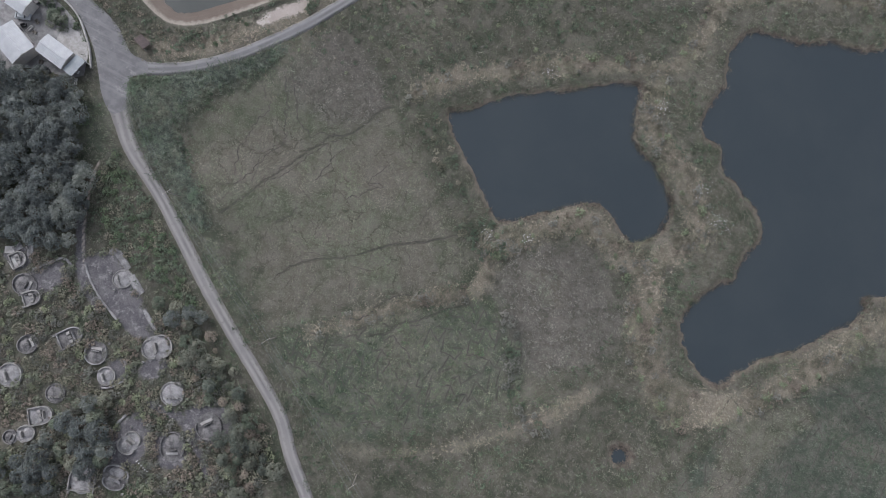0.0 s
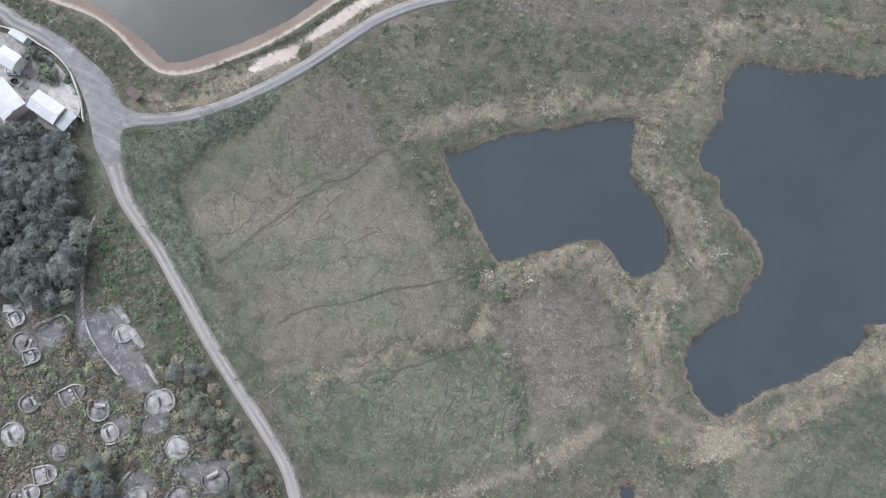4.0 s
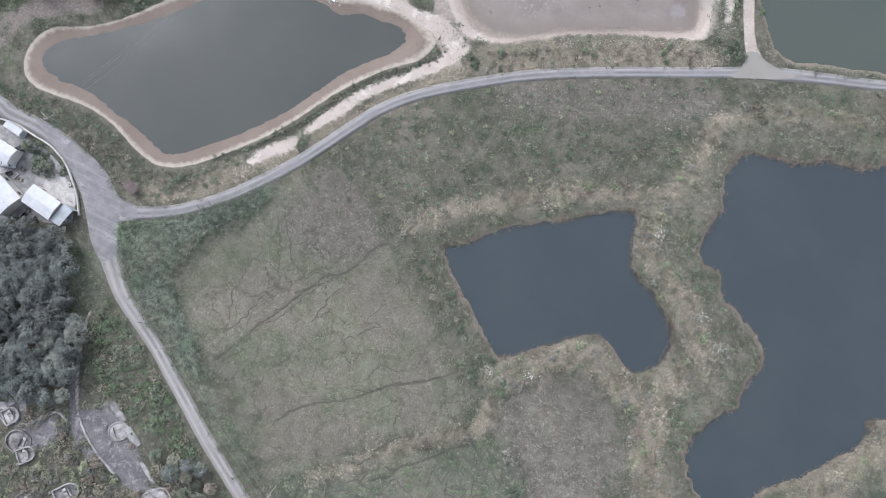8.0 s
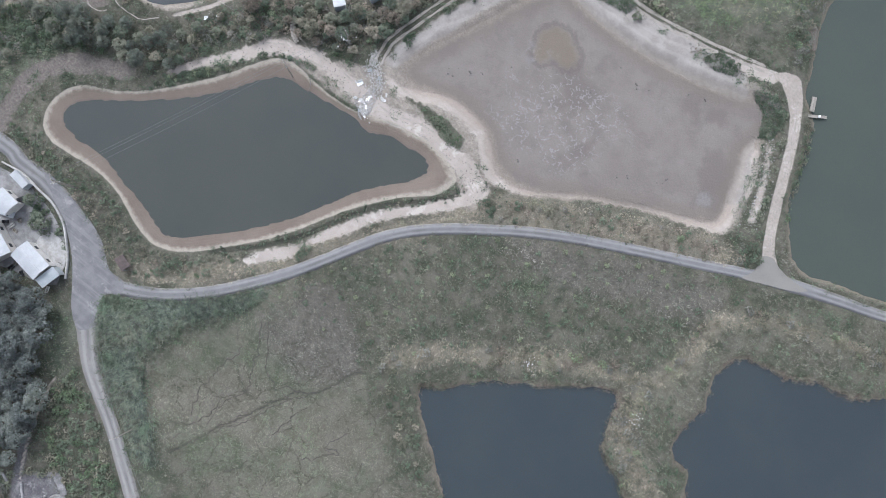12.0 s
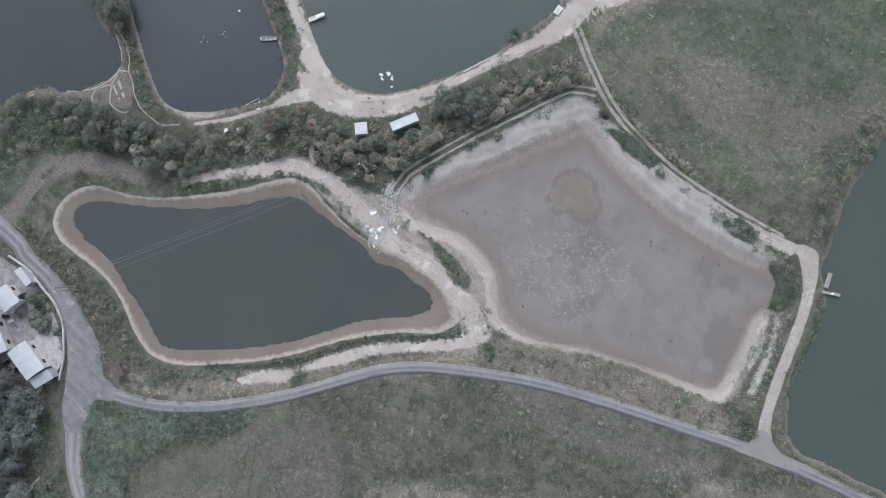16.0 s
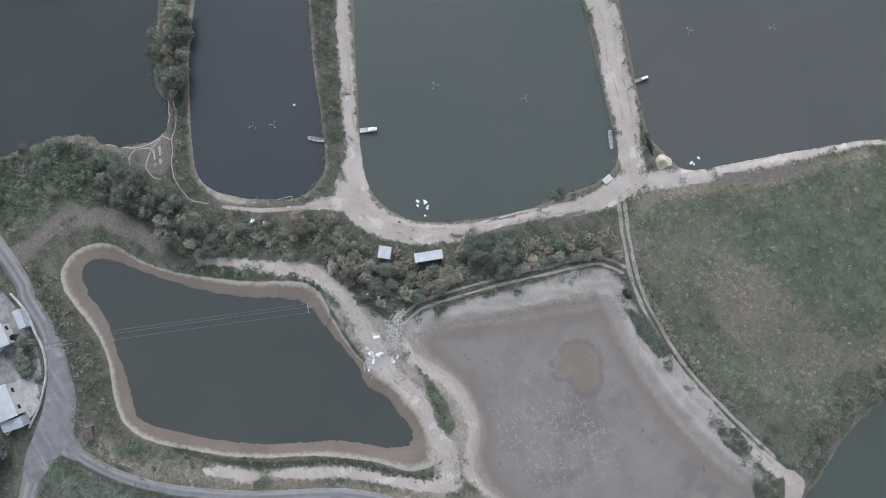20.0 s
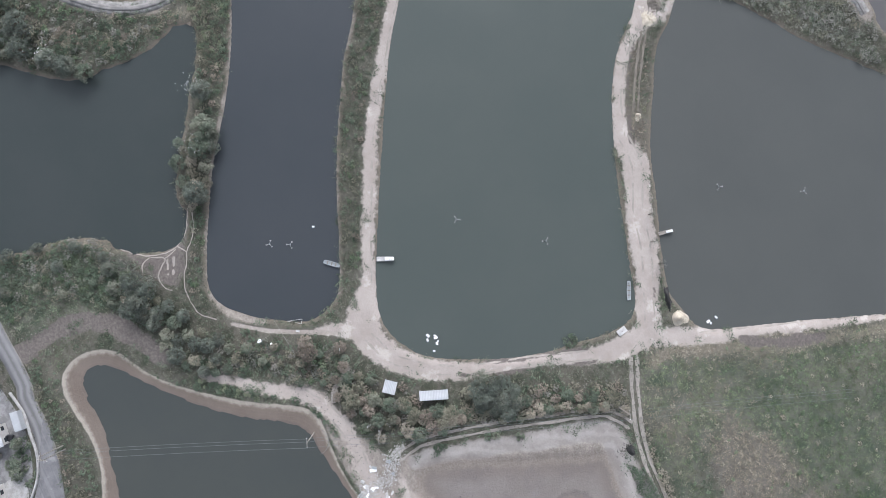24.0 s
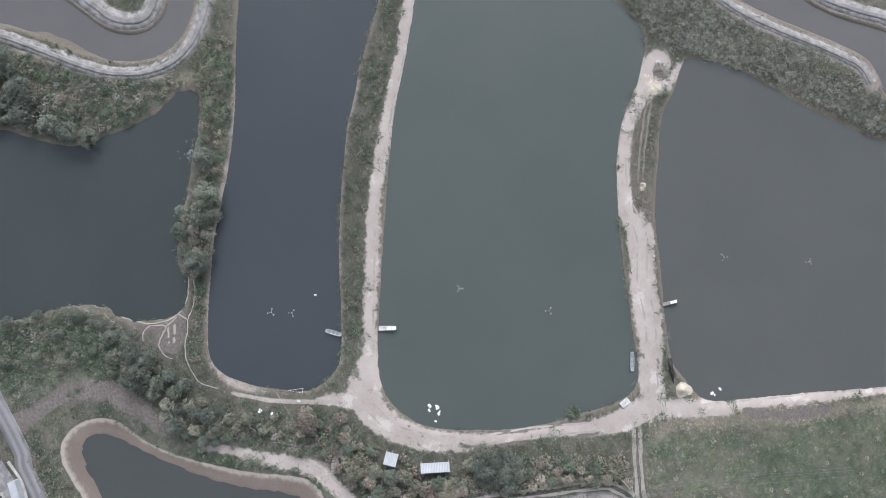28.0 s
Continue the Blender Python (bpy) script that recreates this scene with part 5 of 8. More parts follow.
def strip(points, width=None, pad=12.0):
    """Metres inside a band along a line whose points carry their widths."""
    q = np.array(points, float)
    if q.shape[1] == 2:
        q = np.c_[q, np.full(len(q), width)]
    q = rounded(q)
    cut = window(q, pad)
    x, y = GX[cut], GY[cut]
    best = np.full(x.shape, -pad)
    for (ax, ay, aw), (bx, by, bw) in zip(q[:-1], q[1:]):
        dx, dy = bx - ax, by - ay
        s = np.clip(((x - ax) * dx + (y - ay) * dy) / (dx * dx + dy * dy + 1e-9), 0, 1)
        best = np.maximum(best, (aw + s * (bw - aw)) / 2 - np.hypot(x - ax - s * dx, y - ay - s * dy))
    out = np.full(GX.shape, -pad)
    out[cut] = best
    return out


def beside(points, off):
    """A line that runs beside another."""
    q = np.array(points, float)
    way = np.gradient(q[:, :2], axis=0)
    way /= np.linalg.norm(way, axis=1)[:, None] + 1e-9
    q[:, 0] -= way[:, 1] * off
    q[:, 1] += way[:, 0] * off
    return q


def smooth(v, low, high):
    s = np.clip((v - low) / (high - low), 0, 1)
    return s * s * (3 - 2 * s)


def most(*fields):
    return np.maximum.reduce(fields)


PONDS = {
    "a": (shore_a, "slate", 0.55, "slate-blue pond water among reeds"),
    "b": (shore_b, "slate", 0.7, "slate-blue water of a broad reedy pond"),
    "c": (shore_c, "murky", 0.15, "grey-green water in a drawn-down fish pond"),
    "e": (shore_e, "green", 0.35, "murky green water of a large fish pond"),
    "g": (shore_g, "grey", 0.15, "flat grey-green water of a fish pond"),
    "h": (shore_h, "dark", 0.12, "dark slate water of a narrow fish pond"),
    "i": (shore_i, "deep", 0.35, "dark green water of a tree-fringed fish pond"),
    "j": (shore_j, "dull", 0.15, "flat grey water of a fish pond"),
    "k": (shore_k, "silt", 0.1, "silty water in a walled drainage channel"),
    "l": (shore_l, "silt", 0.1, "silty water in a walled drainage channel"),
    "m": (pool, "slate", 0.3, "small dark pool in marsh grass"),
}
WATER_LEVEL = -0.5
height = 0.12 * BROAD + 0.1 * MIDDLE + 0.09 * RAGGED
roads = most(strip(lane_main), strip(lane_north), strip(lane_field), area(junction), area(flare))
soil = most(
    strip(soil_causeway), strip(soil_branch), strip(soil_east_causeway), strip(soil_east_bank), strip(soil_middle), strip(soil_spoil),
    strip(rim_d_west) - 0.95, area(soil_block), strip(soil_flats), strip(soil_scraps),
)
track = most(strip([(x, y, w * (0.6 if k < 2 else 1.25)) for k, (x, y, w) in enumerate(soil_corner) if k != 7]), strip(soil_footpath), strip(soil_steps), strip(path_woods) - 0.15)
track = track + 0.12 * RAGGED
bare = most(area(bare_d) - 0.3, area(bare_c), *[strip(w) + 1.6 for w in (wall_k_outer, wall_k_inner, wall_l_lower, wall_l_upper)], strip(soil_bankline_h), strip(soil_bankline_h_east)) + 0.5 * RAGGED + 0.4 * MIDDLE
soil = most(np.minimum(soil, -(strip(fill_green) + 0.3)), area(causeway_head) - 0.2)
# the ragged edge of the open ground, with grass creeping in
soil = soil + 0.4 * RAGGED + 0.35 * MIDDLE
shelf = most(strip(rim_d_north) + 0.8, strip(rim_d_west[-3:]) - 1.0, area(shelf_field)) + 0.4 * MIDDLE + 0.3 * RAGGED
paved = most(area(dirt_houses) - 0.5, strip(road_wall) - 0.5)
streak = most(area(bare_plot) - 0.4, area(bank_brown) - 0.4, strip(soil_west) + 1.3, *[strip(v) for v in (streak_one, streak_two, streak_three, streak_four)]) + 0.6 * MIDDLE + 0.3 * RAGGED
court = most(*[area(c) for c in (court_one, court_two, court_three, court_low, court_six, court_seven, court_four, court_five)], *[strip(v) + 0.3 * MIDDLE for v in (grave_path, grave_path_low, grave_path_side)])
built = most(*[area(c) for c in (shed_small, shed_long, house_gable, house_leanto, house_long, house_small)])
graves = most(*[3.4 - np.hypot(GX - x, GY - y) for x, y in grave_spots])


def meander(line, seed, stray=0.45):
    """A line that wanders a little from side to side, with a width at each point."""
    q = rounded(line, rounds=3)
    rng = np.random.default_rng(seed)
    q[1:-1] += np.stack([np.convolve(v, np.ones(3) / 3, "same") for v in rng.normal(0, stray, (2, len(q) - 2))], 1)
    return np.c_[q, rng.uniform(0.1, 0.36, len(q))]


CREEKS = (creek_main, creek_twin, creek_fork, creek_rise, creek_left, creek_mid, creek_loop, creek_low, creek_nick, creek_east, creek_spur, creek_cross, creek_edge, creek_green, creek_sedge, creek_sedge_two, creek_sedge_three, creek_sedge_four)
creek = np.maximum(most(*[strip(c, 0.5) for c in (creek_main, creek_green, creek_sedge, creek_cross)]) + 0.12 * MIDDLE, strip(ditch_c, 1.5))
runnel = most(area(zone_marsh), area(marsh_se))
marsh, plum = runnel, most(area(zone_plum), area(zone_plum_north), area(zone_plum_low), area(zone_silver))
lush = most(area(zone_reeds), area(zone_lush_field), area(zone_lush_nw), area(zone_shade_green), area(zone_green_lane))
tan = most(area(tan_a), area(tan_b), area(tan_c), area(tan_d), area(scrub_d_south) - 0.5, strip(straw_lane) - 0.6, strip(causeway_tan) + 1.0) + 2.5 * MIDDLE + 2.0 * BROAD
lush = np.minimum(lush, -plum * 0.8 + 1.0)
sedge = np.minimum(area(zone_lush_se), -area(marsh_se))
straw = most(*[strip(s) for s in (straw_bank_one, straw_bank_two, straw_bank_three, straw_strip, straw_lane, straw_shore_i, straw_field_edge, straw_d)], strip(straw_south) - 1.6, strip(straw_north) - 1.5)
rim_outer, water_c = area(rim_c) + 0.2 * RAGGED, area(shore_c)
mud = area(mud_d) + 0.5 * MIDDLE
wet = most(*[w / 2 - np.hypot(GX - x, GY - y) + 0.9 * MIDDLE for x, y, w in wet_patches])
lilac = most(*[w / 2 - np.hypot(GX - x, GY - y) for x, y, w in lilac_spots])
crust = most(*[w / 2 - np.hypot((GX - x) * 0.8, GY - y) + 2.2 * MIDDLE for x, y, w in white_patches])
rim = np.where(rim_outer > -3, rim_outer, -3)
ring = np.clip(-water_c / np.maximum(rim_outer - water_c, 0.5), 0, 1)
height -= 0.15 * smooth(creek, -0.5, 0.3)
height = np.where(soil > -1, height * (1 - 0.6 * smooth(soil, -1, 0.5)), height)
height = height * (1 - smooth(mud, -4, -0.5)) + (-0.75 + 0.06 * MIDDLE) * smooth(mud, -4, -0.5)
shore = np.full(GX.shape, 9.0)
wet_ground = np.full(GX.shape, -9.0)
for key, (outline, _, stray, _) in PONDS.items():
    inside = area(outline, 8.0) + stray * RAGGED * 1.5 + stray * 0.6 * MIDDLE
    bank = 5.0 if key == "c" else 1.8
    rise = smooth(-inside, 0.0, bank)
    height = np.where(inside > 0, WATER_LEVEL - np.minimum(0.4 * inside, 1.6), WATER_LEVEL + (height - WATER_LEVEL) * rise)
    shore = np.minimum(shore, np.maximum(-inside, 0))
    wet_ground = np.maximum(wet_ground, inside)
bar = area(silt_bar) + 0.8 * MIDDLE
height = np.maximum(height, WATER_LEVEL - 0.15 + 0.21 * smooth(bar, -1.0, 0.8) - 2.0 * (bar < -1.0))
level = smooth(most(roads, paved, *[strip(w) + 1.2 for w in (wall_k_outer, wall_k_inner, wall_l_lower, wall_l_upper)]), -2.0, -0.9)
height = height * (1 - level) + -0.015 * level
far_off = np.maximum.reduce([WEST - GX, GX - EAST, SOUTH - GY, GY - NORTH, np.zeros(GX.shape)])
height = height * (1 - smooth(far_off, 0, 40))


def sheet(name, verts, faces, material):
    """A mesh from arrays: faces all have the same number of corners."""
    me = bpy.data.meshes.new(name)
    n, k = len(faces), faces.shape[1]
    me.vertices.add(len(verts)), me.loops.add(n * k), me.polygons.add(n)
    me.vertices.foreach_set("co", np.ascontiguousarray(verts, dtype=np.float32).ravel())
    me.loops.foreach_set("vertex_index", np.ascontiguousarray(faces, dtype=np.int32).ravel())
    me.polygons.foreach_set("loop_start", np.arange(0, n * k, k, dtype=np.int32))
    me.update(calc_edges=True)
    me.materials.append(material)
    return me


corner = (np.arange(NY - 1)[:, None] * NX + np.arange(NX - 1)[None, :]).ravel()
ground_mesh = sheet("ground", np.stack([GX, GY, height], -1).reshape(-1, 3), np.stack([corner, corner + 1, corner + NX + 1, corner + NX], 1), GROUND)
for key, values in dict(soil=soil, paved=paved, creek=creek, runnel=runnel, tan=tan, marsh=marsh, plum=plum, lush=lush, sedge=sedge, shelf=shelf, straw=straw, rim=rim, ring=ring, mud=mud, wet=wet, lilac=lilac, crust=crust, shore=shore, court=court, bare=bare, track=track, streak=streak).items():
    ground_mesh.attributes.new(key, "FLOAT", "POINT").data.foreach_set("value", np.ascontiguousarray(values, dtype=np.float32).ravel())
ground_mesh.polygons.foreach_set("use_smooth", np.ones(len(ground_mesh.polygons), bool))
tagged(new("ground", ground_mesh), "marshy ground with grass, bare pale earth and pond banks", "ground", kind="structure")


def at_ground(x, y):
    """The ground's height at a place."""
    i, j = np.clip(np.searchsorted(XS, x), 1, NX - 1), np.clip(np.searchsorted(YS, y), 1, NY - 1)
    return height[j, i]


def at_field(values, x, y):
    return values[np.clip(np.searchsorted(YS, y), 1, NY - 1), np.clip(np.searchsorted(XS, x), 1, NX - 1)]


# ---- helpers for things ----
def part(name, bm, material, parent, label="", smooth_faces=False):
    """Links a bmesh as one mesh object under a thing or a part."""
    me = bpy.data.meshes.new(name)
    bmesh.ops.recalc_face_normals(bm, faces=bm.faces)
    bm.to_mesh(me)
    bm.free()
    me.materials.append(material)
    if smooth_faces:
        me.polygons.foreach_set("use_smooth", np.ones(len(me.polygons), bool))
    return hang(name, me, parent, label)


def hang(name, me, parent, label=""):
    ob = new(name, me)
    ob.parent = parent
    if label:
        ob["label"] = label
    return ob


def thing(name, label, category, group=""):
    return tagged(new(name), label, category, group)


def box(bm, x, y, z, sx, sy, sz, turn=0.0, bevel=0.0):
    """A box that stands on z."""
    made = bmesh.ops.create_cube(bm, size=1.0, matrix=Matrix.Translation((x, y, z + sz / 2)) @ Matrix.Rotation(turn, 4, "Z") @ Matrix.Diagonal((sx, sy, sz, 1)))
    if bevel:
        edges = {e for v in made["verts"] for e in v.link_edges}
        bmesh.ops.bevel(bm, geom=list(edges), offset=bevel, segments=1, affect="EDGES")
    return bm


def rod(bm, a, b, ra, rb=None, sides=8):
    """A tapered round bar from a to b."""
    a, b = Vector(a), Vector(b)
    way = b - a
    m = Matrix.Translation((a + b) / 2) @ way.to_track_quat("Z", "Y").to_matrix().to_4x4()
    bmesh.ops.create_cone(bm, cap_ends=True, segments=sides, radius1=ra, radius2=ra if rb is None else rb, depth=way.length, matrix=m)
    return bm


def ribbon(name, line, material, top, thick, parent=None, ragged=0.0, widen=1.0):
    """A band of some thickness along a line whose points carry their widths."""
    q = rounded(line, rounds=3)
    way = np.gradient(q[:, :2], axis=0)
    way /= np.linalg.norm(way, axis=1)[:, None]
    side = np.stack([-way[:, 1], way[:, 0]], 1)
    rng = np.random.default_rng(len(name))
    run = np.r_[0, np.cumsum(np.linalg.norm(np.diff(q[:, :2], axis=0), axis=1))]
    rows = []
    for s, u in ((1, 0.0), (1, 0.001), (0.33, 0.34), (-0.33, 0.66), (-1, 0.999), (-1, 1.0)):
        half = q[:, 2] / 2 * widen + (rng.uniform(-ragged, ragged, len(q)) if abs(s) == 1 else 0)
        z = np.full(len(q), top - thick if u in (0.0, 1.0) else top)
        rows.append(np.c_[q[:, :2] + side * (half * s)[:, None], z])
    verts = np.concatenate(rows)
    n, k = len(q), len(rows)
    faces = np.array([(r * n + i, r * n + i + 1, (r + 1) * n + i + 1, (r + 1) * n + i) for r in range(k - 1) for i in range(n - 1)])
    me = sheet(name, verts, faces[:, ::-1], material)
    across = np.repeat([0.0, 0.0, 0.34, 0.66, 1.0, 1.0], n)
    along = np.tile(run, k)
    order = faces[:, ::-1].ravel()
    me.uv_layers.new(name="UVMap").data.foreach_set("uv", np.stack([across[order], along[order]], 1).astype(np.float32).ravel())
    ob = new(name, me)
    ob.parent = parent
    return ob


# ---- roads, water and channel walls ----
tagged(ribbon("road", lane_main, CONCRETE_ROAD, 0.05, 0.3, ragged=0.08), "narrow worn concrete lane with dirty edges", "road", kind="structure")
tagged(ribbon("road", lane_north, GREY_ROAD, 0.045, 0.3, ragged=0.08), "grey asphalt lane with worn pale edges", "road", kind="structure")
tagged(ribbon("road", lane_field, GREY_ROAD, 0.035, 0.3, ragged=0.08), "grey field lane with pale wheel lines", "road", kind="structure")


def slab_road(outline, top, label, paint, name="road_junction", category="road"):
    """A paved surface with a free outline."""
    bm = bmesh.new()
    upper = [bm.verts.new((x, y, top)) for x, y in rounded(outline, True, 2)]
    lower = [bm.verts.new((v.co.x, v.co.y, -0.25)) for v in upper]
    bm.faces.new(upper)
    for k in range(len(upper)):
        bm.faces.new((upper[k - 1], upper[k], lower[k], lower[k - 1]))
    bmesh.ops.recalc_face_normals(bm, faces=bm.faces)
    me = bpy.data.meshes.new(name)
    bm.to_mesh(me), bm.free()
    me.materials.append(paint)
    tagged(new(name, me), label, category, kind="structure")


slab_road(junction, 0.062, "wide worn asphalt road junction with pale patches", JUNCTION)
slab_road(flare, 0.056, "grey flared mouth of an earth track", GREY_ROAD)
slab_road(yard, 0.12, "pale concrete terrace beside the white house", CONCRETE, "terrace", "terrace")
for key, (outline, tone, _, label) in PONDS.items():
    q = rounded(outline, True)
    before, after = np.roll(q, 1, axis=0), np.roll(q, -1, axis=0)
    way = after - before
    turn = np.sum(q[:, 0] * np.roll(q[:, 1], -1) - q[:, 1] * np.roll(q[:, 0], -1))
    out = np.stack([way[:, 1], -way[:, 0]], 1) * np.sign(turn) / (np.linalg.norm(way, axis=1)[:, None] + 1e-9)
    bm = bmesh.new()
    bm.faces.new([bm.verts.new((*(p + 1.3 * o), WATER_LEVEL)) for p, o in zip(q, out)])
    bmesh.ops.triangulate(bm, faces=bm.faces)
    for f in bm.faces:
        if f.normal.z < 0:
            f.normal_flip()
    me = bpy.data.meshes.new("water")
    bm.to_mesh(me), bm.free()
    me.materials.append(WATERS[tone])
    tagged(new("water", me), label, "pond", kind="structure")
for line in (wall_k_outer, wall_k_inner, wall_l_lower, wall_l_upper):
    tagged(ribbon("revetment", line, OLD_CONCRETE, 0.04, 0.5, ragged=0.2, widen=2.7), "stained concrete revetment under a channel parapet", "revetment", kind="structure")
    tagged(ribbon("wall_channel", line, CHANNEL, 0.2, 0.8, ragged=0.12), "pale concrete parapet along a drainage channel", "wall", kind="structure")
for line in (kerb_one, kerb_high, kerb_end, kerb_two, kerb_three, kerb_four, kerb_five):
    tagged(ribbon("kerb_terrace", line, GRAVE_STONE, 0.3, 0.6, ragged=0.12), "broken grey concrete kerb of a grave terrace", "kerb", kind="structure")
tagged(ribbon("wall_roadside", [(x, y, 0.4) for x, y, w in road_wall], CONCRETE, 0.6, 0.8), "low pale roadside wall", "wall", kind="structure")


# ---- runnels: thin mud channels through the marsh and the sedge ----
def ground_at(x, y):
    """The ground's height between its points."""
    i, j = np.clip(np.searchsorted(XS, x) - 1, 0, NX - 2), np.clip(np.searchsorted(YS, y) - 1, 0, NY - 2)
    u, v = (x - XS[i]) / (XS[i + 1] - XS[i]), (y - YS[j]) / (YS[j + 1] - YS[j])
    return (height[j, i] * (1 - u) + height[j, i + 1] * u) * (1 - v) + (height[j + 1, i] * (1 - u) + height[j + 1, i + 1] * u) * v


CELL = 0.25
CUT = np.zeros((int((NORTH - SOUTH) / CELL) + 1, int((EAST - WEST) / CELL) + 1), bool)


def runnels(name, lines, label, paint, category, lift=0.07, clear=2.4):
    """Narrow strips draped over the ground, joined; nothing grows on them."""
    verts, faces, count = [], [], 0
    for q in lines:
        way = np.gradient(q[:, :2], axis=0)
        way /= np.linalg.norm(way, axis=1)[:, None] + 1e-9
        side = np.stack([-way[:, 1], way[:, 0]], 1) * (q[:, 2] / 2)[:, None]
        for row in (q[:, :2] + side, q[:, :2] - side):
            verts.append(np.c_[row, ground_at(row[:, 0], row[:, 1]) + lift])
        n = len(q)
        k = np.arange(n - 1) + count
        faces.append(np.stack([k + n, k + n + 1, k + 1, k], 1))
        count += 2 * n
        for s in np.linspace(0, 1, 9)[:-1]:
            p = q[:-1] + s * (q[1:] - q[:-1])
            for w in (-0.5, 0.0, 0.5):
                at = p[:, :2] + w * side[:-1] * clear
                i, j = ((at[:, 0] - WEST) / CELL).astype(int), ((at[:, 1] - SOUTH) / CELL).astype(int)
                good = (i >= 0) & (j >= 0) & (i < CUT.shape[1]) & (j < CUT.shape[0])
                CUT[j[good], i[good]] = True
    tagged(new(name, sheet(name, np.concatenate(verts), np.concatenate(faces), paint)), label, category, kind="stuff")


def crack_net(field, cell, keep, seed, wide=0.22):
    """An uneven net of cracks where a field is positive."""
    rng = np.random.default_rng(seed)
    inside = np.argwhere(field > 0)
    x0, x1, y0, y1 = XS[inside[:, 1].min()], XS[inside[:, 1].max()], YS[inside[:, 0].min()], YS[inside[:, 0].max()]
    nx, ny = int((x1 - x0) / (0.87 * cell)) + 2, int((y1 - y0) / (1.5 * cell)) + 2
    i, j = np.meshgrid(np.arange(nx), np.arange(ny))
    node = np.stack([x0 + i * 0.87 * cell, y0 + j * 1.5 * cell + (i + j) % 2 * 0.5 * cell], -1) + rng.normal(0, 0.3 * cell, (ny, nx, 2))
    lines = []
    for b in range(ny):
        for a in range(nx):
            for c, d in ((b, a + 1), (b + 1, a)):
                if c >= ny or d >= nx or (c > b and (a + b) % 2) or rng.uniform() > keep:
                    continue
                p, r = node[b, a], node[c, d]
                if at_field(field, *p) < 0.3 or at_field(field, *r) < 0.3:
                    continue
                s = np.linspace(0, 1, 8)[:, None]
                off = np.convolve(rng.normal(0, 0.11 * cell, 8), np.ones(3) / 3, "same") * np.sin(np.pi * s[:, 0])
                way = (r - p) / (np.linalg.norm(r - p) + 1e-9)
                lines.append(np.c_[p + s * (r - p) + off[:, None] * (-way[1], way[0]), wide * rng.uniform(0.5, 1.4, 8) * (0.5 + 0.5 * np.sin(np.pi * s[:, 0]))])
    return lines


runnels("mud_runnels", [meander(c, 60 + k) for k, c in enumerate(CREEKS)], "thin dark mud channels winding through the marsh", RUNNEL, "creek")
cracks = crack_net(np.minimum(area(zone_reeds), 1.0), 2.3, 0.55, 71, 0.3) + crack_net(np.minimum(sedge, 1.0) * (wet_ground < -4), 2.8, 0.5, 72, 0.2)
cracks += crack_net(area(zone_marsh), 3.4, 0.16, 74, 0.13)
runnels("crack_runnels", cracks, "fine dark cracks between clumps of sedge and grass", RUNNEL, "creek", clear=3.6)


def wheel_line(line, off, seed, wide=0.8, gaps=0.0):
    """A worn wheel line beside the middle of a track, broken here and there."""
    rng = np.random.default_rng(seed)
    q = rounded(beside(rounded(np.array(line, float)[:, :2], rounds=2), off), rounds=2)
    n = len(q)
    q = q + np.stack([np.convolve(v, np.ones(5) / 5, "same") for v in rng.normal(0, 0.12, (2, n))], 1)
    width = wide * (0.8 + 0.35 * np.convolve(rng.normal(0, 1, n), np.ones(4) / 4, "same").clip(-1, 1))
    q, out, start = np.c_[q, width], [], 0
    while start < n - 2:
        end = n if not gaps else min(n, start + rng.integers(4, 14))
        if end - start > 2:
            piece = q[start:end].copy()
            piece[[0, -1], 2] *= 0.3
            out.append(piece)
        start = end + (rng.integers(1, 3 + int(8 * gaps)) if gaps else 0)
    return out


pale, dull = [], []
for k, (line, gap, wide) in enumerate(((rut_field, 0.82, 1.2), (rut_loop, 0.9, 0.9))):
    for side in (-gap, gap):
        pale += wheel_line(line, side, 500 + k, wide)
for k, (line, off) in enumerate(((soil_causeway[10:16], 1.3), (soil_causeway[10:16], -1.1), (soil_causeway[:9], 0.7), (soil_east_causeway[5:], 1.4), (soil_east_causeway[5:], -1.2), (soil_east_bank[1:], 0.9), (soil_middle[3:], 1.2), (soil_middle[3:], -1.4), (soil_east_causeway[:6], 0.6))):
    dull += wheel_line(line, off, 530 + k, 0.6, 0.5)
dull += wheel_line(corner_ruts, 0.1, 541, 0.4, 0.4) + wheel_line(corner_ruts, 1.0, 542, 0.3, 0.8)
for k, line in enumerate(garden_paths):
    pale += wheel_line(line, 0.0, 550 + k, 0.36)
for k, line in enumerate(garden_beds):
    pale += wheel_line(line, 0.0, 560 + k, 0.8, 0.3)
runnels("wheel_lines", pale, "twin pale wheel lines worn into an earth track", TRACK_EARTH, "track", 0.05, 2.2)
runnels("worn_strips", dull, "dull worn strips along the pale earth causeways", DULL_EARTH, "track", 0.05, 0.8)
ruts = [v for k, off in enumerate((-0.65, 0.6)) for v in wheel_line(causeway_ruts, off, 570 + k, 0.7)]
runnels("causeway_ruts", ruts, "twin tan ruts worn into the causeway grass", RUT_EARTH, "track", 0.05, 0.8)


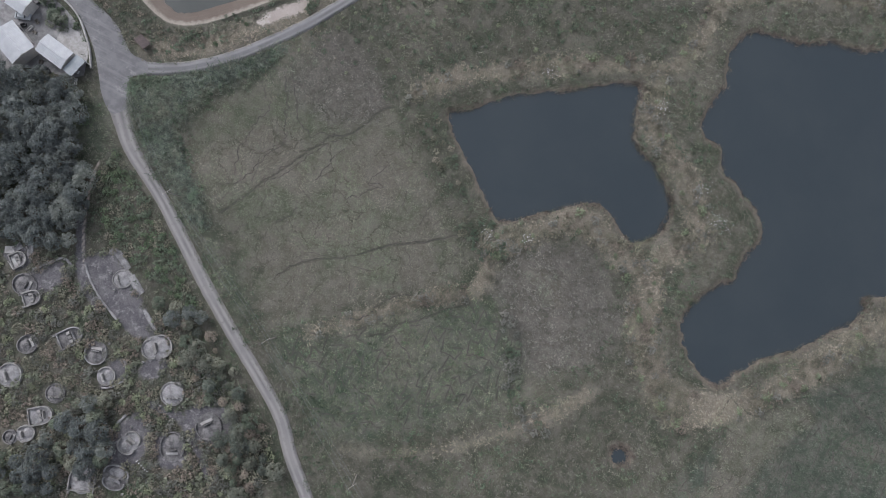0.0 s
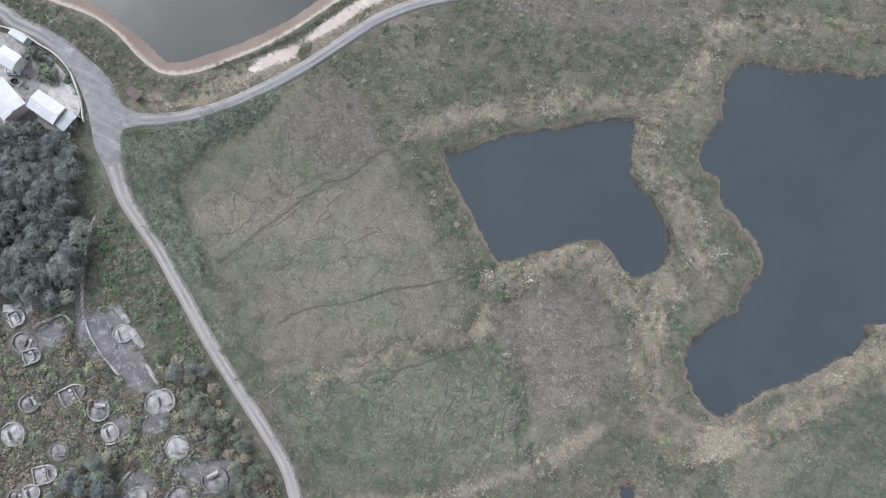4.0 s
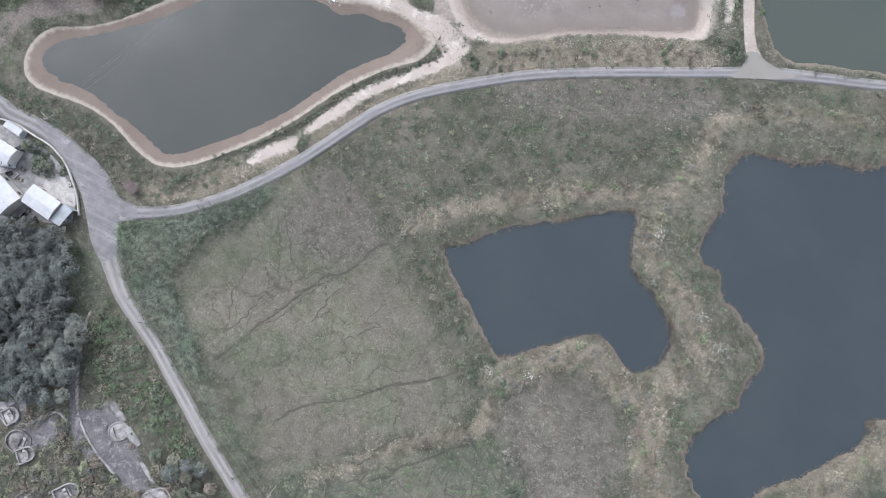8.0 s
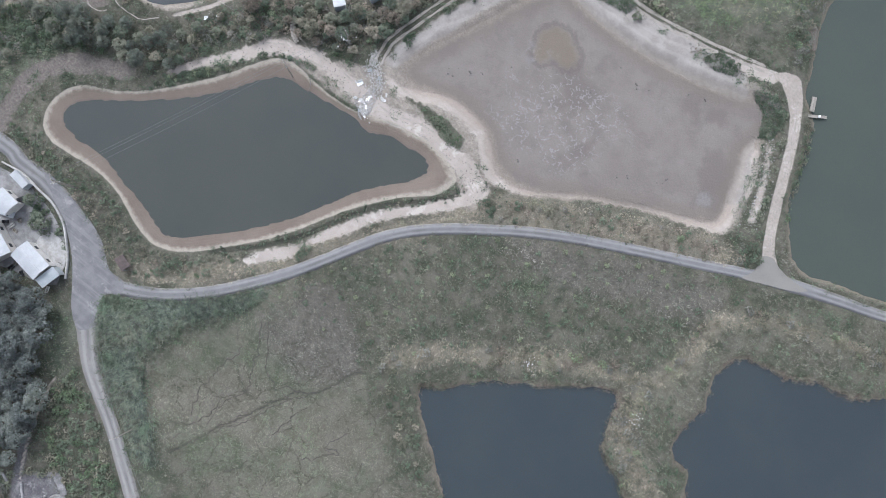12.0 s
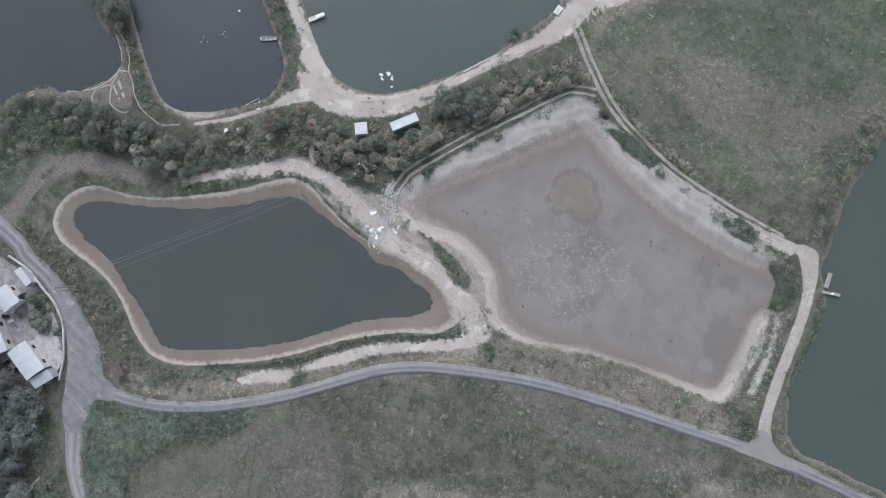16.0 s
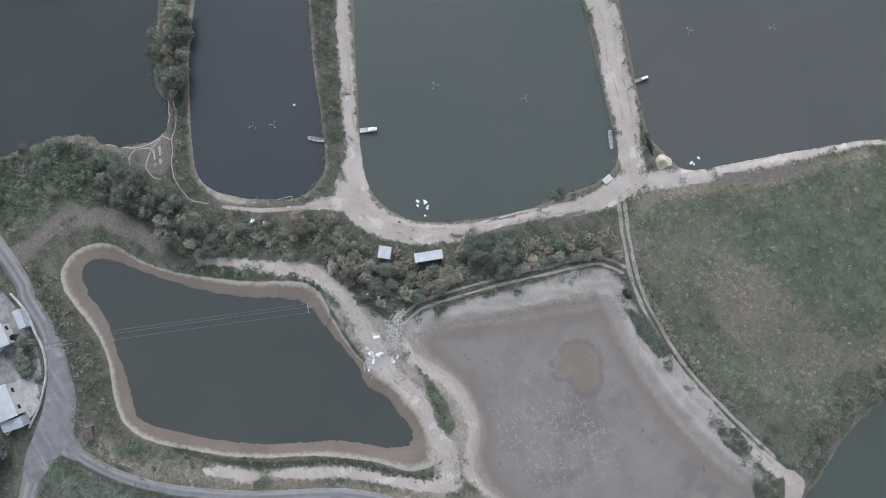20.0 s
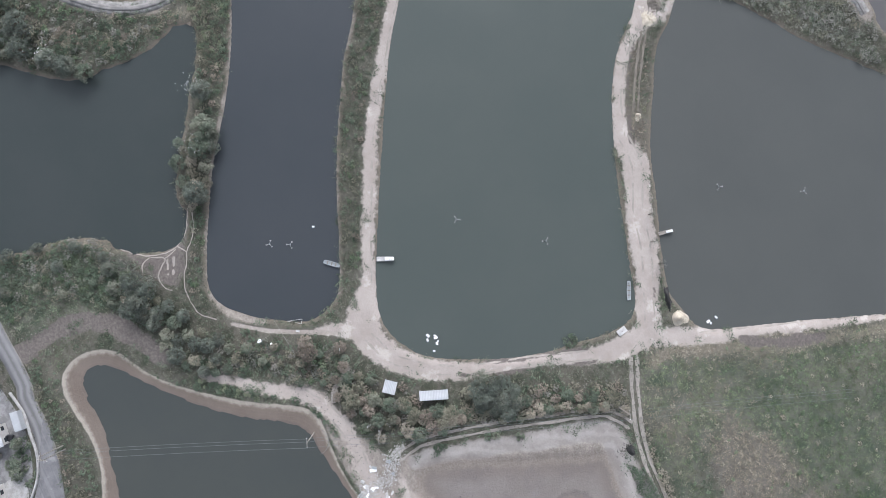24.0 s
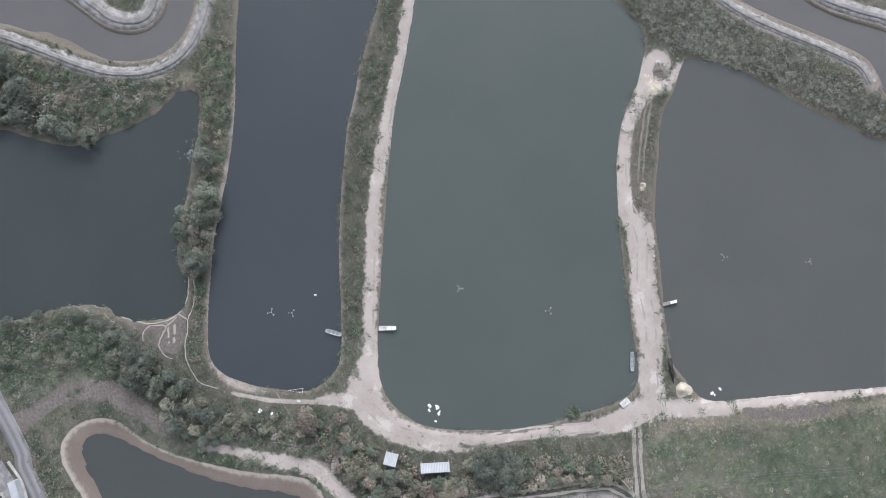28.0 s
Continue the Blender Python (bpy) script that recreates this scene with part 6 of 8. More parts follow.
# ---- grass, reeds and other growth that nobody could count ----
def darts(count, seed, outline=None):
    """Random places over the ground, or inside an outline."""
    rng = np.random.default_rng(seed)
    if outline is None:
        return rng.uniform((WEST, SOUTH), (EAST, NORTH), (count, 2))
    q = np.array(outline)[:, :2]
    p = rng.uniform(q.min(0), q.max(0), (count, 2))
    inside = np.zeros(count, bool)
    for (ax, ay), (bx, by) in zip(q, np.roll(q, -1, axis=0)):
        if abs(by - ay) > 1e-9:
            inside ^= ((ay > p[:, 1]) != (by > p[:, 1])) & (p[:, 0] < (bx - ax) * (p[:, 1] - ay) / (by - ay) + ax)
    return p[inside]


def spaced(points, gap):
    """Drops places nearer than gap to an earlier one."""
    kept, seen = [], {}
    for p in points:
        c = (int(p[0] // gap), int(p[1] // gap))
        if all((p[0] - o[0]) ** 2 + (p[1] - o[1]) ** 2 > gap * gap for i in (-1, 0, 1) for j in (-1, 0, 1) for o in seen.get((c[0] + i, c[1] + j), ())):
            kept.append(p)
            seen.setdefault(c, []).append(p)
    return np.array(kept).reshape(-1, 2)


def free(p, margin=0.3):
    """Which places lie on land, off the roads and the open earth."""
    x, y = p[:, 0], p[:, 1]
    clear = (at_field(wet_ground, x, y) < -0.25) & (at_field(roads, x, y) < -margin) & (at_field(soil, x, y) < -0.15) & (at_field(track, x, y) < -0.35)
    clear &= (at_field(graves, x, y) < 0) & (at_field(built, x, y) < -0.8)
    return clear & (at_field(paved, x, y) < -margin) & (at_field(court, x, y) < 0.3) & (at_field(shelf, x, y) < 0.4) & (at_field(bare, x, y) < 0.1) & (at_field(streak, x, y) < 0.2) & (at_field(mud, x, y) < -0.5) & (at_field(rim_outer, x, y) < -0.2)


MIDLINE = ((2.0, 9.0), (-24.0, 61.0), (-58.0, 106.0), (-130.0, 146.0))


def near_line(p):
    """How far places lie from the middle line of the ponds."""
    best = np.full(len(p), 1e9)
    for (ax, ay), (bx, by) in zip(MIDLINE, MIDLINE[1:]):
        dx, dy = bx - ax, by - ay
        k = np.clip(((p[:, 0] - ax) * dx + (p[:, 1] - ay) * dy) / (dx * dx + dy * dy), 0, 1)
        best = np.minimum(best, np.hypot(p[:, 0] - ax - k * dx, p[:, 1] - ay - k * dy))
    return best


def tufts(name, p, size, tall, blades, material, label, seed, slim=0.2, combed=1.1, spread=0.75):
    """Tufts of slender bent blades, joined; neighbours lean much the same way."""
    rng = np.random.default_rng(seed)
    n = len(p)
    centre = np.c_[p, at_ground(p[:, 0], p[:, 1]) - 0.02]
    big = size * rng.uniform(0.6, 1.5, (n, 1))
    lean = 3.2 * at_field(BROAD, p[:, 0], p[:, 1])[:, None] + rng.normal(0, 0.9, (n, 1))
    way = lean + rng.normal(0, combed, (n, blades))
    reach = big * rng.uniform(0.5, 1.15, (n, blades))
    rise = tall * big * rng.uniform(0.5, 1.1, (n, blades))
    c, s = np.cos(way), np.sin(way)
    base = np.repeat(centre[:, None], blades, 1) + np.stack([c * reach * 0.05, s * reach * 0.05, rise * 0.35], -1) + np.stack([*(spread * size * rng.normal(0, 1, (2, n, blades))), 0 * c], -1)
    wide = reach * slim
    across = np.stack([-s * wide, c * wide, 0 * c], -1)
    tip = base + np.stack([c * reach, s * reach, rise * 0.65], -1)
    i = np.clip((base[..., 0] - WEST) / CELL, 0, CUT.shape[1] - 1).astype(int)
    j = np.clip((base[..., 1] - SOUTH) / CELL, 0, CUT.shape[0] - 1).astype(int)
    verts = np.stack([base - across, tip, base + across], 2)[~CUT[j, i]].reshape(-1, 3)
    faces = np.arange(len(verts)).reshape(-1, 3)
    return tagged(new(name, sheet(name, verts, faces, material)), label, "grass", kind="stuff")


GRASS_LEAF = leaf_paint("meadow_blade", (0.04629, 0.05816, 0.03701), (0.178, 0.1824, 0.1351), (0.1647, 0.1498, 0.1249))
LUSH_LEAF = leaf_paint("lush_blade", (0.055, 0.078, 0.046), (0.185, 0.208, 0.136), (0.178, 0.163, 0.13), 0.2)
STRAW_LEAF = leaf_paint("straw_blade", (0.158, 0.142, 0.106), (0.325, 0.287, 0.228), (0.2, 0.188, 0.143), 0.35, clump=0.3)
FIELD_LEAF = leaf_paint("field_blade", (0.066, 0.09, 0.048), (0.19, 0.216, 0.13), (0.195, 0.178, 0.132), 0.2)
NORTH_LEAF = leaf_paint("north_blade", (0.045, 0.07, 0.037), (0.128, 0.162, 0.09), (0.14, 0.142, 0.094), 0.15)
SEDGE_LEAF = leaf_paint("sedge_blade", (0.0414, 0.05704, 0.0414), (0.1196, 0.138, 0.1058), (0.1104, 0.1058, 0.08464), 0.15)
FRINGE_LEAF = leaf_paint("fringe_blade", (0.07, 0.06, 0.05), (0.17, 0.145, 0.12), (0.13, 0.108, 0.09))
REED_LEAF = leaf_paint("reed_blade", (0.0864, 0.08256, 0.07104), (0.24, 0.2227, 0.1997), (0.1344, 0.1325, 0.1104))
MARSH_LEAF = leaf_paint("marsh_blade", (0.08, 0.08176, 0.0609), (0.21, 0.197, 0.1596), (0.122, 0.133, 0.0945), 0.4, clump=0.3)
WEED_LEAF = leaf_paint("weed_blade", (0.045, 0.066, 0.045), (0.125, 0.152, 0.104), (0.13, 0.132, 0.098))
TAN_LEAF = leaf_paint("tan_blade", (0.1, 0.088, 0.066), (0.285, 0.243, 0.198), (0.175, 0.158, 0.118), 0.3)
PLUME_LEAF = leaf_paint("plume_blade", (0.1, 0.106, 0.085), (0.2, 0.203, 0.168), (0.18, 0.172, 0.135), 0.2)
CANE_LEAF = leaf_paint("cane_blade", (0.058, 0.075, 0.063), (0.16, 0.178, 0.14), (0.16, 0.158, 0.118), 0.2)
p = darts(560000, 11)
p = p[near_line(p) < 143]
p = p[free(p, -0.12)]
rng = np.random.default_rng(5)
f_straw, f_lush, f_plum, f_marsh, f_sedge = (at_field(v, p[:, 0], p[:, 1]) + rng.normal(0, 0.8, len(p)) for v in (straw, lush, plum, marsh, sedge))
drift = at_field(lattice(8, 9.0) * 3 + lattice(9, 4.0) * 2, p[:, 0], p[:, 1])
f_straw, f_lush, f_plum, f_marsh = f_straw + 0.4 * drift, f_lush + drift, f_plum + drift, f_marsh + drift
f_creek, f_edge = at_field(creek, p[:, 0], p[:, 1]), at_field(shore, p[:, 0], p[:, 1])
p_straw = (f_straw > 0) & (at_field(area(scrub_d_south), p[:, 0], p[:, 1]) < 0)
p_tan = ~p_straw & (at_field(tan, p[:, 0], p[:, 1]) + 0.8 * drift > rng.normal(0, 3.0, len(p)))
p_sedge = ~p_straw & (f_sedge > 0)
p_tan &= ~p_sedge
p_lush = ~p_straw & ~p_tan & ~p_sedge & (f_lush > 0)
p_plum = ~p_straw & ~p_tan & ~p_lush & ~p_sedge & (f_plum > 0)
p_marsh = ~p_straw & ~p_tan & ~p_lush & ~p_plum & ~p_sedge & (f_marsh > 0) & (f_creek < -0.15)
p_rest = ~(p_straw | p_tan | p_lush | p_plum | p_marsh | p_sedge) & (f_creek < -0.1)
thin = rng.uniform(0, 1, len(p))
tufts("straw_grass", p[p_straw], 0.42, 0.7, 6, STRAW_LEAF, "dry straw-coloured grass on the pond banks", 21, 0.13, 1.1, 0.45)
tufts("brown_grass", p[p_tan], 0.4, 0.6, 5, TAN_LEAF, "tan dying grass and brush in patches", 35, 0.17)
p_field = p_lush & (at_field(area(zone_lush_field), p[:, 0], p[:, 1]) > -1.0)
mesh_lines = np.abs(at_field(lattice(61, 5.5) + 0.35 * lattice(62, 2.2), p[:, 0], p[:, 1])) < 0.06 + 0.08 * (at_field(lattice(63, 26.0), p[:, 0], p[:, 1]) > 0.1)
northern = p[:, 1] + 0.3 * p[:, 0] + 8 * drift > rng.normal(200.0, 12.0, len(p))
mesh_lines &= ~northern
tufts("northern_grass", p[p_field & ~mesh_lines & northern], 0.38, 0.6, 5, NORTH_LEAF, "dense deep green grass of the open field", 39, 0.17)
tufts("field_grass", p[p_field & ~mesh_lines & ~northern], 0.38, 0.6, 5, FIELD_LEAF, "dense olive-green grass of the open field", 37, 0.17)
tufts("dry_field_grass", p[p_field & mesh_lines], 0.34, 0.5, 5, TAN_LEAF, "thin tan lines of dry grass across the field", 38, 0.17)
p_lush &= ~p_field
tufts("lush_grass", p[p_lush & (thin < 0.95)], 0.36, 0.6, 5, LUSH_LEAF, "dense green grass and sedge", 22, 0.17)
tufts("sedge", p[p_sedge], 0.4, 0.5, 5, SEDGE_LEAF, "dark green sedge cut by fine cracks", 36, 0.17)
tufts("reeds", p[p_plum], 0.38, 0.8, 5, REED_LEAF, "brown feathery reeds", 23, 0.14)
tufts("marsh_grass", p[p_marsh], 0.36, 0.35, 5, MARSH_LEAF, "short olive-brown marsh grass", 24, 0.18)
tufts("meadow_grass", p[p_rest & (thin < 0.76)], 0.36, 0.8, 5, GRASS_LEAF, "rough mixed grass and weeds", 25, 0.17)
clumped = at_field(0.7 * lattice(15, 7.0) + 1.0 * lattice(16, 2.4), p[:, 0], p[:, 1])
pick = (p_rest | p_lush) & (clumped > 0.15) & (thin > 0.8)
tufts("tall_weeds", p[pick], 0.5, 1.1, 7, WEED_LEAF, "tall coarse weeds in dark clumps", 27, 0.2, 1.8, 0.55)
pick = (p_rest | p_lush) & (clumped < -0.25) & (thin > 0.82)
tufts("tall_grass", p[pick], 0.36, 1.0, 7, REED_LEAF, "tall pale grass in loose clumps", 28, 0.12, 1.4, 0.5)
canes = np.concatenate([darts(9000, 29 + k, c) for k, c in enumerate((cane_a, cane_b))])
canes = canes[free(canes)]
tufts("cane_grass", canes, 1.1, 0.8, 5, CANE_LEAF, "tall green cane grass with long arched blades", 31, 0.07, 0.7)
plumes = darts(1100, 32, shrub_top)
plumes = plumes[free(plumes)]
tufts("plume_grass", plumes, 1.3, 0.7, 22, PLUME_LEAF, "large pale tussocks of plume grass", 38, 0.05, 3.0)
weeds = darts(300000, 33)
u = [at_field(v, weeds[:, 0], weeds[:, 1]) for v in (most(soil, bare, streak), roads, mud, wet_ground, rim_outer, track, lattice(35, 4.0) + 0.8 * lattice(36, 1.8) + 0.4 * lattice(37, 14.0))]
keep = (u[0] > -0.3) & (u[1] < -0.3) & (u[2] < -3.5) & (u[3] < -0.3) & (u[4] < -0.3) & (u[5] < -0.5) & (u[6] > 0.32 + 0.22 * np.clip(u[0], 0, 4))
tufts("bank_weeds", weeds[keep], 0.5, 0.45, 6, WEED_LEAF, "low dark weeds creeping over bare earth", 34, 0.17, 1.8)
rng = np.random.default_rng(6)
q = np.concatenate([rounded(v, True, 3) for v in (shore_a, shore_b)] + [rounded(pool, True, 3)])
q = np.repeat(q, 22, axis=0) + rng.normal(0, 0.75, (len(q) * 22, 2))
q = q[(at_field(wet_ground, q[:, 0], q[:, 1]) < 0.45) & (at_field(wet_ground, q[:, 0], q[:, 1]) > -1.6)]
tufts("fringe_reeds", q, 0.32, 1.0, 3, FRINGE_LEAF, "brown reeds fringing the pond edge", 26)


# ---- trees, bushes and palms ----
def leaf_ball(name, rng, radius, tall, lift, lumps, leaves, leaf, material):
    """A crown of small leaf clumps set round many lumps, with gaps between them."""
    lumps = int(lumps * 1.7)
    way, far = rng.uniform(0, 2 * np.pi, lumps), np.sqrt(rng.uniform(0, 1, lumps)) * radius * 0.85
    core = np.stack([np.cos(way) * far, np.sin(way) * far, lift + tall * (1 - (far / radius) ** 2) * rng.uniform(0.5, 0.8, lumps)], 1)
    size = radius * rng.uniform(0.1, 0.27, lumps)
    pick = rng.integers(0, lumps, leaves)
    d = rng.normal(0, 1, (leaves, 3))
    d[:, 2] = np.abs(d[:, 2]) * 0.9 - 0.15
    d /= np.linalg.norm(d, axis=1)[:, None]
    centre = core[pick] + d * (size[pick] * rng.uniform(0.75, 1.08, leaves))[:, None]
    normal = 0.5 * d + (0, 0, 0.7) + rng.normal(0, 0.38, (leaves, 3))
    normal /= np.linalg.norm(normal, axis=1)[:, None]
    a = np.cross(normal, rng.normal(0, 1, (leaves, 3)))
    a /= np.linalg.norm(a, axis=1)[:, None]
    b = np.cross(normal, a)
    s = (leaf * rng.uniform(0.6, 1.4, leaves))[:, None]
    verts = np.stack([centre - a * s, centre - b * s * 0.6, centre + a * s, centre + b * s * 0.6], 1).reshape(-1, 3)
    return sheet(name, verts, np.arange(len(verts)).reshape(-1, 4), material), core


def make_tree(seed, radius, tall, lumps, leaves, leaf, material, label, twiggy=False):
    rng = np.random.default_rng(seed)
    lift = tall * 0.35
    tree = thing("tree", label, "tree")
    bm = bmesh.new()
    rod(bm, (0, 0, -0.3), (0.1, 0.05, lift), radius * 0.085, radius * 0.06)
    rod(bm, (0.1, 0.05, lift), (0.2, -0.1, tall * 0.75), radius * 0.06, radius * 0.025)
    part("trunk", bm, BARK, tree)
    me, core = leaf_ball("crown", rng, radius, tall - lift, lift, lumps, leaves, leaf, material)
    for c in core[:5]:
        part("limb", rod(bmesh.new(), (0.1, 0.05, lift * 0.9), tuple(c), radius * 0.035, radius * 0.012, 5), BARK, tree)
    hang("crown", me, tree)
    return tree


def make_bush(seed, radius, tall, lumps, leaves, leaf, material, label, name="bush"):
    rng = np.random.default_rng(seed)
    bush = thing(name, label, "bush")
    me, core = leaf_ball("foliage", rng, radius, tall, 0.05, lumps, leaves, leaf, material)
    bm = bmesh.new()
    for c in core[:4]:
        rod(bm, (0, 0, -0.2), tuple(c), 0.05, 0.02, 4)
    part("stem", bm, BARK, bush)
    hang("foliage", me, bush)
    return bush


def plant(kinds, places, rng, low=0.75, high=1.3):
    """Sets copies of some plants at places, each turned and sized on its own."""
    for x, y in places:
        s = rng.uniform(low, high)
        m = pose(x, y, at_ground(x, y) - 0.05, 0, 0, rng.uniform(0, 360)) @ Matrix.Diagonal((s, s, s * rng.uniform(0.85, 1.1), 1))
        copy_thing(kinds[rng.integers(0, len(kinds))], m)


def retire(kinds, places):
    """Sets the patterns themselves at the first places."""
    for k, (x, y) in zip(kinds, places):
        k.matrix_basis = pose(x, y, at_ground(x, y) - 0.05, 0, 0, 40 * len(k.name))


# the first crown's tones carry painted haze: paler and bluer than the leaves
HAZED_CROWN = crown_paint("dark_crown", (0.1318, 0.1482, 0.1455), (0.1929, 0.2094, 0.1962), (0.1983, 0.2118, 0.1832))
POND_CROWN = crown_paint("pond_crown", (0.1293, 0.1486, 0.1265), (0.1746, 0.1926, 0.1587), (0.1851, 0.1883, 0.1481))
MID_CROWN = crown_paint("mid_crown", (0.1295, 0.1621, 0.1221), (0.2058, 0.2336, 0.1747), (0.2497, 0.2421, 0.1897))
BROWN_CROWN = crown_paint("brown_crown", (0.1936, 0.1667, 0.1385), (0.3214, 0.2778, 0.2307), (0.2834, 0.2486, 0.1982))
FRESH_CROWN = crown_paint("fresh_crown", (0.0924, 0.1353, 0.08184), (0.2178, 0.2695, 0.1694), (0.2508, 0.2596, 0.1771))
OLIVE_CROWN = crown_paint("olive_crown", (0.1781, 0.181, 0.1342), (0.3067, 0.293, 0.2234), (0.3226, 0.285, 0.2337))
GREY_CROWN = crown_paint("grey_crown", (0.1624, 0.169, 0.1478), (0.2893, 0.2893, 0.2508), (0.2464, 0.2321, 0.2068))
BUSH_LEAF = crown_paint("bush_leaf", (0.1005, 0.1378, 0.09789), (0.179, 0.215, 0.152), (0.204, 0.207, 0.156))
dark_trees = [make_tree(31 + k, r, h, n, 1500, 0.2, HAZED_CROWN, "dark evergreen tree with a dense lumpy crown") for k, (r, h, n) in enumerate(((3.2, 6.5, 40), (2.6, 5.5, 30), (3.6, 7.0, 48)))]
pond_trees = [make_tree(91 + k, r, h, n, 1300, 0.19, POND_CROWN, "dark green tree with a dense lumpy crown") for k, (r, h, n) in enumerate(((3.0, 6.0, 38), (2.4, 5.2, 30), (3.4, 6.4, 46)))]
mid_trees = [make_tree(41 + k, r, h, n, 1250, 0.17, MID_CROWN, "green broadleaf tree with a loose crown") for k, (r, h, n) in enumerate(((2.6, 5.0, 32), (2.2, 4.5, 26)))]
olive_trees = [make_tree(46 + k, r, h, n, 1050, 0.15, OLIVE_CROWN, "olive-yellow tree with a thin crown") for k, (r, h, n) in enumerate(((2.3, 4.6, 28), (1.9, 3.8, 22)))]
green_bushes = [make_bush(51 + k, r, r * 0.7, n, 300, 0.16, BUSH_LEAF, "green bush with small dense leaves") for k, (r, n) in enumerate(((1.3, 14), (1.7, 20), (1.0, 9)))]
olive_bushes = [make_bush(56 + k, r, r * 0.7, n, 280, 0.15, OLIVE_CROWN, "olive-yellow bush with dry outer leaves") for k, (r, n) in enumerate(((1.2, 13), (1.6, 18)))]
grey_bushes = [make_bush(61 + k, r, r * 0.75, n, 280, 0.14, GREY_CROWN, "grey feathery shrub with thin twigs") for k, (r, n) in enumerate(((1.2, 13), (1.7, 19)))]
brown_bushes = [make_bush(66, 1.3, 0.9, 15, 280, 0.15, BROWN_CROWN, "brown half-dry shrub with thin twigs")]
fresh_bushes = [make_bush(67, 1.3, 0.8, 15, 290, 0.16, FRESH_CROWN, "fresh green low bush with loose leaves")]
brown_trees = [make_tree(48 + k, r, h, 26, 800, 0.18, BROWN_CROWN, "tan half-dry tree with a thin crown") for k, (r, h) in enumerate(((2.2, 4.4), (1.8, 3.6)))]
rng = np.random.default_rng(77)


def wood(kinds, outline, gap, seed, low=0.75, high=1.3, patterns=()):
    places = spaced(darts(3000, seed, outline), gap)
    if len(places):
        places = places[(at_field(roads, places[:, 0], places[:, 1]) < -1.5) & (at_field(graves, places[:, 0], places[:, 1]) < -0.8) & (at_field(built, places[:, 0], places[:, 1]) < -2.2) & (at_field(wet_ground, places[:, 0], places[:, 1]) < 0.5)]
    retire(patterns, places)
    plant(kinds, places[len(patterns):], rng, low, high)


wood(dark_trees, wood_dark, 2.8, 101, 0.7, 1.1, patterns=dark_trees)
wood(dark_trees + mid_trees, wood_south, 3.2, 102, 0.6, 1.0, mid_trees)
wood(pond_trees + mid_trees + brown_trees, wood_knoll, 3.0, 103, 0.4, 0.85)
wood(pond_trees + mid_trees + brown_trees, wood_lane, 3.0, 104, 0.45, 0.9)
wood(mid_trees + dark_trees, wood_slope, 3.0, 105, 0.5, 0.9)
wood(pond_trees + mid_trees + olive_trees, wood_pond, 2.9, 106, 0.5, 1.0, pond_trees)
wood(mid_trees + olive_trees + brown_trees, wood_bend, 2.8, 107, 0.6, 1.0, olive_trees)
wood(mid_trees + brown_trees + olive_trees, wood_sheds, 2.7, 108, 0.6, 1.0, brown_trees)
wood(pond_trees, wood_black, 3.0, 109, 0.6, 0.95)
wood(mid_trees + olive_trees + brown_trees, wood_bank, 2.8, 110, 0.5, 0.9)
wood(mid_trees + olive_trees + pond_trees[:1], wood_i, 2.8, 111, 0.6, 0.95)
wood(pond_trees + mid_trees, wood_top, 3.2, 112, 0.6, 1.0)
wood(mid_trees + pond_trees, wood_shore, 6.5, 113, 0.45, 0.7)
wood(mid_trees + olive_trees + olive_trees, shrub_wide, 4.2, 114, 0.4, 0.8)


def thicket(kinds, outline, gap, seed, low=0.6, high=1.2, patterns=()):
    places = spaced(darts(4000, seed, outline), gap)
    if len(places):
        places = places[free(places, 0.8)]
    retire(patterns, places)
    plant(kinds, places[len(patterns):], rng, low, high)


def undergrowth(kinds, outline, gap, seed, low, high, label, margin=True, fill=0.36):
    """A thicket too dense to count: bushes joined into one mesh for each leaf colour."""
    if isinstance(outline, np.ndarray):
        places = darts(90000, seed)
        places = spaced(places[at_field(outline, places[:, 0], places[:, 1]) > 0], gap)
    else:
        places = spaced(darts(6000, seed, outline), gap)
    places = places[free(places, 0.8)] if margin else places[at_field(track, places[:, 0], places[:, 1]) < -0.5]
    rng = np.random.default_rng(seed)
    pick = rng.integers(0, len(kinds), len(places))
    by_paint = {}
    for (x, y), k in zip(places, pick):
        me = next(c for c in kinds[k].children if c.name.startswith("foliage")).data
        co = np.empty(len(me.vertices) * 3, np.float32)
        me.vertices.foreach_get("co", co)
        a, s = rng.uniform(0, 6.28), rng.uniform(low, high)
        co = co.reshape(-1, 4, 3)[rng.uniform(0, 1, len(co) // 12) < fill]
        heart = co.mean(1, keepdims=True)
        co = (heart + (co - heart) * 1.3).reshape(-1, 3) * s
        turned = np.stack([co[:, 0] * np.cos(a) - co[:, 1] * np.sin(a) + x, co[:, 0] * np.sin(a) + co[:, 1] * np.cos(a) + y, co[:, 2] + at_ground(x, y)], 1)
        by_paint.setdefault(me.materials[0].name, []).append(turned)
    for paint, heaps in by_paint.items():
        verts = np.concatenate(heaps)
        tagged(new("undergrowth", sheet("undergrowth", verts, np.arange(len(verts)).reshape(-1, 4), bpy.data.materials[paint])), label, "undergrowth", kind="stuff")


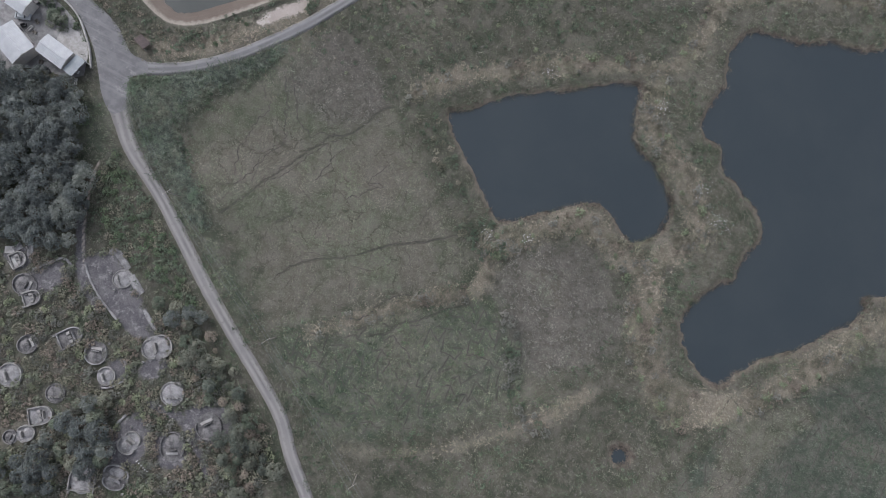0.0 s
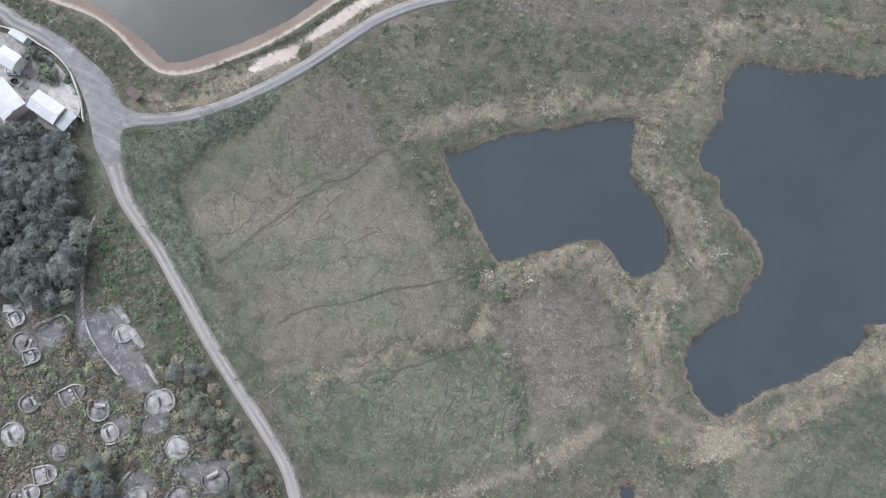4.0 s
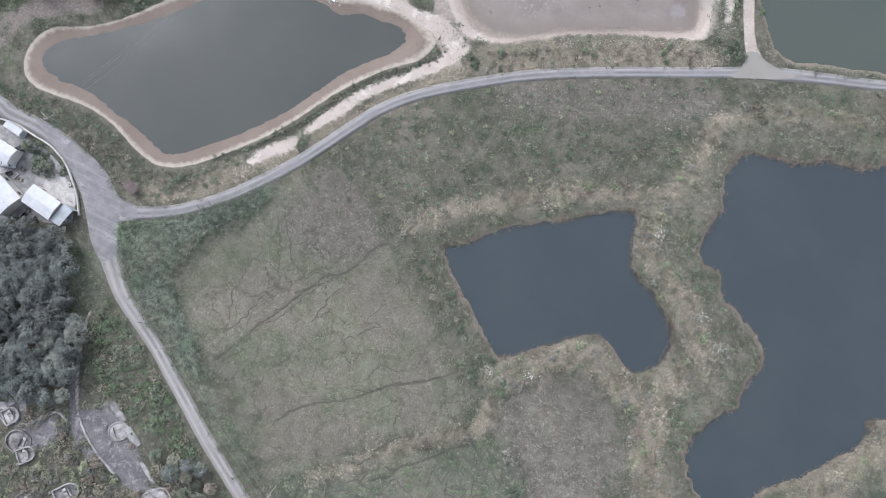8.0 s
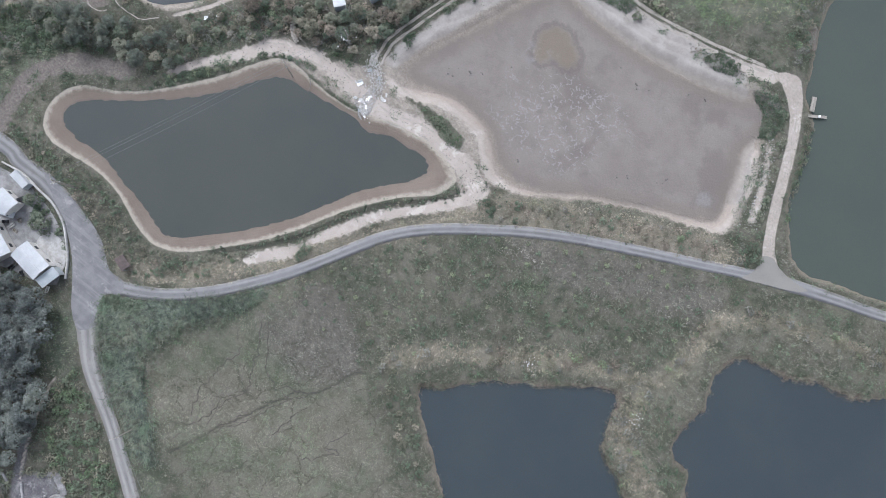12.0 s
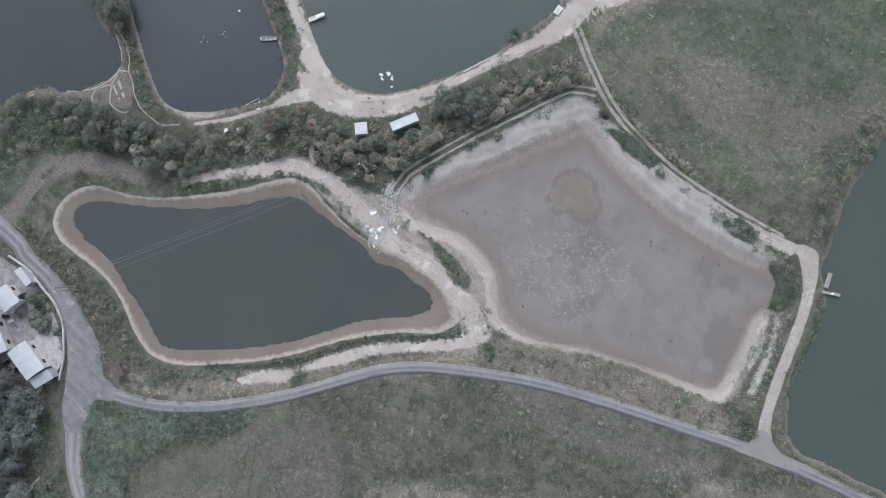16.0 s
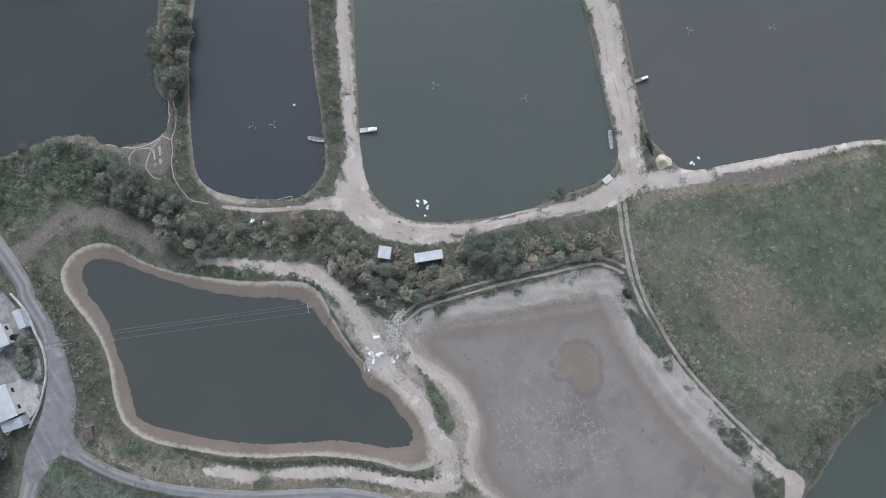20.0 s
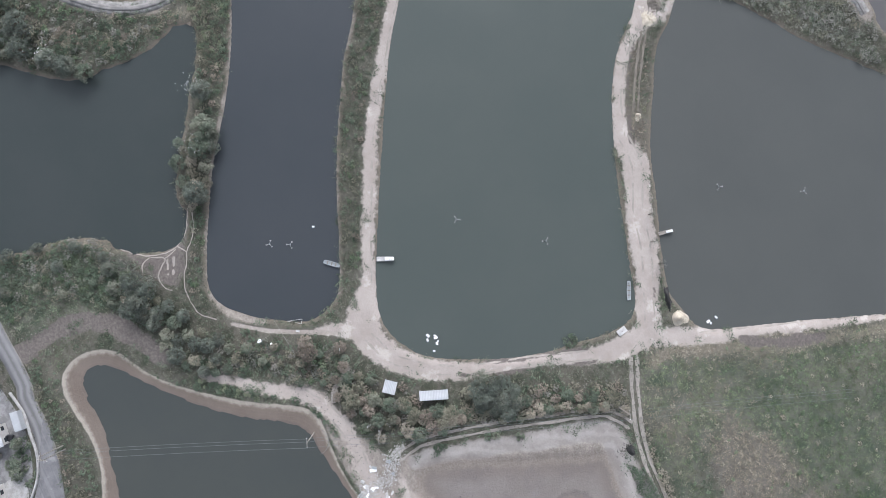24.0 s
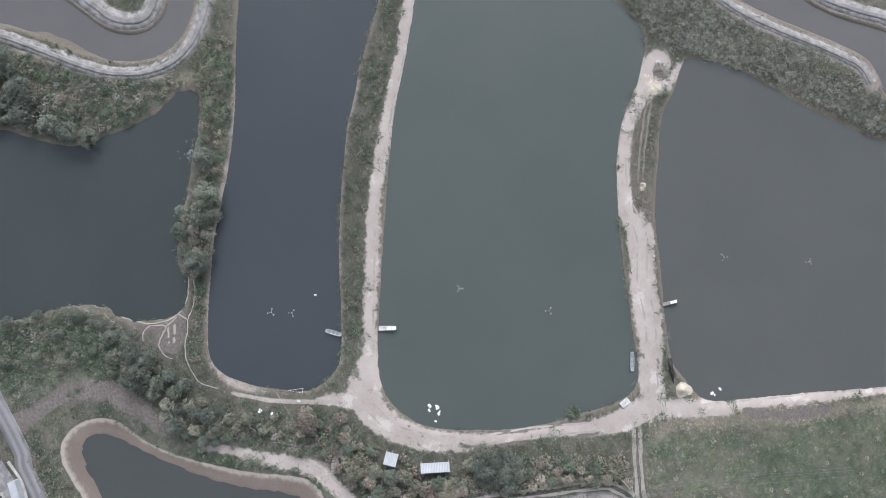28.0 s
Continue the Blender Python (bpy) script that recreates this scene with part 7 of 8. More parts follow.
thicket(green_bushes + olive_bushes, shrub_nook, 1.8, 127, patterns=green_bushes)
thicket(olive_bushes, shrub_hut, 2.0, 141, 0.8, 1.4, olive_bushes)
thicket(green_bushes + grey_bushes, shrub_line, 2.0, 126, 0.6, 1.1, grey_bushes)
thicket(brown_bushes + olive_bushes + green_bushes, scrub_d_south, 7.0, 145, 0.8, 1.4, brown_bushes + fresh_bushes)
undergrowth(fresh_bushes + olive_bushes, zone_lush_field, 3.6, 155, 0.3, 0.65, "scattered low bushes in the green field")
undergrowth(brown_bushes + brown_bushes + olive_bushes + grey_bushes[:1] + green_bushes[:1], scrub_d_south, 2.0, 146, 0.3, 1.0, "dry scrub and bushes along the bank")
undergrowth(olive_bushes + fresh_bushes + green_bushes[:1] + grey_bushes, scrub_f_east, 1.6, 149, 0.3, 1.1, "olive scrub at the field corner")
undergrowth(green_bushes + fresh_bushes + green_bushes + olive_bushes, green_hollow, 1.25, 150, 0.35, 1.0, "dense green undergrowth in a hollow")
undergrowth(green_bushes + fresh_bushes + grey_bushes, wood_shore, 1.5, 151, 0.4, 1.1, "dense mixed bushes on the pond bank")
banks = most(*[strip(v) + 0.6 * MIDDLE for v in (straw_bank_one, straw_bank_two, straw_bank_three, straw_strip)])
undergrowth(olive_bushes + olive_bushes + grey_bushes + brown_bushes + fresh_bushes, np.where(lattice(39, 9.0) > -0.3, banks, -1.0), 1.7, 152, 0.45, 1.35, "olive and brown bushes along the reedy banks")
undergrowth(brown_bushes + grey_bushes + green_bushes, shrub_flare, 1.3, 153, 0.4, 1.1, "brown scrub beside the lane corner")
plant(mid_trees, yard_trees, rng, 0.65, 0.85)
undergrowth(olive_bushes + grey_bushes + brown_bushes + green_bushes, bank_fill, 1.4, 154, 0.4, 1.3, "mixed olive and grey bushes below the causeway")
undergrowth(green_bushes, cane_a, 2.4, 148, 0.5, 1.2, "dark green bushes among cane grass")
undergrowth(green_bushes + green_bushes + brown_bushes, scrub_d_east, 1.7, 147, 0.3, 0.9, "dark scrub along the earth track")
plant(green_bushes, dark_bushes, rng, 0.8, 1.4)
undergrowth(olive_bushes + fresh_bushes + green_bushes + brown_bushes + grey_bushes[:1], shrub_north, 1.3, 161, 0.35, 0.95, "mixed olive and green scrub between channel and pond")
undergrowth(fresh_bushes + green_bushes[:1] + olive_bushes, shrub_channel, 1.1, 162, 0.4, 0.9, "dense green bushes beside the channel")
own = np.random.default_rng(88)
plant(pond_trees, bank_dark_trees, own, 0.6, 0.8)
plant(brown_trees, bank_grey_trees, own, 0.9, 1.2)
plant(olive_trees, bank_olive_trees, own, 0.9, 1.2)
plant(green_bushes, earth_bushes, own, 0.5, 0.85)
undergrowth(green_bushes + olive_bushes + grey_bushes + brown_bushes + fresh_bushes, shrub_wide, 1.6, 142, 0.3, 1.15, "dense mixed bushes under the trees")
undergrowth(fresh_bushes + green_bushes, scrub_north, 3.0, 143, 0.3, 0.75, "scattered low bushes in rough grass")
undergrowth(green_bushes + olive_bushes + brown_bushes + fresh_bushes, shrub_hg, 1.2, 121, 0.25, 0.75, "dense mixed bushes along the pond bank")
undergrowth(green_bushes + olive_bushes + brown_bushes + fresh_bushes, shrub_hi, 1.4, 122, 0.3, 1.0, "dense mixed bushes and tall weeds")
undergrowth(green_bushes + olive_bushes + brown_bushes + fresh_bushes, shrub_ce, 1.4, 123, 0.25, 0.85, "dense mixed bushes and tall weeds")
undergrowth(olive_bushes + green_bushes[:1] + brown_bushes + brown_bushes + grey_bushes + fresh_bushes, shrub_cem, 1.15, 124, 0.5, 1.4, "dense olive and brown bushes among the graves")
undergrowth(green_bushes + olive_bushes + fresh_bushes + fresh_bushes, shrub_lane, 1.4, 125, 0.5, 1.2, "dense mixed bushes and tall weeds")
thicket(green_bushes + olive_bushes, shrub_west_a, 2.2, 128, 0.5, 0.9)
thicket(green_bushes, shrub_junction, 2.2, 129, 0.7, 1.3)
undergrowth(grey_bushes + grey_bushes + olive_bushes, shrub_top, 1.4, 130, 0.3, 1.1, "dense mixed bushes and tall weeds")
undergrowth(olive_bushes + green_bushes + brown_bushes + fresh_bushes + grey_bushes, shrub_band, 1.5, 131, 0.35, 1.2, "dense mixed bushes and tall weeds")
undergrowth(green_bushes + fresh_bushes[:1], shrub_tongue, 0.7, 136, 0.35, 0.8, "low dark green bushes on bare earth", False)
undergrowth(green_bushes, np.minimum(strip(ditch_c, 2.0), 0.5), 0.8, 156, 0.25, 0.55, "dark green weeds filling a narrow ditch", False)
undergrowth(green_bushes + grey_bushes, shrub_line_c, 0.9, 157, 0.3, 0.65, "low dark bushes between pond and earth track", False)
undergrowth(green_bushes + fresh_bushes, shrub_low_c, 0.95, 158, 0.3, 0.75, "low green bushes along the pond rim", False)
undergrowth(fresh_bushes + olive_bushes, hedge_track, 1.3, 159, 0.4, 1.0, "olive bushes along the field track", False)
thicket(green_bushes, shrub_mid, 2.0, 132, 0.5, 0.8)
undergrowth(green_bushes + green_bushes + grey_bushes, shrub_d, 0.65, 133, 0.35, 0.7, "low dark green bushes on the pond shelf", False, 0.7)
undergrowth(brown_bushes + grey_bushes[:1], shelf_brown, 0.8, 159, 0.2, 0.4, "low brown weeds on the pond shelf", False)
undergrowth(green_bushes + green_bushes + grey_bushes, shrub_d_low, 0.65, 134, 0.35, 0.7, "low dark green bushes on the pond shelf", False, 0.7)
undergrowth(green_bushes + green_bushes + grey_bushes, shrub_d_east, 0.65, 135, 0.35, 0.7, "low dark green bushes on the pond shelf", False, 0.7)
thicket(green_bushes + grey_bushes, shrub_field, 2.2, 137, 0.6, 1.1)
undergrowth(green_bushes + olive_bushes + grey_bushes, shrub_north_i, 1.6, 138, 0.3, 1.2, "dense mixed bushes and tall weeds")
undergrowth(fresh_bushes + olive_bushes + green_bushes[:1], shrub_e, 0.9, 139, 0.35, 0.9, "green reeds and bushes along the pond edge", False)
wood(green_bushes, shrub_yard, 1.9, 140, 0.8, 1.4)


# ---- houses, sheds and yard ----
def from_corners(corners):
    """Centre, length, width and turn of a rectangle, its first side the long one."""
    q = np.array(corners)
    a, b = (q[1] - q[0] + q[2] - q[3]) / 2, (q[3] - q[0] + q[2] - q[1]) / 2
    if np.linalg.norm(b) > np.linalg.norm(a):
        a, b = b, a
    return q.mean(0), np.linalg.norm(a), np.linalg.norm(b), math.degrees(math.atan2(a[1], a[0]))


def ribbed(length, slope, low, high, side):
    """One slope of a trapezoid-ribbed metal roof, from the eave up to the ridge."""
    bm = bmesh.new()
    n = max(int(length / 0.1), 4)
    rows = []
    for y, z in ((side * slope, low), (0.0, high)):
        rows.append([bm.verts.new((-length / 2 + length * i / n, y, z + (0.025 if i % 4 < 2 else 0.0))) for i in range(n + 1)])
    for i in range(n):
        bm.faces.new((rows[0][i], rows[0][i + 1], rows[1][i + 1], rows[1][i]))
    made = bmesh.ops.extrude_face_region(bm, geom=list(bm.faces))
    bmesh.ops.translate(bm, vec=(0, 0, -0.04), verts=[v for v in made["geom"] if isinstance(v, bmesh.types.BMVert)])
    return bm


def make_house(corners, eave, ridge, sheet_paint, label, skylights=0, kind="house"):
    (cx, cy), length, wide, turn = from_corners(corners)
    house = thing(kind, label, kind)
    house.matrix_basis = pose(cx, cy, 0, 0, 0, turn)
    for x, y, sx, sy in ((0, wide / 2 - 0.35, length - 0.5, 0.2), (0, -wide / 2 + 0.35, length - 0.5, 0.2), (length / 2 - 0.35, 0, 0.2, wide - 0.9), (-length / 2 + 0.35, 0, 0.2, wide - 0.9)):
        wall = part("wall", box(bmesh.new(), x, y, -0.1, sx, sy, eave + 0.05), PLASTER, house)
        if sx > sy:
            for k in (-0.28, 0.28):
                part("window", box(bmesh.new(), x + k * sx, y + math.copysign(0.1, y), 1.0, 1.1, 0.06, 1.0), DARK_GLASS, wall)
    part("door", box(bmesh.new(), 0, -wide / 2 + 0.23, -0.05, 0.9, 0.06, 2.05), TIMBER, house)
    for side in (1, -1):
        roof = part("roof_slope", ribbed(length, wide / 2, eave, ridge, side), sheet_paint, house)
        for k in range(skylights):
            x = -length / 2 + (k + 0.8) * length / (skylights + 0.6)
            y = side * wide * 0.3
            z = eave + (ridge - eave) * 0.4
            bm = box(bmesh.new(), 0, 0, 0, 0.7, 0.55, 0.1)
            bmesh.ops.transform(bm, verts=bm.verts, matrix=Matrix.Translation((x, y, z + 0.03)) @ Matrix.Rotation(-side * math.atan2(ridge - eave, wide / 2), 4, "X"))
            part("skylight", bm, DARK_GLASS, roof)
    part("ridge_cap", box(bmesh.new(), 0, 0, ridge + 0.02, length, 0.4, 0.06), sheet_paint, house)
    for side in (1, -1):
        bm = bmesh.new()
        x = side * (length / 2 - 0.35)
        a, b, c = (bm.verts.new((x, y, z)) for y, z in ((-wide / 2 + 0.3, eave), (wide / 2 - 0.3, eave), (0, ridge - 0.08)))
        face = bm.faces.new((a, b, c))
        made = bmesh.ops.extrude_face_region(bm, geom=[face])
        bmesh.ops.translate(bm, vec=(-side * 0.2, 0, 0), verts=[v for v in made["geom"] if isinstance(v, bmesh.types.BMVert)])
        part("gable", bm, PLASTER, house)
    return house


def make_shed(corners, tall, sheet_paint, label, name="shed"):
    """A low open-sided shed under one sheet roof."""
    (cx, cy), length, wide, turn = from_corners(corners)
    shed = thing(name, label, "shed")
    shed.matrix_basis = pose(cx, cy, at_ground(cx, cy) - 0.05, 0, 0, turn)
    bm = ribbed(length, wide, tall, tall + 0.35, 1)
    bmesh.ops.translate(bm, vec=(0, -wide / 2, 0), verts=bm.verts)
    part("roof", bm, sheet_paint, shed)
    for x in (-length / 2 + 0.2, 0, length / 2 - 0.2):
        for y in (-wide / 2 + 0.2, wide / 2 - 0.2):
            part("post", rod(bmesh.new(), (x, y, -0.2), (x, y, tall + (0.25 if y < 0 else 0.0)), 0.06), TIMBER, shed)
    part("back_wall", box(bmesh.new(), 0, -wide / 2 + 0.1, 0, length - 0.3, 0.06, tall + 0.2), GREY_SHEET, shed)
    part("side_wall", box(bmesh.new(), -length / 2 + 0.1, 0, 0, 0.06, wide - 0.4, tall), GREY_SHEET, shed)
    return shed


make_house(house_gable, 3.3, 3.9, WHITE_SHEET, "village house with a white ribbed metal gable roof")
make_house(house_long, 3.3, 4.0, WHITE_SHEET, "long village house with a white ribbed metal roof")
make_house(house_small, 3.1, 3.6, WHITE_SHEET, "small village house with a white metal roof")
make_shed(house_leanto, 2.6, GREY_SHEET, "grey sheet-roofed lean-to beside the white house", "lean_to")
make_shed(shed_small, 2.5, WHITE_SHEET, "small square shed with a white sheet roof")
make_shed(shed_long, 2.6, WHITE_SHEET, "long open shed with a white sheet roof")
tx, ty = tarp_spot[0]
make_shed([(tx - 1.9, ty - 0.6), (tx + 1.5, ty - 1.7), (tx + 2.1, ty + 0.6), (tx - 1.3, ty + 1.7)], 1.6, RUST, "low hut under a rusty sheet roof", "hut")


def make_container(a, b):
    a, b = np.array(a), np.array(b)
    (cx, cy), length = (a + b) / 2, np.linalg.norm(b - a) + 0.6
    box_thing = thing("storage_container", "white steel storage container beside the lane", "container")
    box_thing.matrix_basis = pose(cx, cy, at_ground(cx, cy), 0, 0, math.degrees(math.atan2(b[1] - a[1], b[0] - a[0])))
    body = part("body", box(bmesh.new(), 0, 0, 0.1, length, 1.9, 2.2, bevel=0.04), WHITE_SHEET, box_thing)
    for k in range(int(length / 0.5)):
        part("rib", box(bmesh.new(), -length / 2 + 0.3 + 0.5 * k, 0, 2.29, 0.12, 1.8, 0.04), WHITE_SHEET, body)
    for y in (-0.47, 0.47):
        part("door", box(bmesh.new(), length / 2 + 0.02, y, 0.2, 0.05, 0.9, 2.0), GREY_SHEET, box_thing)


make_container(*container)


def make_car(x, y, turn, paint, label):
    """A parked hatchback."""
    car = thing("car", label, "car", "parked cars")
    car.matrix_basis = pose(x, y, 0.0, 0, 0, turn)
    part("body", box(bmesh.new(), 0, 0, 0.3, 4.2, 1.7, 0.65, bevel=0.15), paint, car)
    bm = box(bmesh.new(), -0.2, 0, 0.94, 2.3, 1.5, 0.5, bevel=0.12)
    for v in bm.verts:
        if v.co.z > 1.2:
            v.co.x = -0.2 + (v.co.x + 0.2) * 0.78
            v.co.y *= 0.86
    cabin = part("cabin", bm, paint, car)
    part("windscreen", box(bmesh.new(), 0.86, 0, 0.97, 0.12, 1.3, 0.36), DARK_GLASS, cabin)
    part("rear_window", box(bmesh.new(), -1.26, 0, 0.97, 0.12, 1.3, 0.34), DARK_GLASS, cabin)
    for wx in (-1.3, 1.3):
        for wy in (-0.8, 0.8):
            wheel = part("wheel", rod(bmesh.new(), (wx, wy - 0.1, 0.32), (wx, wy + 0.1, 0.32), 0.32, sides=14), BLACK_PAINT, car)
            part("rim", rod(bmesh.new(), (wx, wy - 0.11, 0.32), (wx, wy + 0.11, 0.32), 0.18, sides=10), GREY_SHEET, wheel)


make_car(*car_spots[0], 60, BLACK_PAINT, "black hatchback parked in the house yard")
make_car(*car_spots[1], 20, GREY_SHEET, "grey hatchback parked in the house yard")


def make_crate(x, y, long, wide, tall, turn, paint, label):
    """An open slatted crate."""
    crate = thing("crate", label, "crate", "crates in the yard")
    crate.matrix_basis = pose(x, y, at_ground(x, y), 0, 0, turn)
    part("floor_board", box(bmesh.new(), 0, 0, 0.02, long, wide, 0.05), paint, crate)
    for side in (-1, 1):
        part("side_board", box(bmesh.new(), 0, side * (wide / 2 - 0.03), 0.02, long, 0.06, tall), paint, crate)
        part("end_board", box(bmesh.new(), side * (long / 2 - 0.03), 0, 0.02, 0.06, wide - 0.13, tall * 0.96), paint, crate)


YARD_CLUTTER = ((-121.8, 18.6), (-125.2, 18.9), (-123.4, 19.0), (-116.2, 12.4), (-113.4, 11.2), (-106.9, 14.4), (-107.2, 15.6), (-116.4, 10.8), (-105.6, 12.0), (-122.6, 21.4), (-127.2, 24.0))
for k, (x, y) in enumerate(YARD_CLUTTER):
    paint, words = ((TIMBER, "grey timber crate beside the house"), (BLACK_PAINT, "black plastic crate beside the house"), (PALE_CONCRETE, "pale plastic crate beside the house"))[k % 3]
    make_crate(x, y, 1.1 + 0.3 * (k % 3), 0.7 + 0.15 * (k % 2), 0.4 + 0.2 * (k % 2), 37 * k, paint, words)


# ---- graves on the slope ----
def arc_wall(radius_x, radius_y, start, end, thick, tall, z=0.0):
    """A low curved wall with a flat top."""
    bm = bmesh.new()
    n = 22
    loops = []
    for k in range(n + 1):
        a = radians(start + (end - start) * k / n)
        c, s = math.cos(a), math.sin(a)
        ring = [bm.verts.new(((radius_x + o) * c, (radius_y + o) * s, z + h)) for o, h in ((0, 0), (0, tall), (thick, tall * 0.96), (thick, 0))]
        loops.append(ring)
    for a, b in zip(loops, loops[1:]):
        for k in range(4):
            bm.faces.new((a[k], a[(k + 1) % 4], b[(k + 1) % 4], b[k]))
    if abs(end - start) < 359:
        bm.faces.new(loops[0]), bm.faces.new(loops[-1][::-1])
    return bm


def disc(radius_x, radius_y, z, thick, x=0.0, dome=0.0):
    """A slab with an oval outline, or a low dome."""
    bm = bmesh.new()
    n, rings = 24, 4 if dome else 1
    rows = []
    for r in range(rings):
        f = 1 - r / rings if rings > 1 else 1
        rows.append([bm.verts.new((x + radius_x * f * math.cos(2 * math.pi * k / n), radius_y * f * math.sin(2 * math.pi * k / n), z + thick + dome * (1 - f * f))) for k in range(n)])
    top = bm.verts.new((x, 0, z + thick + dome))
    low = [bm.verts.new((x + radius_x * math.cos(2 * math.pi * k / n), radius_y * math.sin(2 * math.pi * k / n), z)) for k in range(n)]
    for a, b in zip([low] + rows, rows):
        for k in range(n):
            bm.faces.new((a[k], a[(k + 1) % n], b[(k + 1) % n], b[k]))
    for k in range(n):
        bm.faces.new((rows[-1][k], rows[-1][(k + 1) % n], top))
    return bm


MOUND = plain_paint("lichened_concrete", (0.075, 0.072, 0.072), (0.19, 0.183, 0.178), 0.6, 0.95, relief=0.03, grain=2.2)


def make_grave(x, y, long, wide, turn, style, label, stone, bed, posts=2):
    """A horseshoe grave: its mound lies towards its own x."""
    grave = thing("grave", label, "grave", "graves on the slope")
    grave.matrix_basis = pose(x, y, at_ground(x, y) - 0.02, 0, 0, turn)
    a, b = long / 2, wide / 2
    part("base_slab", disc(a * 1.02, b * 1.04, -0.15, 0.28), bed, grave)
    if style == "horseshoe":
        part("kerb_wall", arc_wall(a * 0.92, b * 0.9, -130, 130, 0.26, 0.6), stone, grave)
        part("tomb_mound", disc(a * 0.5, b * 0.62, 0.1, 0.1, a * 0.3, 0.4), bed, grave)
        part("headstone", box(bmesh.new(), -a * 0.22, 0, 0.1, 0.25, b * 0.7, 1.0, bevel=0.05), stone, grave)
        part("altar_step", box(bmesh.new(), -a * 0.42, 0, 0.1, 0.7, b * 0.95, 0.3), CONCRETE, grave)
    elif style == "double":
        part("kerb_wall", arc_wall(a * 0.55, b * 0.9, -105, 105, 0.35, 0.7), stone, grave).location.x = a * 0.36
        part("kerb_wall", arc_wall(a * 0.5, b * 0.8, 75, 285, 0.3, 0.5), stone, grave).location.x = -a * 0.36
        part("tomb_mound", disc(a * 0.36, b * 0.6, 0.1, 0.1, a * 0.42, 0.35), GRAVE_STONE, grave)
        part("forecourt", disc(a * 0.36, b * 0.6, 0.1, 0.08, -a * 0.4), bed, grave)
        part("headstone", box(bmesh.new(), 0, 0, 0.1, 0.3, b * 0.8, 1.0, bevel=0.05), OLD_CONCRETE, grave)
        part("altar_step", box(bmesh.new(), -0.7, 0, 0.1, 0.6, b, 0.3), stone, grave)
    elif style == "arched":
        part("kerb_wall", arc_wall(a * 0.7, b * 0.9, -90, 90, 0.28, 0.7), stone, grave).location.x = a * 0.2
        for s in (-1, 1):
            part("side_wall", box(bmesh.new(), -a * 0.3, s * b * 0.98, 0, a, 0.35, 0.7), stone, grave)
        part("front_wall", box(bmesh.new(), -a * 0.8, 0, 0, 0.3, b * 2, 0.5), stone, grave)
        for k in (-0.5, 0.0, 0.5):
            part("niche_stone", box(bmesh.new(), 0.1, k * b, 0.1, 0.9, b * 0.34, 0.5, bevel=0.04), OLD_CONCRETE, grave)
        part("headstone", box(bmesh.new(), a * 0.35, 0, 0.1, 0.3, b * 0.9, 0.9, bevel=0.05), stone, grave)
    else:
        part("kerb_wall", arc_wall(a * 0.9, b * 0.9, 0, 360, 0.24, 0.35), stone, grave)
        part("tomb_mound", disc(a * 0.78, b * 0.78, 0.1, 0.06, 0.0, 0.3), bed, grave)
        for k in range(4):
            part("urn_stone", box(bmesh.new(), -a * 0.35, (k - 1.5) * b * 0.3, 0.2, 0.3, b * 0.2, 0.55), OLD_CONCRETE, grave)
    for k in range(posts):
        post = part("incense_post", box(bmesh.new(), -a * 1.0, (2 * k - 1) * b * 0.95, 0, 0.5, 0.5, 0.55, bevel=0.05), CONCRETE, grave)
        part("post_cap", box(bmesh.new(), -a * 1.0, (2 * k - 1) * b * 0.95, 0.55, 0.25, 0.25, 0.15), DARK_EARTH, post)


SHAPES = {
    "horseshoe": "weathered concrete horseshoe grave with a low mound",
    "double": "pale double-ringed concrete grave with a forecourt",
    "arched": "grey arched concrete grave with a row of niches",
    "ring": "round ringed concrete grave with a pale dome",
}
GRAVES = (
    (8.3, 6.0, 41, "double", 0), (7.2, 4.5, 53, "arched", 1), (6.0, 6.0, -73, "horseshoe", 1), (4.8, 4.8, 45, "horseshoe", 2), (6.3, 6.3, 117, "ring", 0),
    (6.3, 6.3, 46, "horseshoe", 0), (6.3, 5.7, -176, "horseshoe", 3), (5.1, 3.6, 46, "arched", 0), (5.4, 4.8, 43, "ring", 0), (4.5, 3.9, 52, "arched", 2),
    (5.4, 4.8, -127, "horseshoe", 3), (5.1, 5.1, 117, "ring", 3), (6.9, 4.5, 38, "arched", 2), (5.1, 4.2, 45, "horseshoe", 2), (6.3, 4.8, -103, "double", 0),
    (7.7, 6.6, 116, "horseshoe", 3), (6.9, 6.9, -38, "horseshoe", 3), (7.2, 6.6, 110, "arched", 0), (6.6, 6.6, 99, "double", 1), (3.6, 3.6, -173, "horseshoe", 3),
)
WEATHER = ((OLD_CONCRETE, GRAVE_STONE), (GRAVE_STONE, MOUND), (OLD_CONCRETE, GRAVE_STONE), (MOUND, MOUND))
for (x, y), (long, wide, turn, style, worn) in zip(grave_spots, GRAVES):
    make_grave(x, y, long, wide, turn, style, SHAPES[style], *WEATHER[worn], posts=2 if worn < 2 else 0)


BROWN_BOARD = plain_paint("brown_board", (0.14, 0.115, 0.1), (0.2, 0.168, 0.145), 0.9, 0.85)


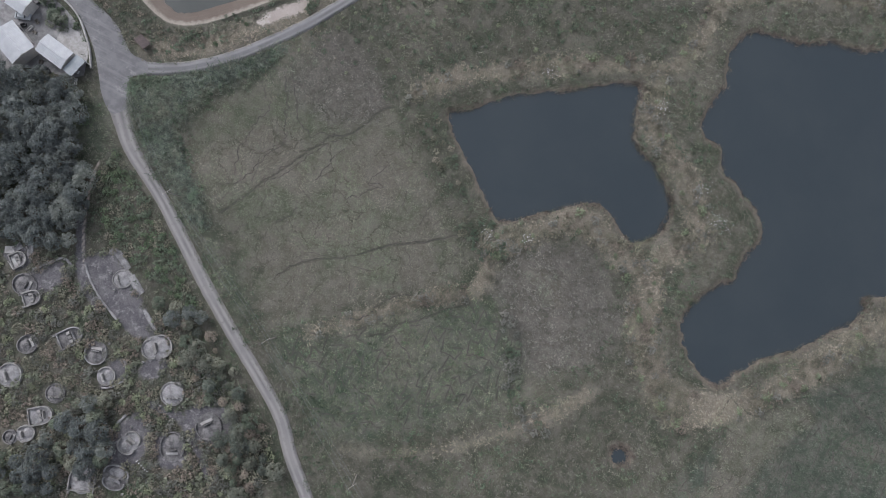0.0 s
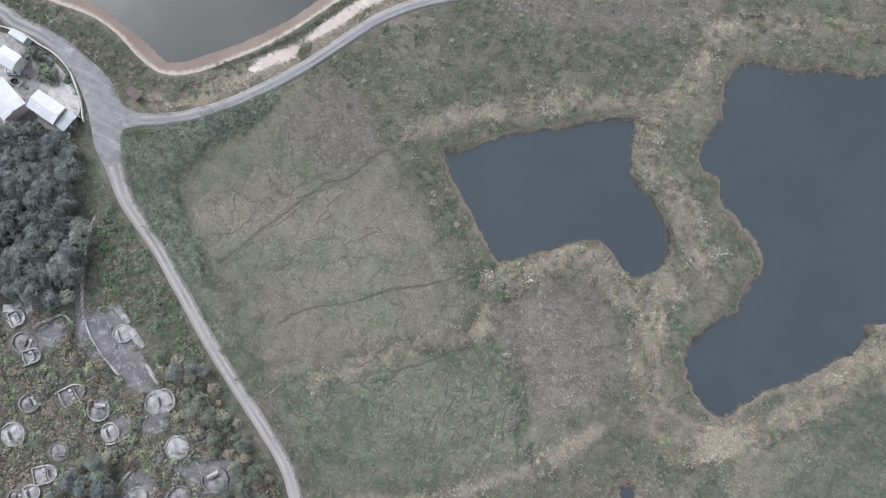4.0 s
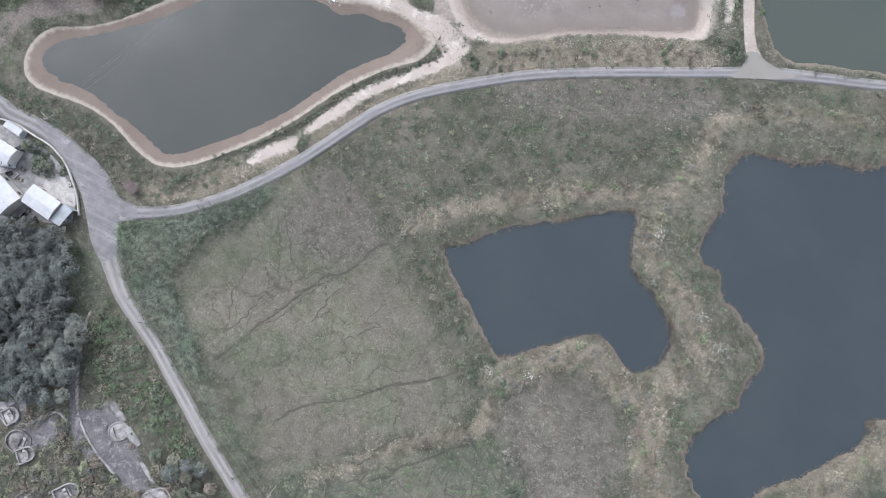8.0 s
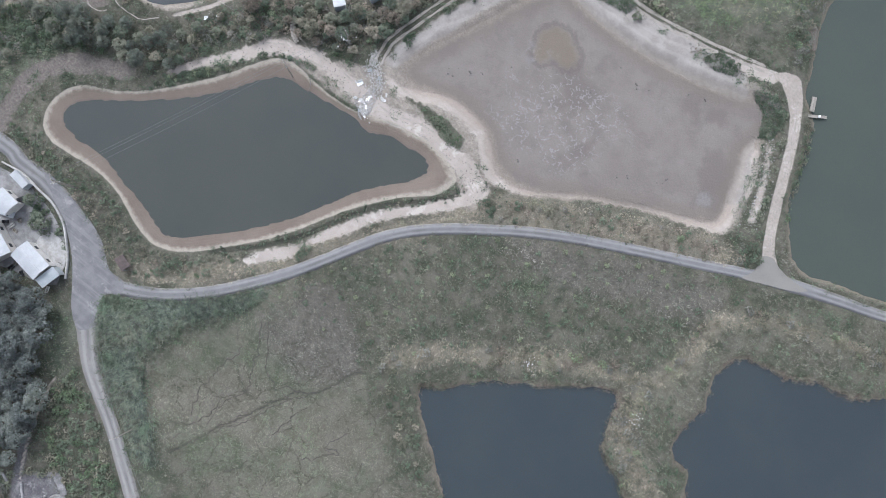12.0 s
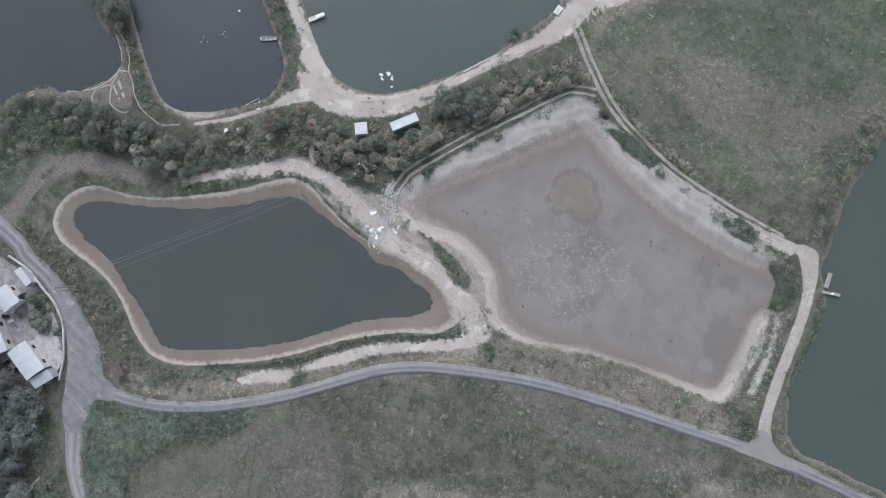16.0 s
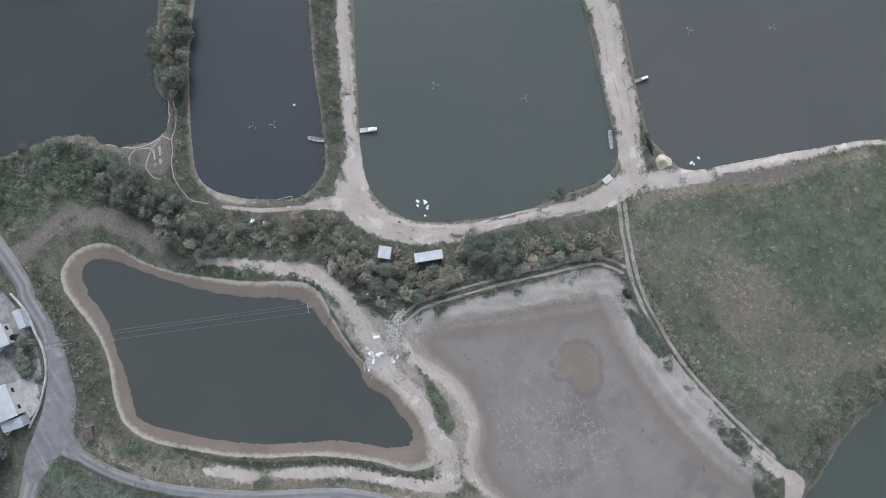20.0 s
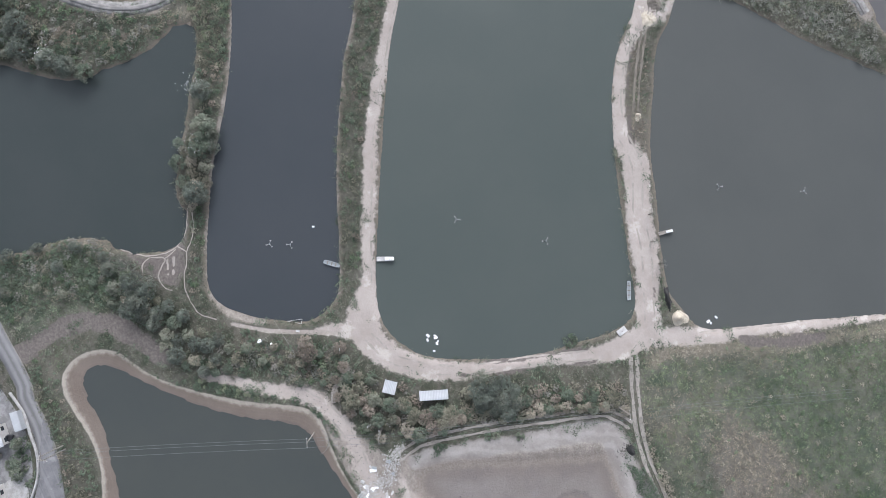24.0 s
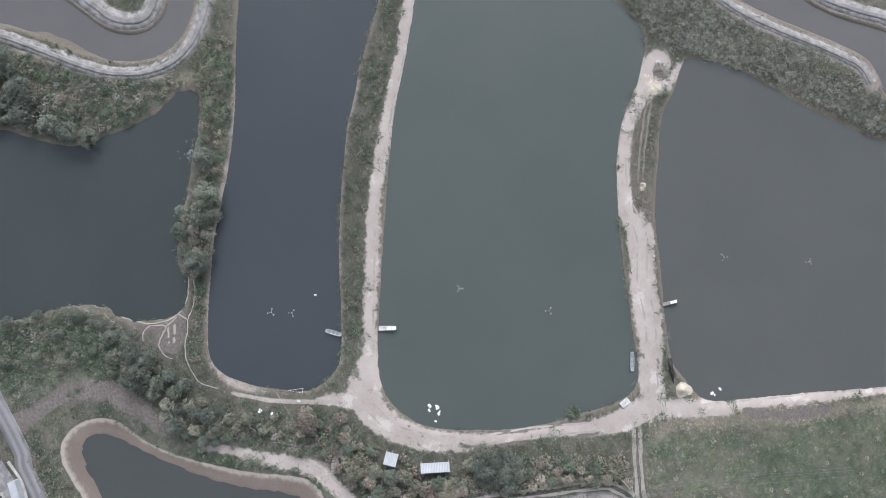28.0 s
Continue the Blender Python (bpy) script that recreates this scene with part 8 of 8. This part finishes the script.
# ---- boats, landing stages, aerators and floats ----
def make_boat(a, b, wide, paint, label):
    """An open flat-bottomed boat."""
    a, b = np.array(a), np.array(b)
    (cx, cy), long = (a + b) / 2, np.linalg.norm(b - a)
    boat = thing("boat", label, "boat")
    boat.matrix_basis = pose(cx, cy, WATER_LEVEL, 0, 0, math.degrees(math.atan2(b[1] - a[1], b[0] - a[0])))
    bm = bmesh.new()
    rings = []
    for k, f in enumerate((-1, -0.6, 0, 0.55, 1)):
        w = wide / 2 * (1 - 0.28 * abs(f) ** 3)
        z = 0.08 * f * f
        rings.append([bm.verts.new((f * long / 2, y, zz + z)) for y, zz in ((-w * 0.8, -0.12), (-w, 0.42), (-w + 0.08, 0.42), (-w * 0.72, 0.02), (w * 0.72, 0.02), (w - 0.08, 0.42), (w, 0.42), (w * 0.8, -0.12))])
    for p1, p2 in zip(rings, rings[1:]):
        for k in range(8):
            bm.faces.new((p1[k], p1[(k + 1) % 8], p2[(k + 1) % 8], p2[k]))
    bm.faces.new(rings[0]), bm.faces.new(rings[-1][::-1])
    part("hull", bm, paint, boat)
    for f in (-0.55, 0.0, 0.5):
        part("thwart", box(bmesh.new(), f * long / 2, 0, 0.32, 0.28, wide * 0.86, 0.05), TIMBER, boat)
    for f in (-0.96, 0.96):
        part("end_deck", box(bmesh.new(), f * long / 2, 0, 0.42, 0.35, wide * 0.7, 0.05), paint, boat)


make_boat(boat_spots[0], boat_spots[1], 1.2, GREY_SHEET, "pale grey flat-bottomed boat moored by the bank")
make_boat(boat_spots[2], boat_spots[3], 1.1, GREY_SHEET, "grey flat-bottomed boat moored by the causeway")


def make_stage(a, b, wide, label, plank, timber, cargo=None):
    """A landing stage of planks on piles."""
    a, b = np.array(a), np.array(b)
    (cx, cy), long = (a + b) / 2, np.linalg.norm(b - a)
    stage = thing("landing_stage", label, "jetty", "landing stages")
    stage.matrix_basis = pose(cx, cy, 0.05, 0, 0, math.degrees(math.atan2(b[1] - a[1], b[0] - a[0])))
    for s in (-1, 1):
        part("beam", box(bmesh.new(), 0, s * wide * 0.36, -0.16, long, 0.14, 0.14), TIMBER, stage)
        for f in (-0.42, 0.0, 0.42):
            part("pile", rod(bmesh.new(), (f * long, s * wide * 0.42, -1.6), (f * long, s * wide * 0.42, 0.15), 0.08, sides=6), TIMBER, stage)
    n = int(long / plank)
    board = box(bmesh.new(), 0, 0, -0.018, plank * 0.88, wide, 0.05)
    first = part("plank", board, timber, stage)
    first.location.x = -long / 2 + plank / 2
    for k in range(1, n):
        hang("plank", first.data, stage).location = (-long / 2 + plank * (k + 0.5), 0.04 * (k % 3 - 1), 0.006 * (k % 2))
    if cargo:
        for k in range(cargo):
            part("feed_bin", box(bmesh.new(), long * (0.05 + 0.14 * k), 0, 0.035, 0.5, wide * 0.7, 0.5, bevel=0.05), WHITE_PLASTIC, stage)


make_stage(jetty_lines[0], jetty_lines[1], 1.2, "landing stage with white bins on its end", 0.3, PALE_CONCRETE, 4)
make_stage(jetty_lines[2], jetty_lines[3], 0.9, "narrow pale landing stage with white bins", 0.3, TIMBER, 3)
make_stage(jetty_lines[4], jetty_lines[5], 2.6, "broad brown plank stage at the pond edge", 0.35, BROWN_BOARD)
make_stage(jetty_lines[6], jetty_lines[7], 1.3, "weathered plank stage beside the track corner", 0.3, TIMBER)
make_stage(jetty_lines[8], jetty_lines[9], 0.8, "narrow weathered plank stage over green water", 0.3, TIMBER, 1)


def make_aerator():
    """A floating aerator with three arms, each ending in a float."""
    ob = thing("pond_aerator", "three-armed floating pond aerator with pale floats", "aerator", "pond aerators")
    hub = part("motor_hub", rod(bmesh.new(), (0, 0, -0.1), (0, 0, 0.4), 0.2, 0.16, 10), GREY_SHEET, ob)
    part("motor_cap", rod(bmesh.new(), (0, 0, 0.4), (0, 0, 0.52), 0.12, 0.06, 8), BLACK_PAINT, hub)
    for k in range(3):
        a = 2 * math.pi * k / 3
        c, s = math.cos(a), math.sin(a)
        arm = part("arm", rod(bmesh.new(), (0, 0, 0.2), (c * 0.95, s * 0.95, 0.14), 0.04, sides=6), PALE_CONCRETE, ob)
        part("float", rod(bmesh.new(), (c * 0.95 - s * 0.2, s * 0.95 + c * 0.2, 0.05), (c * 0.95 + s * 0.2, s * 0.95 - c * 0.2, 0.05), 0.07, sides=8), PALE_CONCRETE, arm)
    return ob


first = make_aerator()
first.matrix_basis = pose(*aerator_spots[0], WATER_LEVEL, 0, 0, 20)
for k, (x, y) in enumerate(aerator_spots[1:]):
    copy_thing(first, pose(x, y, WATER_LEVEL, 0, 0, 63 * k))
first = thing("foam_float", "block of white foam adrift on the pond", "float", "foam floats")
part("block", box(bmesh.new(), 0, 0, -0.1, 1.0, 0.65, 0.32, bevel=0.07), WHITE_PLASTIC, first)
part("rope_loop", arc_wall(0.12, 0.12, 0, 360, 0.04, 0.05, 0.2), TIMBER, first)
first.matrix_basis = pose(*float_spots[0], WATER_LEVEL, 0, 0, 20)
for k, (x, y) in enumerate(float_spots[1:]):
    s = (0.8, 0.65, 0.95, 0.55)[k % 4]
    copy_thing(first, pose(x, y, WATER_LEVEL, 0, 0, 47 * k) @ Matrix.Diagonal((s, s, 1, 1)))

pen = thing("net_frame", "pale timber net frame half in the water", "frame")
for k, (a, b) in enumerate(zip(pen_frame, pen_frame[1:] + pen_frame[:1])):
    part("bar", rod(bmesh.new(), (*a, -0.3), (*b, -0.3), 0.06, sides=6), PALE_CONCRETE, pen)
    part("stake", rod(bmesh.new(), (*a, -1.2), (*a, 0.2), 0.07, sides=6), TIMBER, pen)


# ---- plank walk through the wood ----
walkway = thing("plank_walk", "grey weathered plank walk leading through the wood", "boardwalk")
q = rounded(plank_walk, rounds=2)
run = np.r_[0, np.cumsum(np.hypot(*np.diff(q[:, :2], axis=0).T))]
board = None
for k, d in enumerate(np.arange(0.2, run[-1], 0.36)):
    x, y = np.interp(d, run, q[:, 0]), np.interp(d, run, q[:, 1])
    u, v = np.interp(d + 0.2, run, q[:, 0]) - x, np.interp(d + 0.2, run, q[:, 1]) - y
    if board is None:
        board = part("plank", box(bmesh.new(), 0, 0, 0, 0.3, 1.3, 0.06, bevel=0.01), TIMBER, walkway)
        piece = board
    else:
        piece = new("plank", board.data)
        piece.parent = walkway
    piece.matrix_basis = pose(x, y, at_ground(x, y) + 0.3, 0, 0, math.degrees(math.atan2(v, u)) + 5 * math.sin(3.7 * k))


# ---- heaps, rubble, hose ----
def make_heap(x, y, wide, tall, paint, label, seed):
    """A slumped heap with several low crests and a ragged foot."""
    bm = bmesh.new()
    n, rings = 32, 9
    rng = np.random.default_rng(seed)
    edge = 1 + 0.1 * sum(rng.normal(0, 1) * np.cos(m * 2 * np.pi * np.arange(n) / n + rng.uniform(0, 6)) for m in (1, 2, 3, 5))
    crests = [(rng.uniform(-0.28, 0.28), rng.uniform(-0.28, 0.28), rng.uniform(0.5, 1.0)) for _ in range(5)]
    rows = []
    for r in range(rings):
        f = 1 - r / rings
        row = []
        for k in range(n):
            u, v = f * edge[k] * math.cos(2 * math.pi * k / n) / 2, f * edge[k] * math.sin(2 * math.pi * k / n) / 2
            z = tall * sum(h * math.exp(-((u - cu) ** 2 + (v - cv) ** 2) * 22) for cu, cv, h in crests) / 1.6 + rng.normal(0, 0.05) * (r > 0)
            row.append(bm.verts.new((wide * u, wide * v, z * (1 - f**4) - 0.1 * (r == 0))))
        rows.append(row)
    top = bm.verts.new((0, 0, tall * 0.7))
    for a, b in zip(rows, rows[1:]):
        for k in range(n):
            bm.faces.new((a[k], a[(k + 1) % n], b[(k + 1) % n], b[k]))
    for k in range(n):
        bm.faces.new((rows[-1][k], rows[-1][(k + 1) % n], top))
    me = bpy.data.meshes.new("mound")
    bm.to_mesh(me), bm.free()
    me.materials.append(paint)
    mound = tagged(new("earth_mound", me), label, "mound")
    mound.matrix_basis = pose(x, y, at_ground(x, y) - 0.05)
    return mound


for k, ((x, y, w), (tall, paint, label)) in enumerate(zip(heap_spots, ((1.1, SAND, "cream-coloured heap of sand by the track"), (0.55, SAND, "broad cream-coloured spread of sand on the causeway"), (0.7, CONCRETE, "grey heap of rubble and spoil on the causeway"), (0.4, SAND, "pale earth heap in the causeway grass"), (0.7, RUT_EARTH, "brown earth heap behind the spread sand")))):
    make_heap(x, y, w * 1.75, tall, paint, label, 200 + k)


ash = make_heap(*ash_spot[0], 2.6, 0.9, BLACK_ASH, "flat black heap of burnt ash", 230)
ash.scale, ash.rotation_euler.z = (0.75, 2.6, 1.0), radians(75)
slab = thing("concrete_slab", "pale cast concrete slab lying by the pond", "slab")
slab.matrix_basis = pose(*slab_spot[0], 0.0, 2, 1, 100)
part("slab", box(bmesh.new(), 0, 0, -0.1, 2.6, 1.6, 0.35, bevel=0.05), PALE_CONCRETE, slab)
part("lifting_eye", arc_wall(0.1, 0.1, 0, 360, 0.04, 0.06, 0.24), RUST, slab)


def chips(name, centres, size, material, label, seed):
    """Loose angular lumps, joined."""
    rng = np.random.default_rng(seed)
    n = len(centres)
    shape = np.array([(-1, -1, -0.4), (1, -0.8, -0.4), (0.9, 1, -0.4), (-0.8, 0.9, -0.4), (-0.5, -0.4, 0.7), (0.6, -0.5, 0.6), (0.5, 0.5, 0.8), (-0.5, 0.6, 0.5)])
    s = size * rng.uniform(0.4, 1.5, (n, 1, 3))
    a = rng.uniform(0, 2 * np.pi, n)
    pts = shape[None] * s
    c, d = np.cos(a)[:, None], np.sin(a)[:, None]
    pts = np.stack([pts[..., 0] * c - pts[..., 1] * d, pts[..., 0] * d + pts[..., 1] * c, pts[..., 2]], -1)
    pts += np.c_[centres, at_ground(centres[:, 0], centres[:, 1])][:, None]
    quads = np.array([(0, 3, 2, 1), (4, 5, 6, 7), (0, 1, 5, 4), (1, 2, 6, 5), (2, 3, 7, 6), (3, 0, 4, 7)])
    faces = (np.arange(n)[:, None, None] * 8 + quads[None]).reshape(-1, 4)
    tagged(new(name, sheet(name, pts.reshape(-1, 3), faces, material)), label, "rubble", kind="stuff")


rng = np.random.default_rng(301)
q = rounded(stones_strip, rounds=2)
pick = q[rng.integers(0, len(q), 900)]
chips("rubble", pick[:, :2] + rng.normal(0, 0.4, (900, 2)) * pick[:, 2:], 0.19, RUBBLE, "pale broken concrete and stones dumped on the bank", 302)
q = rounded(soil_middle, rounds=2)
pick = q[rng.integers(0, len(q), 320)]
chips("clods", pick[:, :2] + rng.normal(0, 0.4, (320, 2)) * pick[:, 2:], 0.12, DARK_EARTH, "dark clods and weeds strewn over bare earth", 303)
q = rounded(debris_d, rounds=2)
pick = q[rng.integers(0, len(q), 150)]
chips("rubble", pick[:, :2] + rng.normal(0, 0.5, (150, 2)) * pick[:, 2:], 0.17, CONCRETE, "pale debris scattered in dark scrub", 304)
spots = np.array(ash_b * 90) + rng.normal(0, 1.0, (90, 2)) * (0.8, 1.5)
chips("clods", spots, 0.2, DARK_EARTH, "dark burnt brush beside the earth track", 306)
spots = np.repeat(np.array(mud_clods), 2, axis=0)
chips("clods", spots + rng.normal(0, 0.2, spots.shape), 0.26, DARK_EARTH, "dark clods lying on drying mud", 305)
for k, (x, y) in enumerate(rubbish):
    board = thing("broken_panel", "pale broken sheet panel lying on rubble", "panel", "broken panels")
    board.matrix_basis = pose(x, y, at_ground(x, y) + 0.15, 4 - k, 3 * k - 6, 57 * k)
    bm = ribbed(1.5 - 0.3 * (k % 3), 0.8 - 0.1 * (k % 2), 0, 0.03, 1)
    for v in bm.verts:
        v.co.y += 0.25 * v.co.x * (k % 3 - 1) * (v.co.y > 0.3)
        v.co.z += 0.12 * v.co.x * v.co.x
    part("sheet", bm, GREY_SHEET if k % 3 else PALE_CONCRETE, board)
    part("batten", box(bmesh.new(), 0, 0.4, 0.05, 1.0, 0.08, 0.06), TIMBER, board)


for k, (x, y) in enumerate(litter_spots + trash_spots):
    sheet_piece = thing("scrap_sheet", "crumpled white plastic sheet thrown on the ground", "scrap", "scraps of white sheet")
    sheet_piece.matrix_basis = pose(x, y, ground_at(np.array([x]), np.array([y]))[0] + (0.12 if k < len(litter_spots) else 0.5), 5 * (k % 3) - 5, 4, 71 * k)
    rng = np.random.default_rng(700 + k)
    bm = bmesh.new()
    bmesh.ops.create_grid(bm, x_segments=5, y_segments=4, size=0.5, matrix=Matrix.Diagonal((rng.uniform(0.6, 1.5), rng.uniform(0.4, 0.9), 1, 1)))
    for v in bm.verts:
        v.co += Vector((rng.normal(0, 0.05), rng.normal(0, 0.05), rng.normal(0, 0.07)))
    made = bmesh.ops.extrude_face_region(bm, geom=list(bm.faces))
    bmesh.ops.translate(bm, vec=(0, 0, 0.03), verts=[v for v in made["geom"] if isinstance(v, bmesh.types.BMVert)])
    part("sheet", bm, WHITE_PLASTIC if k % 3 else PALE_CONCRETE, sheet_piece)
for k, (x, y) in enumerate(stake_spots):
    stake = thing("marker_stake", "short white marker stake among the graves", "stake", "white stakes")
    stake.matrix_basis = pose(x, y, at_ground(x, y), 0, 0, 20 * k)
    part("stake", rod(bmesh.new(), (0, 0, -0.1), (0, 0, 0.8), 0.09, 0.08, 8), WHITE_PLASTIC, stake)
    part("stake_cap", rod(bmesh.new(), (0, 0, 0.8), (0, 0, 0.9), 0.13, 0.1, 8), WHITE_PLASTIC, stake)
for k, (x, y) in enumerate(slab_spots):
    ruin = thing("broken_slab", "broken pale concrete slab of an old grave terrace", "slab", "broken slabs")
    ruin.matrix_basis = pose(x, y, at_ground(x, y), 3 * (k % 2), 2 - k, 25 + 31 * k)
    part("slab", box(bmesh.new(), 0, 0, -0.05, 2.8 - 0.4 * (k % 3), 1.9 - 0.3 * (k % 2), 0.3, bevel=0.06), GRAVE_STONE if k % 2 else CONCRETE, ruin)
    part("loose_block", box(bmesh.new(), 0.9, 0.7, 0.2, 0.7, 0.4, 0.3, 0.4, bevel=0.04), OLD_CONCRETE, ruin)
brush = make_heap(*ash_b[0], 3.4, 0.8, BLACK_ASH, "dark heap of burnt brush beside the track", 231)
brush.scale = (1.5, 0.8, 1.0)


def cable(name, points, radius, material, label, category="cable"):
    data = bpy.data.curves.new(name, "CURVE")
    data.dimensions, data.bevel_depth, data.bevel_resolution = "3D", radius, 1
    line = data.splines.new("POLY")
    line.points.add(len(points) - 1)
    for q, p in zip(line.points, points):
        q.co = (*p, 1)
    data.materials.append(material)
    return tagged(new(name, data), label, category)


cable("drain_hose", [(x, y, -0.1) for x, y in rounded(hose, rounds=2)], 0.07, CHANNEL, "pale curved drain hose on the pond bank", "hose")


(ax, ay), (bx, by) = pipe_line
cable("water_pipe", [(ax + (bx - ax) * k / 6, ay + (by - ay) * k / 6, 0.25 + 0.05 * (k % 2)) for k in range(7)], 0.022, PALE_CONCRETE, "pale water pipe laid over the pond bank", "pipe")


# ---- poles and their cables ----
POLE_TOP = 9.0


def make_pole(x, y, turn):
    ob = thing("utility_pole", "grey utility pole with one crossarm and insulators", "pole", "utility poles")
    ob.matrix_basis = pose(x, y, at_ground(x, y), 0, 0, turn)
    part("pole", rod(bmesh.new(), (0, 0, -0.5), (0, 0, POLE_TOP + 0.3), 0.16, 0.1, 10), TIMBER, ob)
    arm = part("crossarm", box(bmesh.new(), 0, 0, POLE_TOP - 0.25, 0.14, 2.4, 0.14), TIMBER, ob)
    for y0 in (-1.1, 0.35, 1.1):
        part("insulator", rod(bmesh.new(), (0, y0, POLE_TOP - 0.1), (0, y0, POLE_TOP + 0.12), 0.07, 0.04, 8), WHITE_PLASTIC, arm)


def string_line(spots, label):
    """Poles along a line, with three cables that sag between them."""
    q = np.array(spots)
    way = np.gradient(q, axis=0)
    turns = np.arctan2(way[:, 1], way[:, 0])
    ends = np.concatenate([q, [q[-1] + (q[-1] - q[-2])]])
    angles = np.concatenate([turns, turns[-1:]])
    for (x, y), a in zip(q, turns):
        make_pole(x, y, math.degrees(a))
    for off in (-1.1, 0.35, 1.1):
        line = []
        tops = ends + off * np.stack([-np.sin(angles), np.cos(angles)], 1)
        for p1, p2 in zip(tops, tops[1:]):
            for s in np.linspace(0, 1, 12, endpoint=False):
                line.append((*(p1 + (p2 - p1) * s), POLE_TOP + 0.1 - 4 * 0.9 * s * (1 - s)))
        cable("power_cable", line, 0.025, CABLE, label)


string_line(pole_lane, "thin grey power cable beside the lane")
string_line(pole_cross, "thin grey power cable across the pond")


# ---- palms and blossom ----
def make_palm(x, y, tall, reach, seed):
    rng = np.random.default_rng(seed)
    palm = thing("palm", "small palm with drooping grey-green fronds", "palm", "palms")
    palm.matrix_basis = pose(x, y, at_ground(x, y), 0, 0, 50 * seed)
    part("trunk", rod(bmesh.new(), (0, 0, -0.3), (0.1, 0, tall), 0.16, 0.11), BARK, palm)
    for k in range(13):
        a, droop = 2 * math.pi * k / 13 + rng.uniform(-0.2, 0.2), rng.uniform(0.2, 0.8)
        long = reach * rng.uniform(0.75, 1.1)
        bm = bmesh.new()
        c, s = math.cos(a), math.sin(a)
        for j in range(7):
            f, g = j / 7, (j + 0.75) / 7
            for side in (-1, 1):
                w = 0.42 * math.sin(math.pi * (0.12 + 0.85 * f)) * side
                z0, z1 = (tall + long * (0.35 * u - droop * u * u) for u in (f, g))
                pts = [(long * f, 0, z0), (long * (f + 0.03), 0.02 * side, z0), (long * g + 0.12, w, z1 - 0.12)]
                bm.faces.new([bm.verts.new((px * c - py * s, px * s + py * c, pz)) for px, py, pz in pts])
        rod(bm, (0, 0, tall), (long * 0.5 * c, long * 0.5 * s, tall + long * (0.175 - droop * 0.25)), 0.03, 0.02, 4)
        part("frond", bm, GREY_CROWN, palm)


for k, (x, y) in enumerate(palm_spots):
    make_palm(x, y, 2.8 if k < 3 else 4.2, 1.9 if k < 3 else 2.6, 400 + k)
for k, (x, y) in enumerate(banana_spots):
    make_palm(x, y, 2.4, 2.3 + 0.3 * (k % 3), 430 + k)
kinds = [pond_trees[1], mid_trees[0]]
rng = np.random.default_rng(410)
for x, y in flag_trees:
    plant(kinds, [(x, y)], rng, 1.05, 1.35)
heads = np.concatenate([np.c_[rng.normal(0, 0.3, (36, 2)) * w + (x, y), np.full(36, 0.9 if k < 7 else 5.2)] for k, (x, y, w) in enumerate(blossom_spots)])
heads[:, 2] += np.maximum(at_ground(heads[:, 0], heads[:, 1]), -0.3) + rng.uniform(-0.3, 0.3, len(heads))
size = rng.uniform(0.08, 0.14, (len(heads), 1))
a = rng.uniform(0, 6.28, len(heads))
u = np.stack([np.cos(a), np.sin(a), 0.3 * np.ones(len(a))], 1) * size
v = np.stack([-np.sin(a), np.cos(a), 0.2 * np.ones(len(a))], 1) * size * 0.7
verts = np.stack([heads - u, heads - v, heads + u, heads + v], 1).reshape(-1, 3)
tagged(new("white_blossom", sheet("white_blossom", verts, np.arange(len(verts)).reshape(-1, 4), WHITE_PLASTIC)), "scattered white blossom heads on bushes and trees", "blossom", kind="stuff")
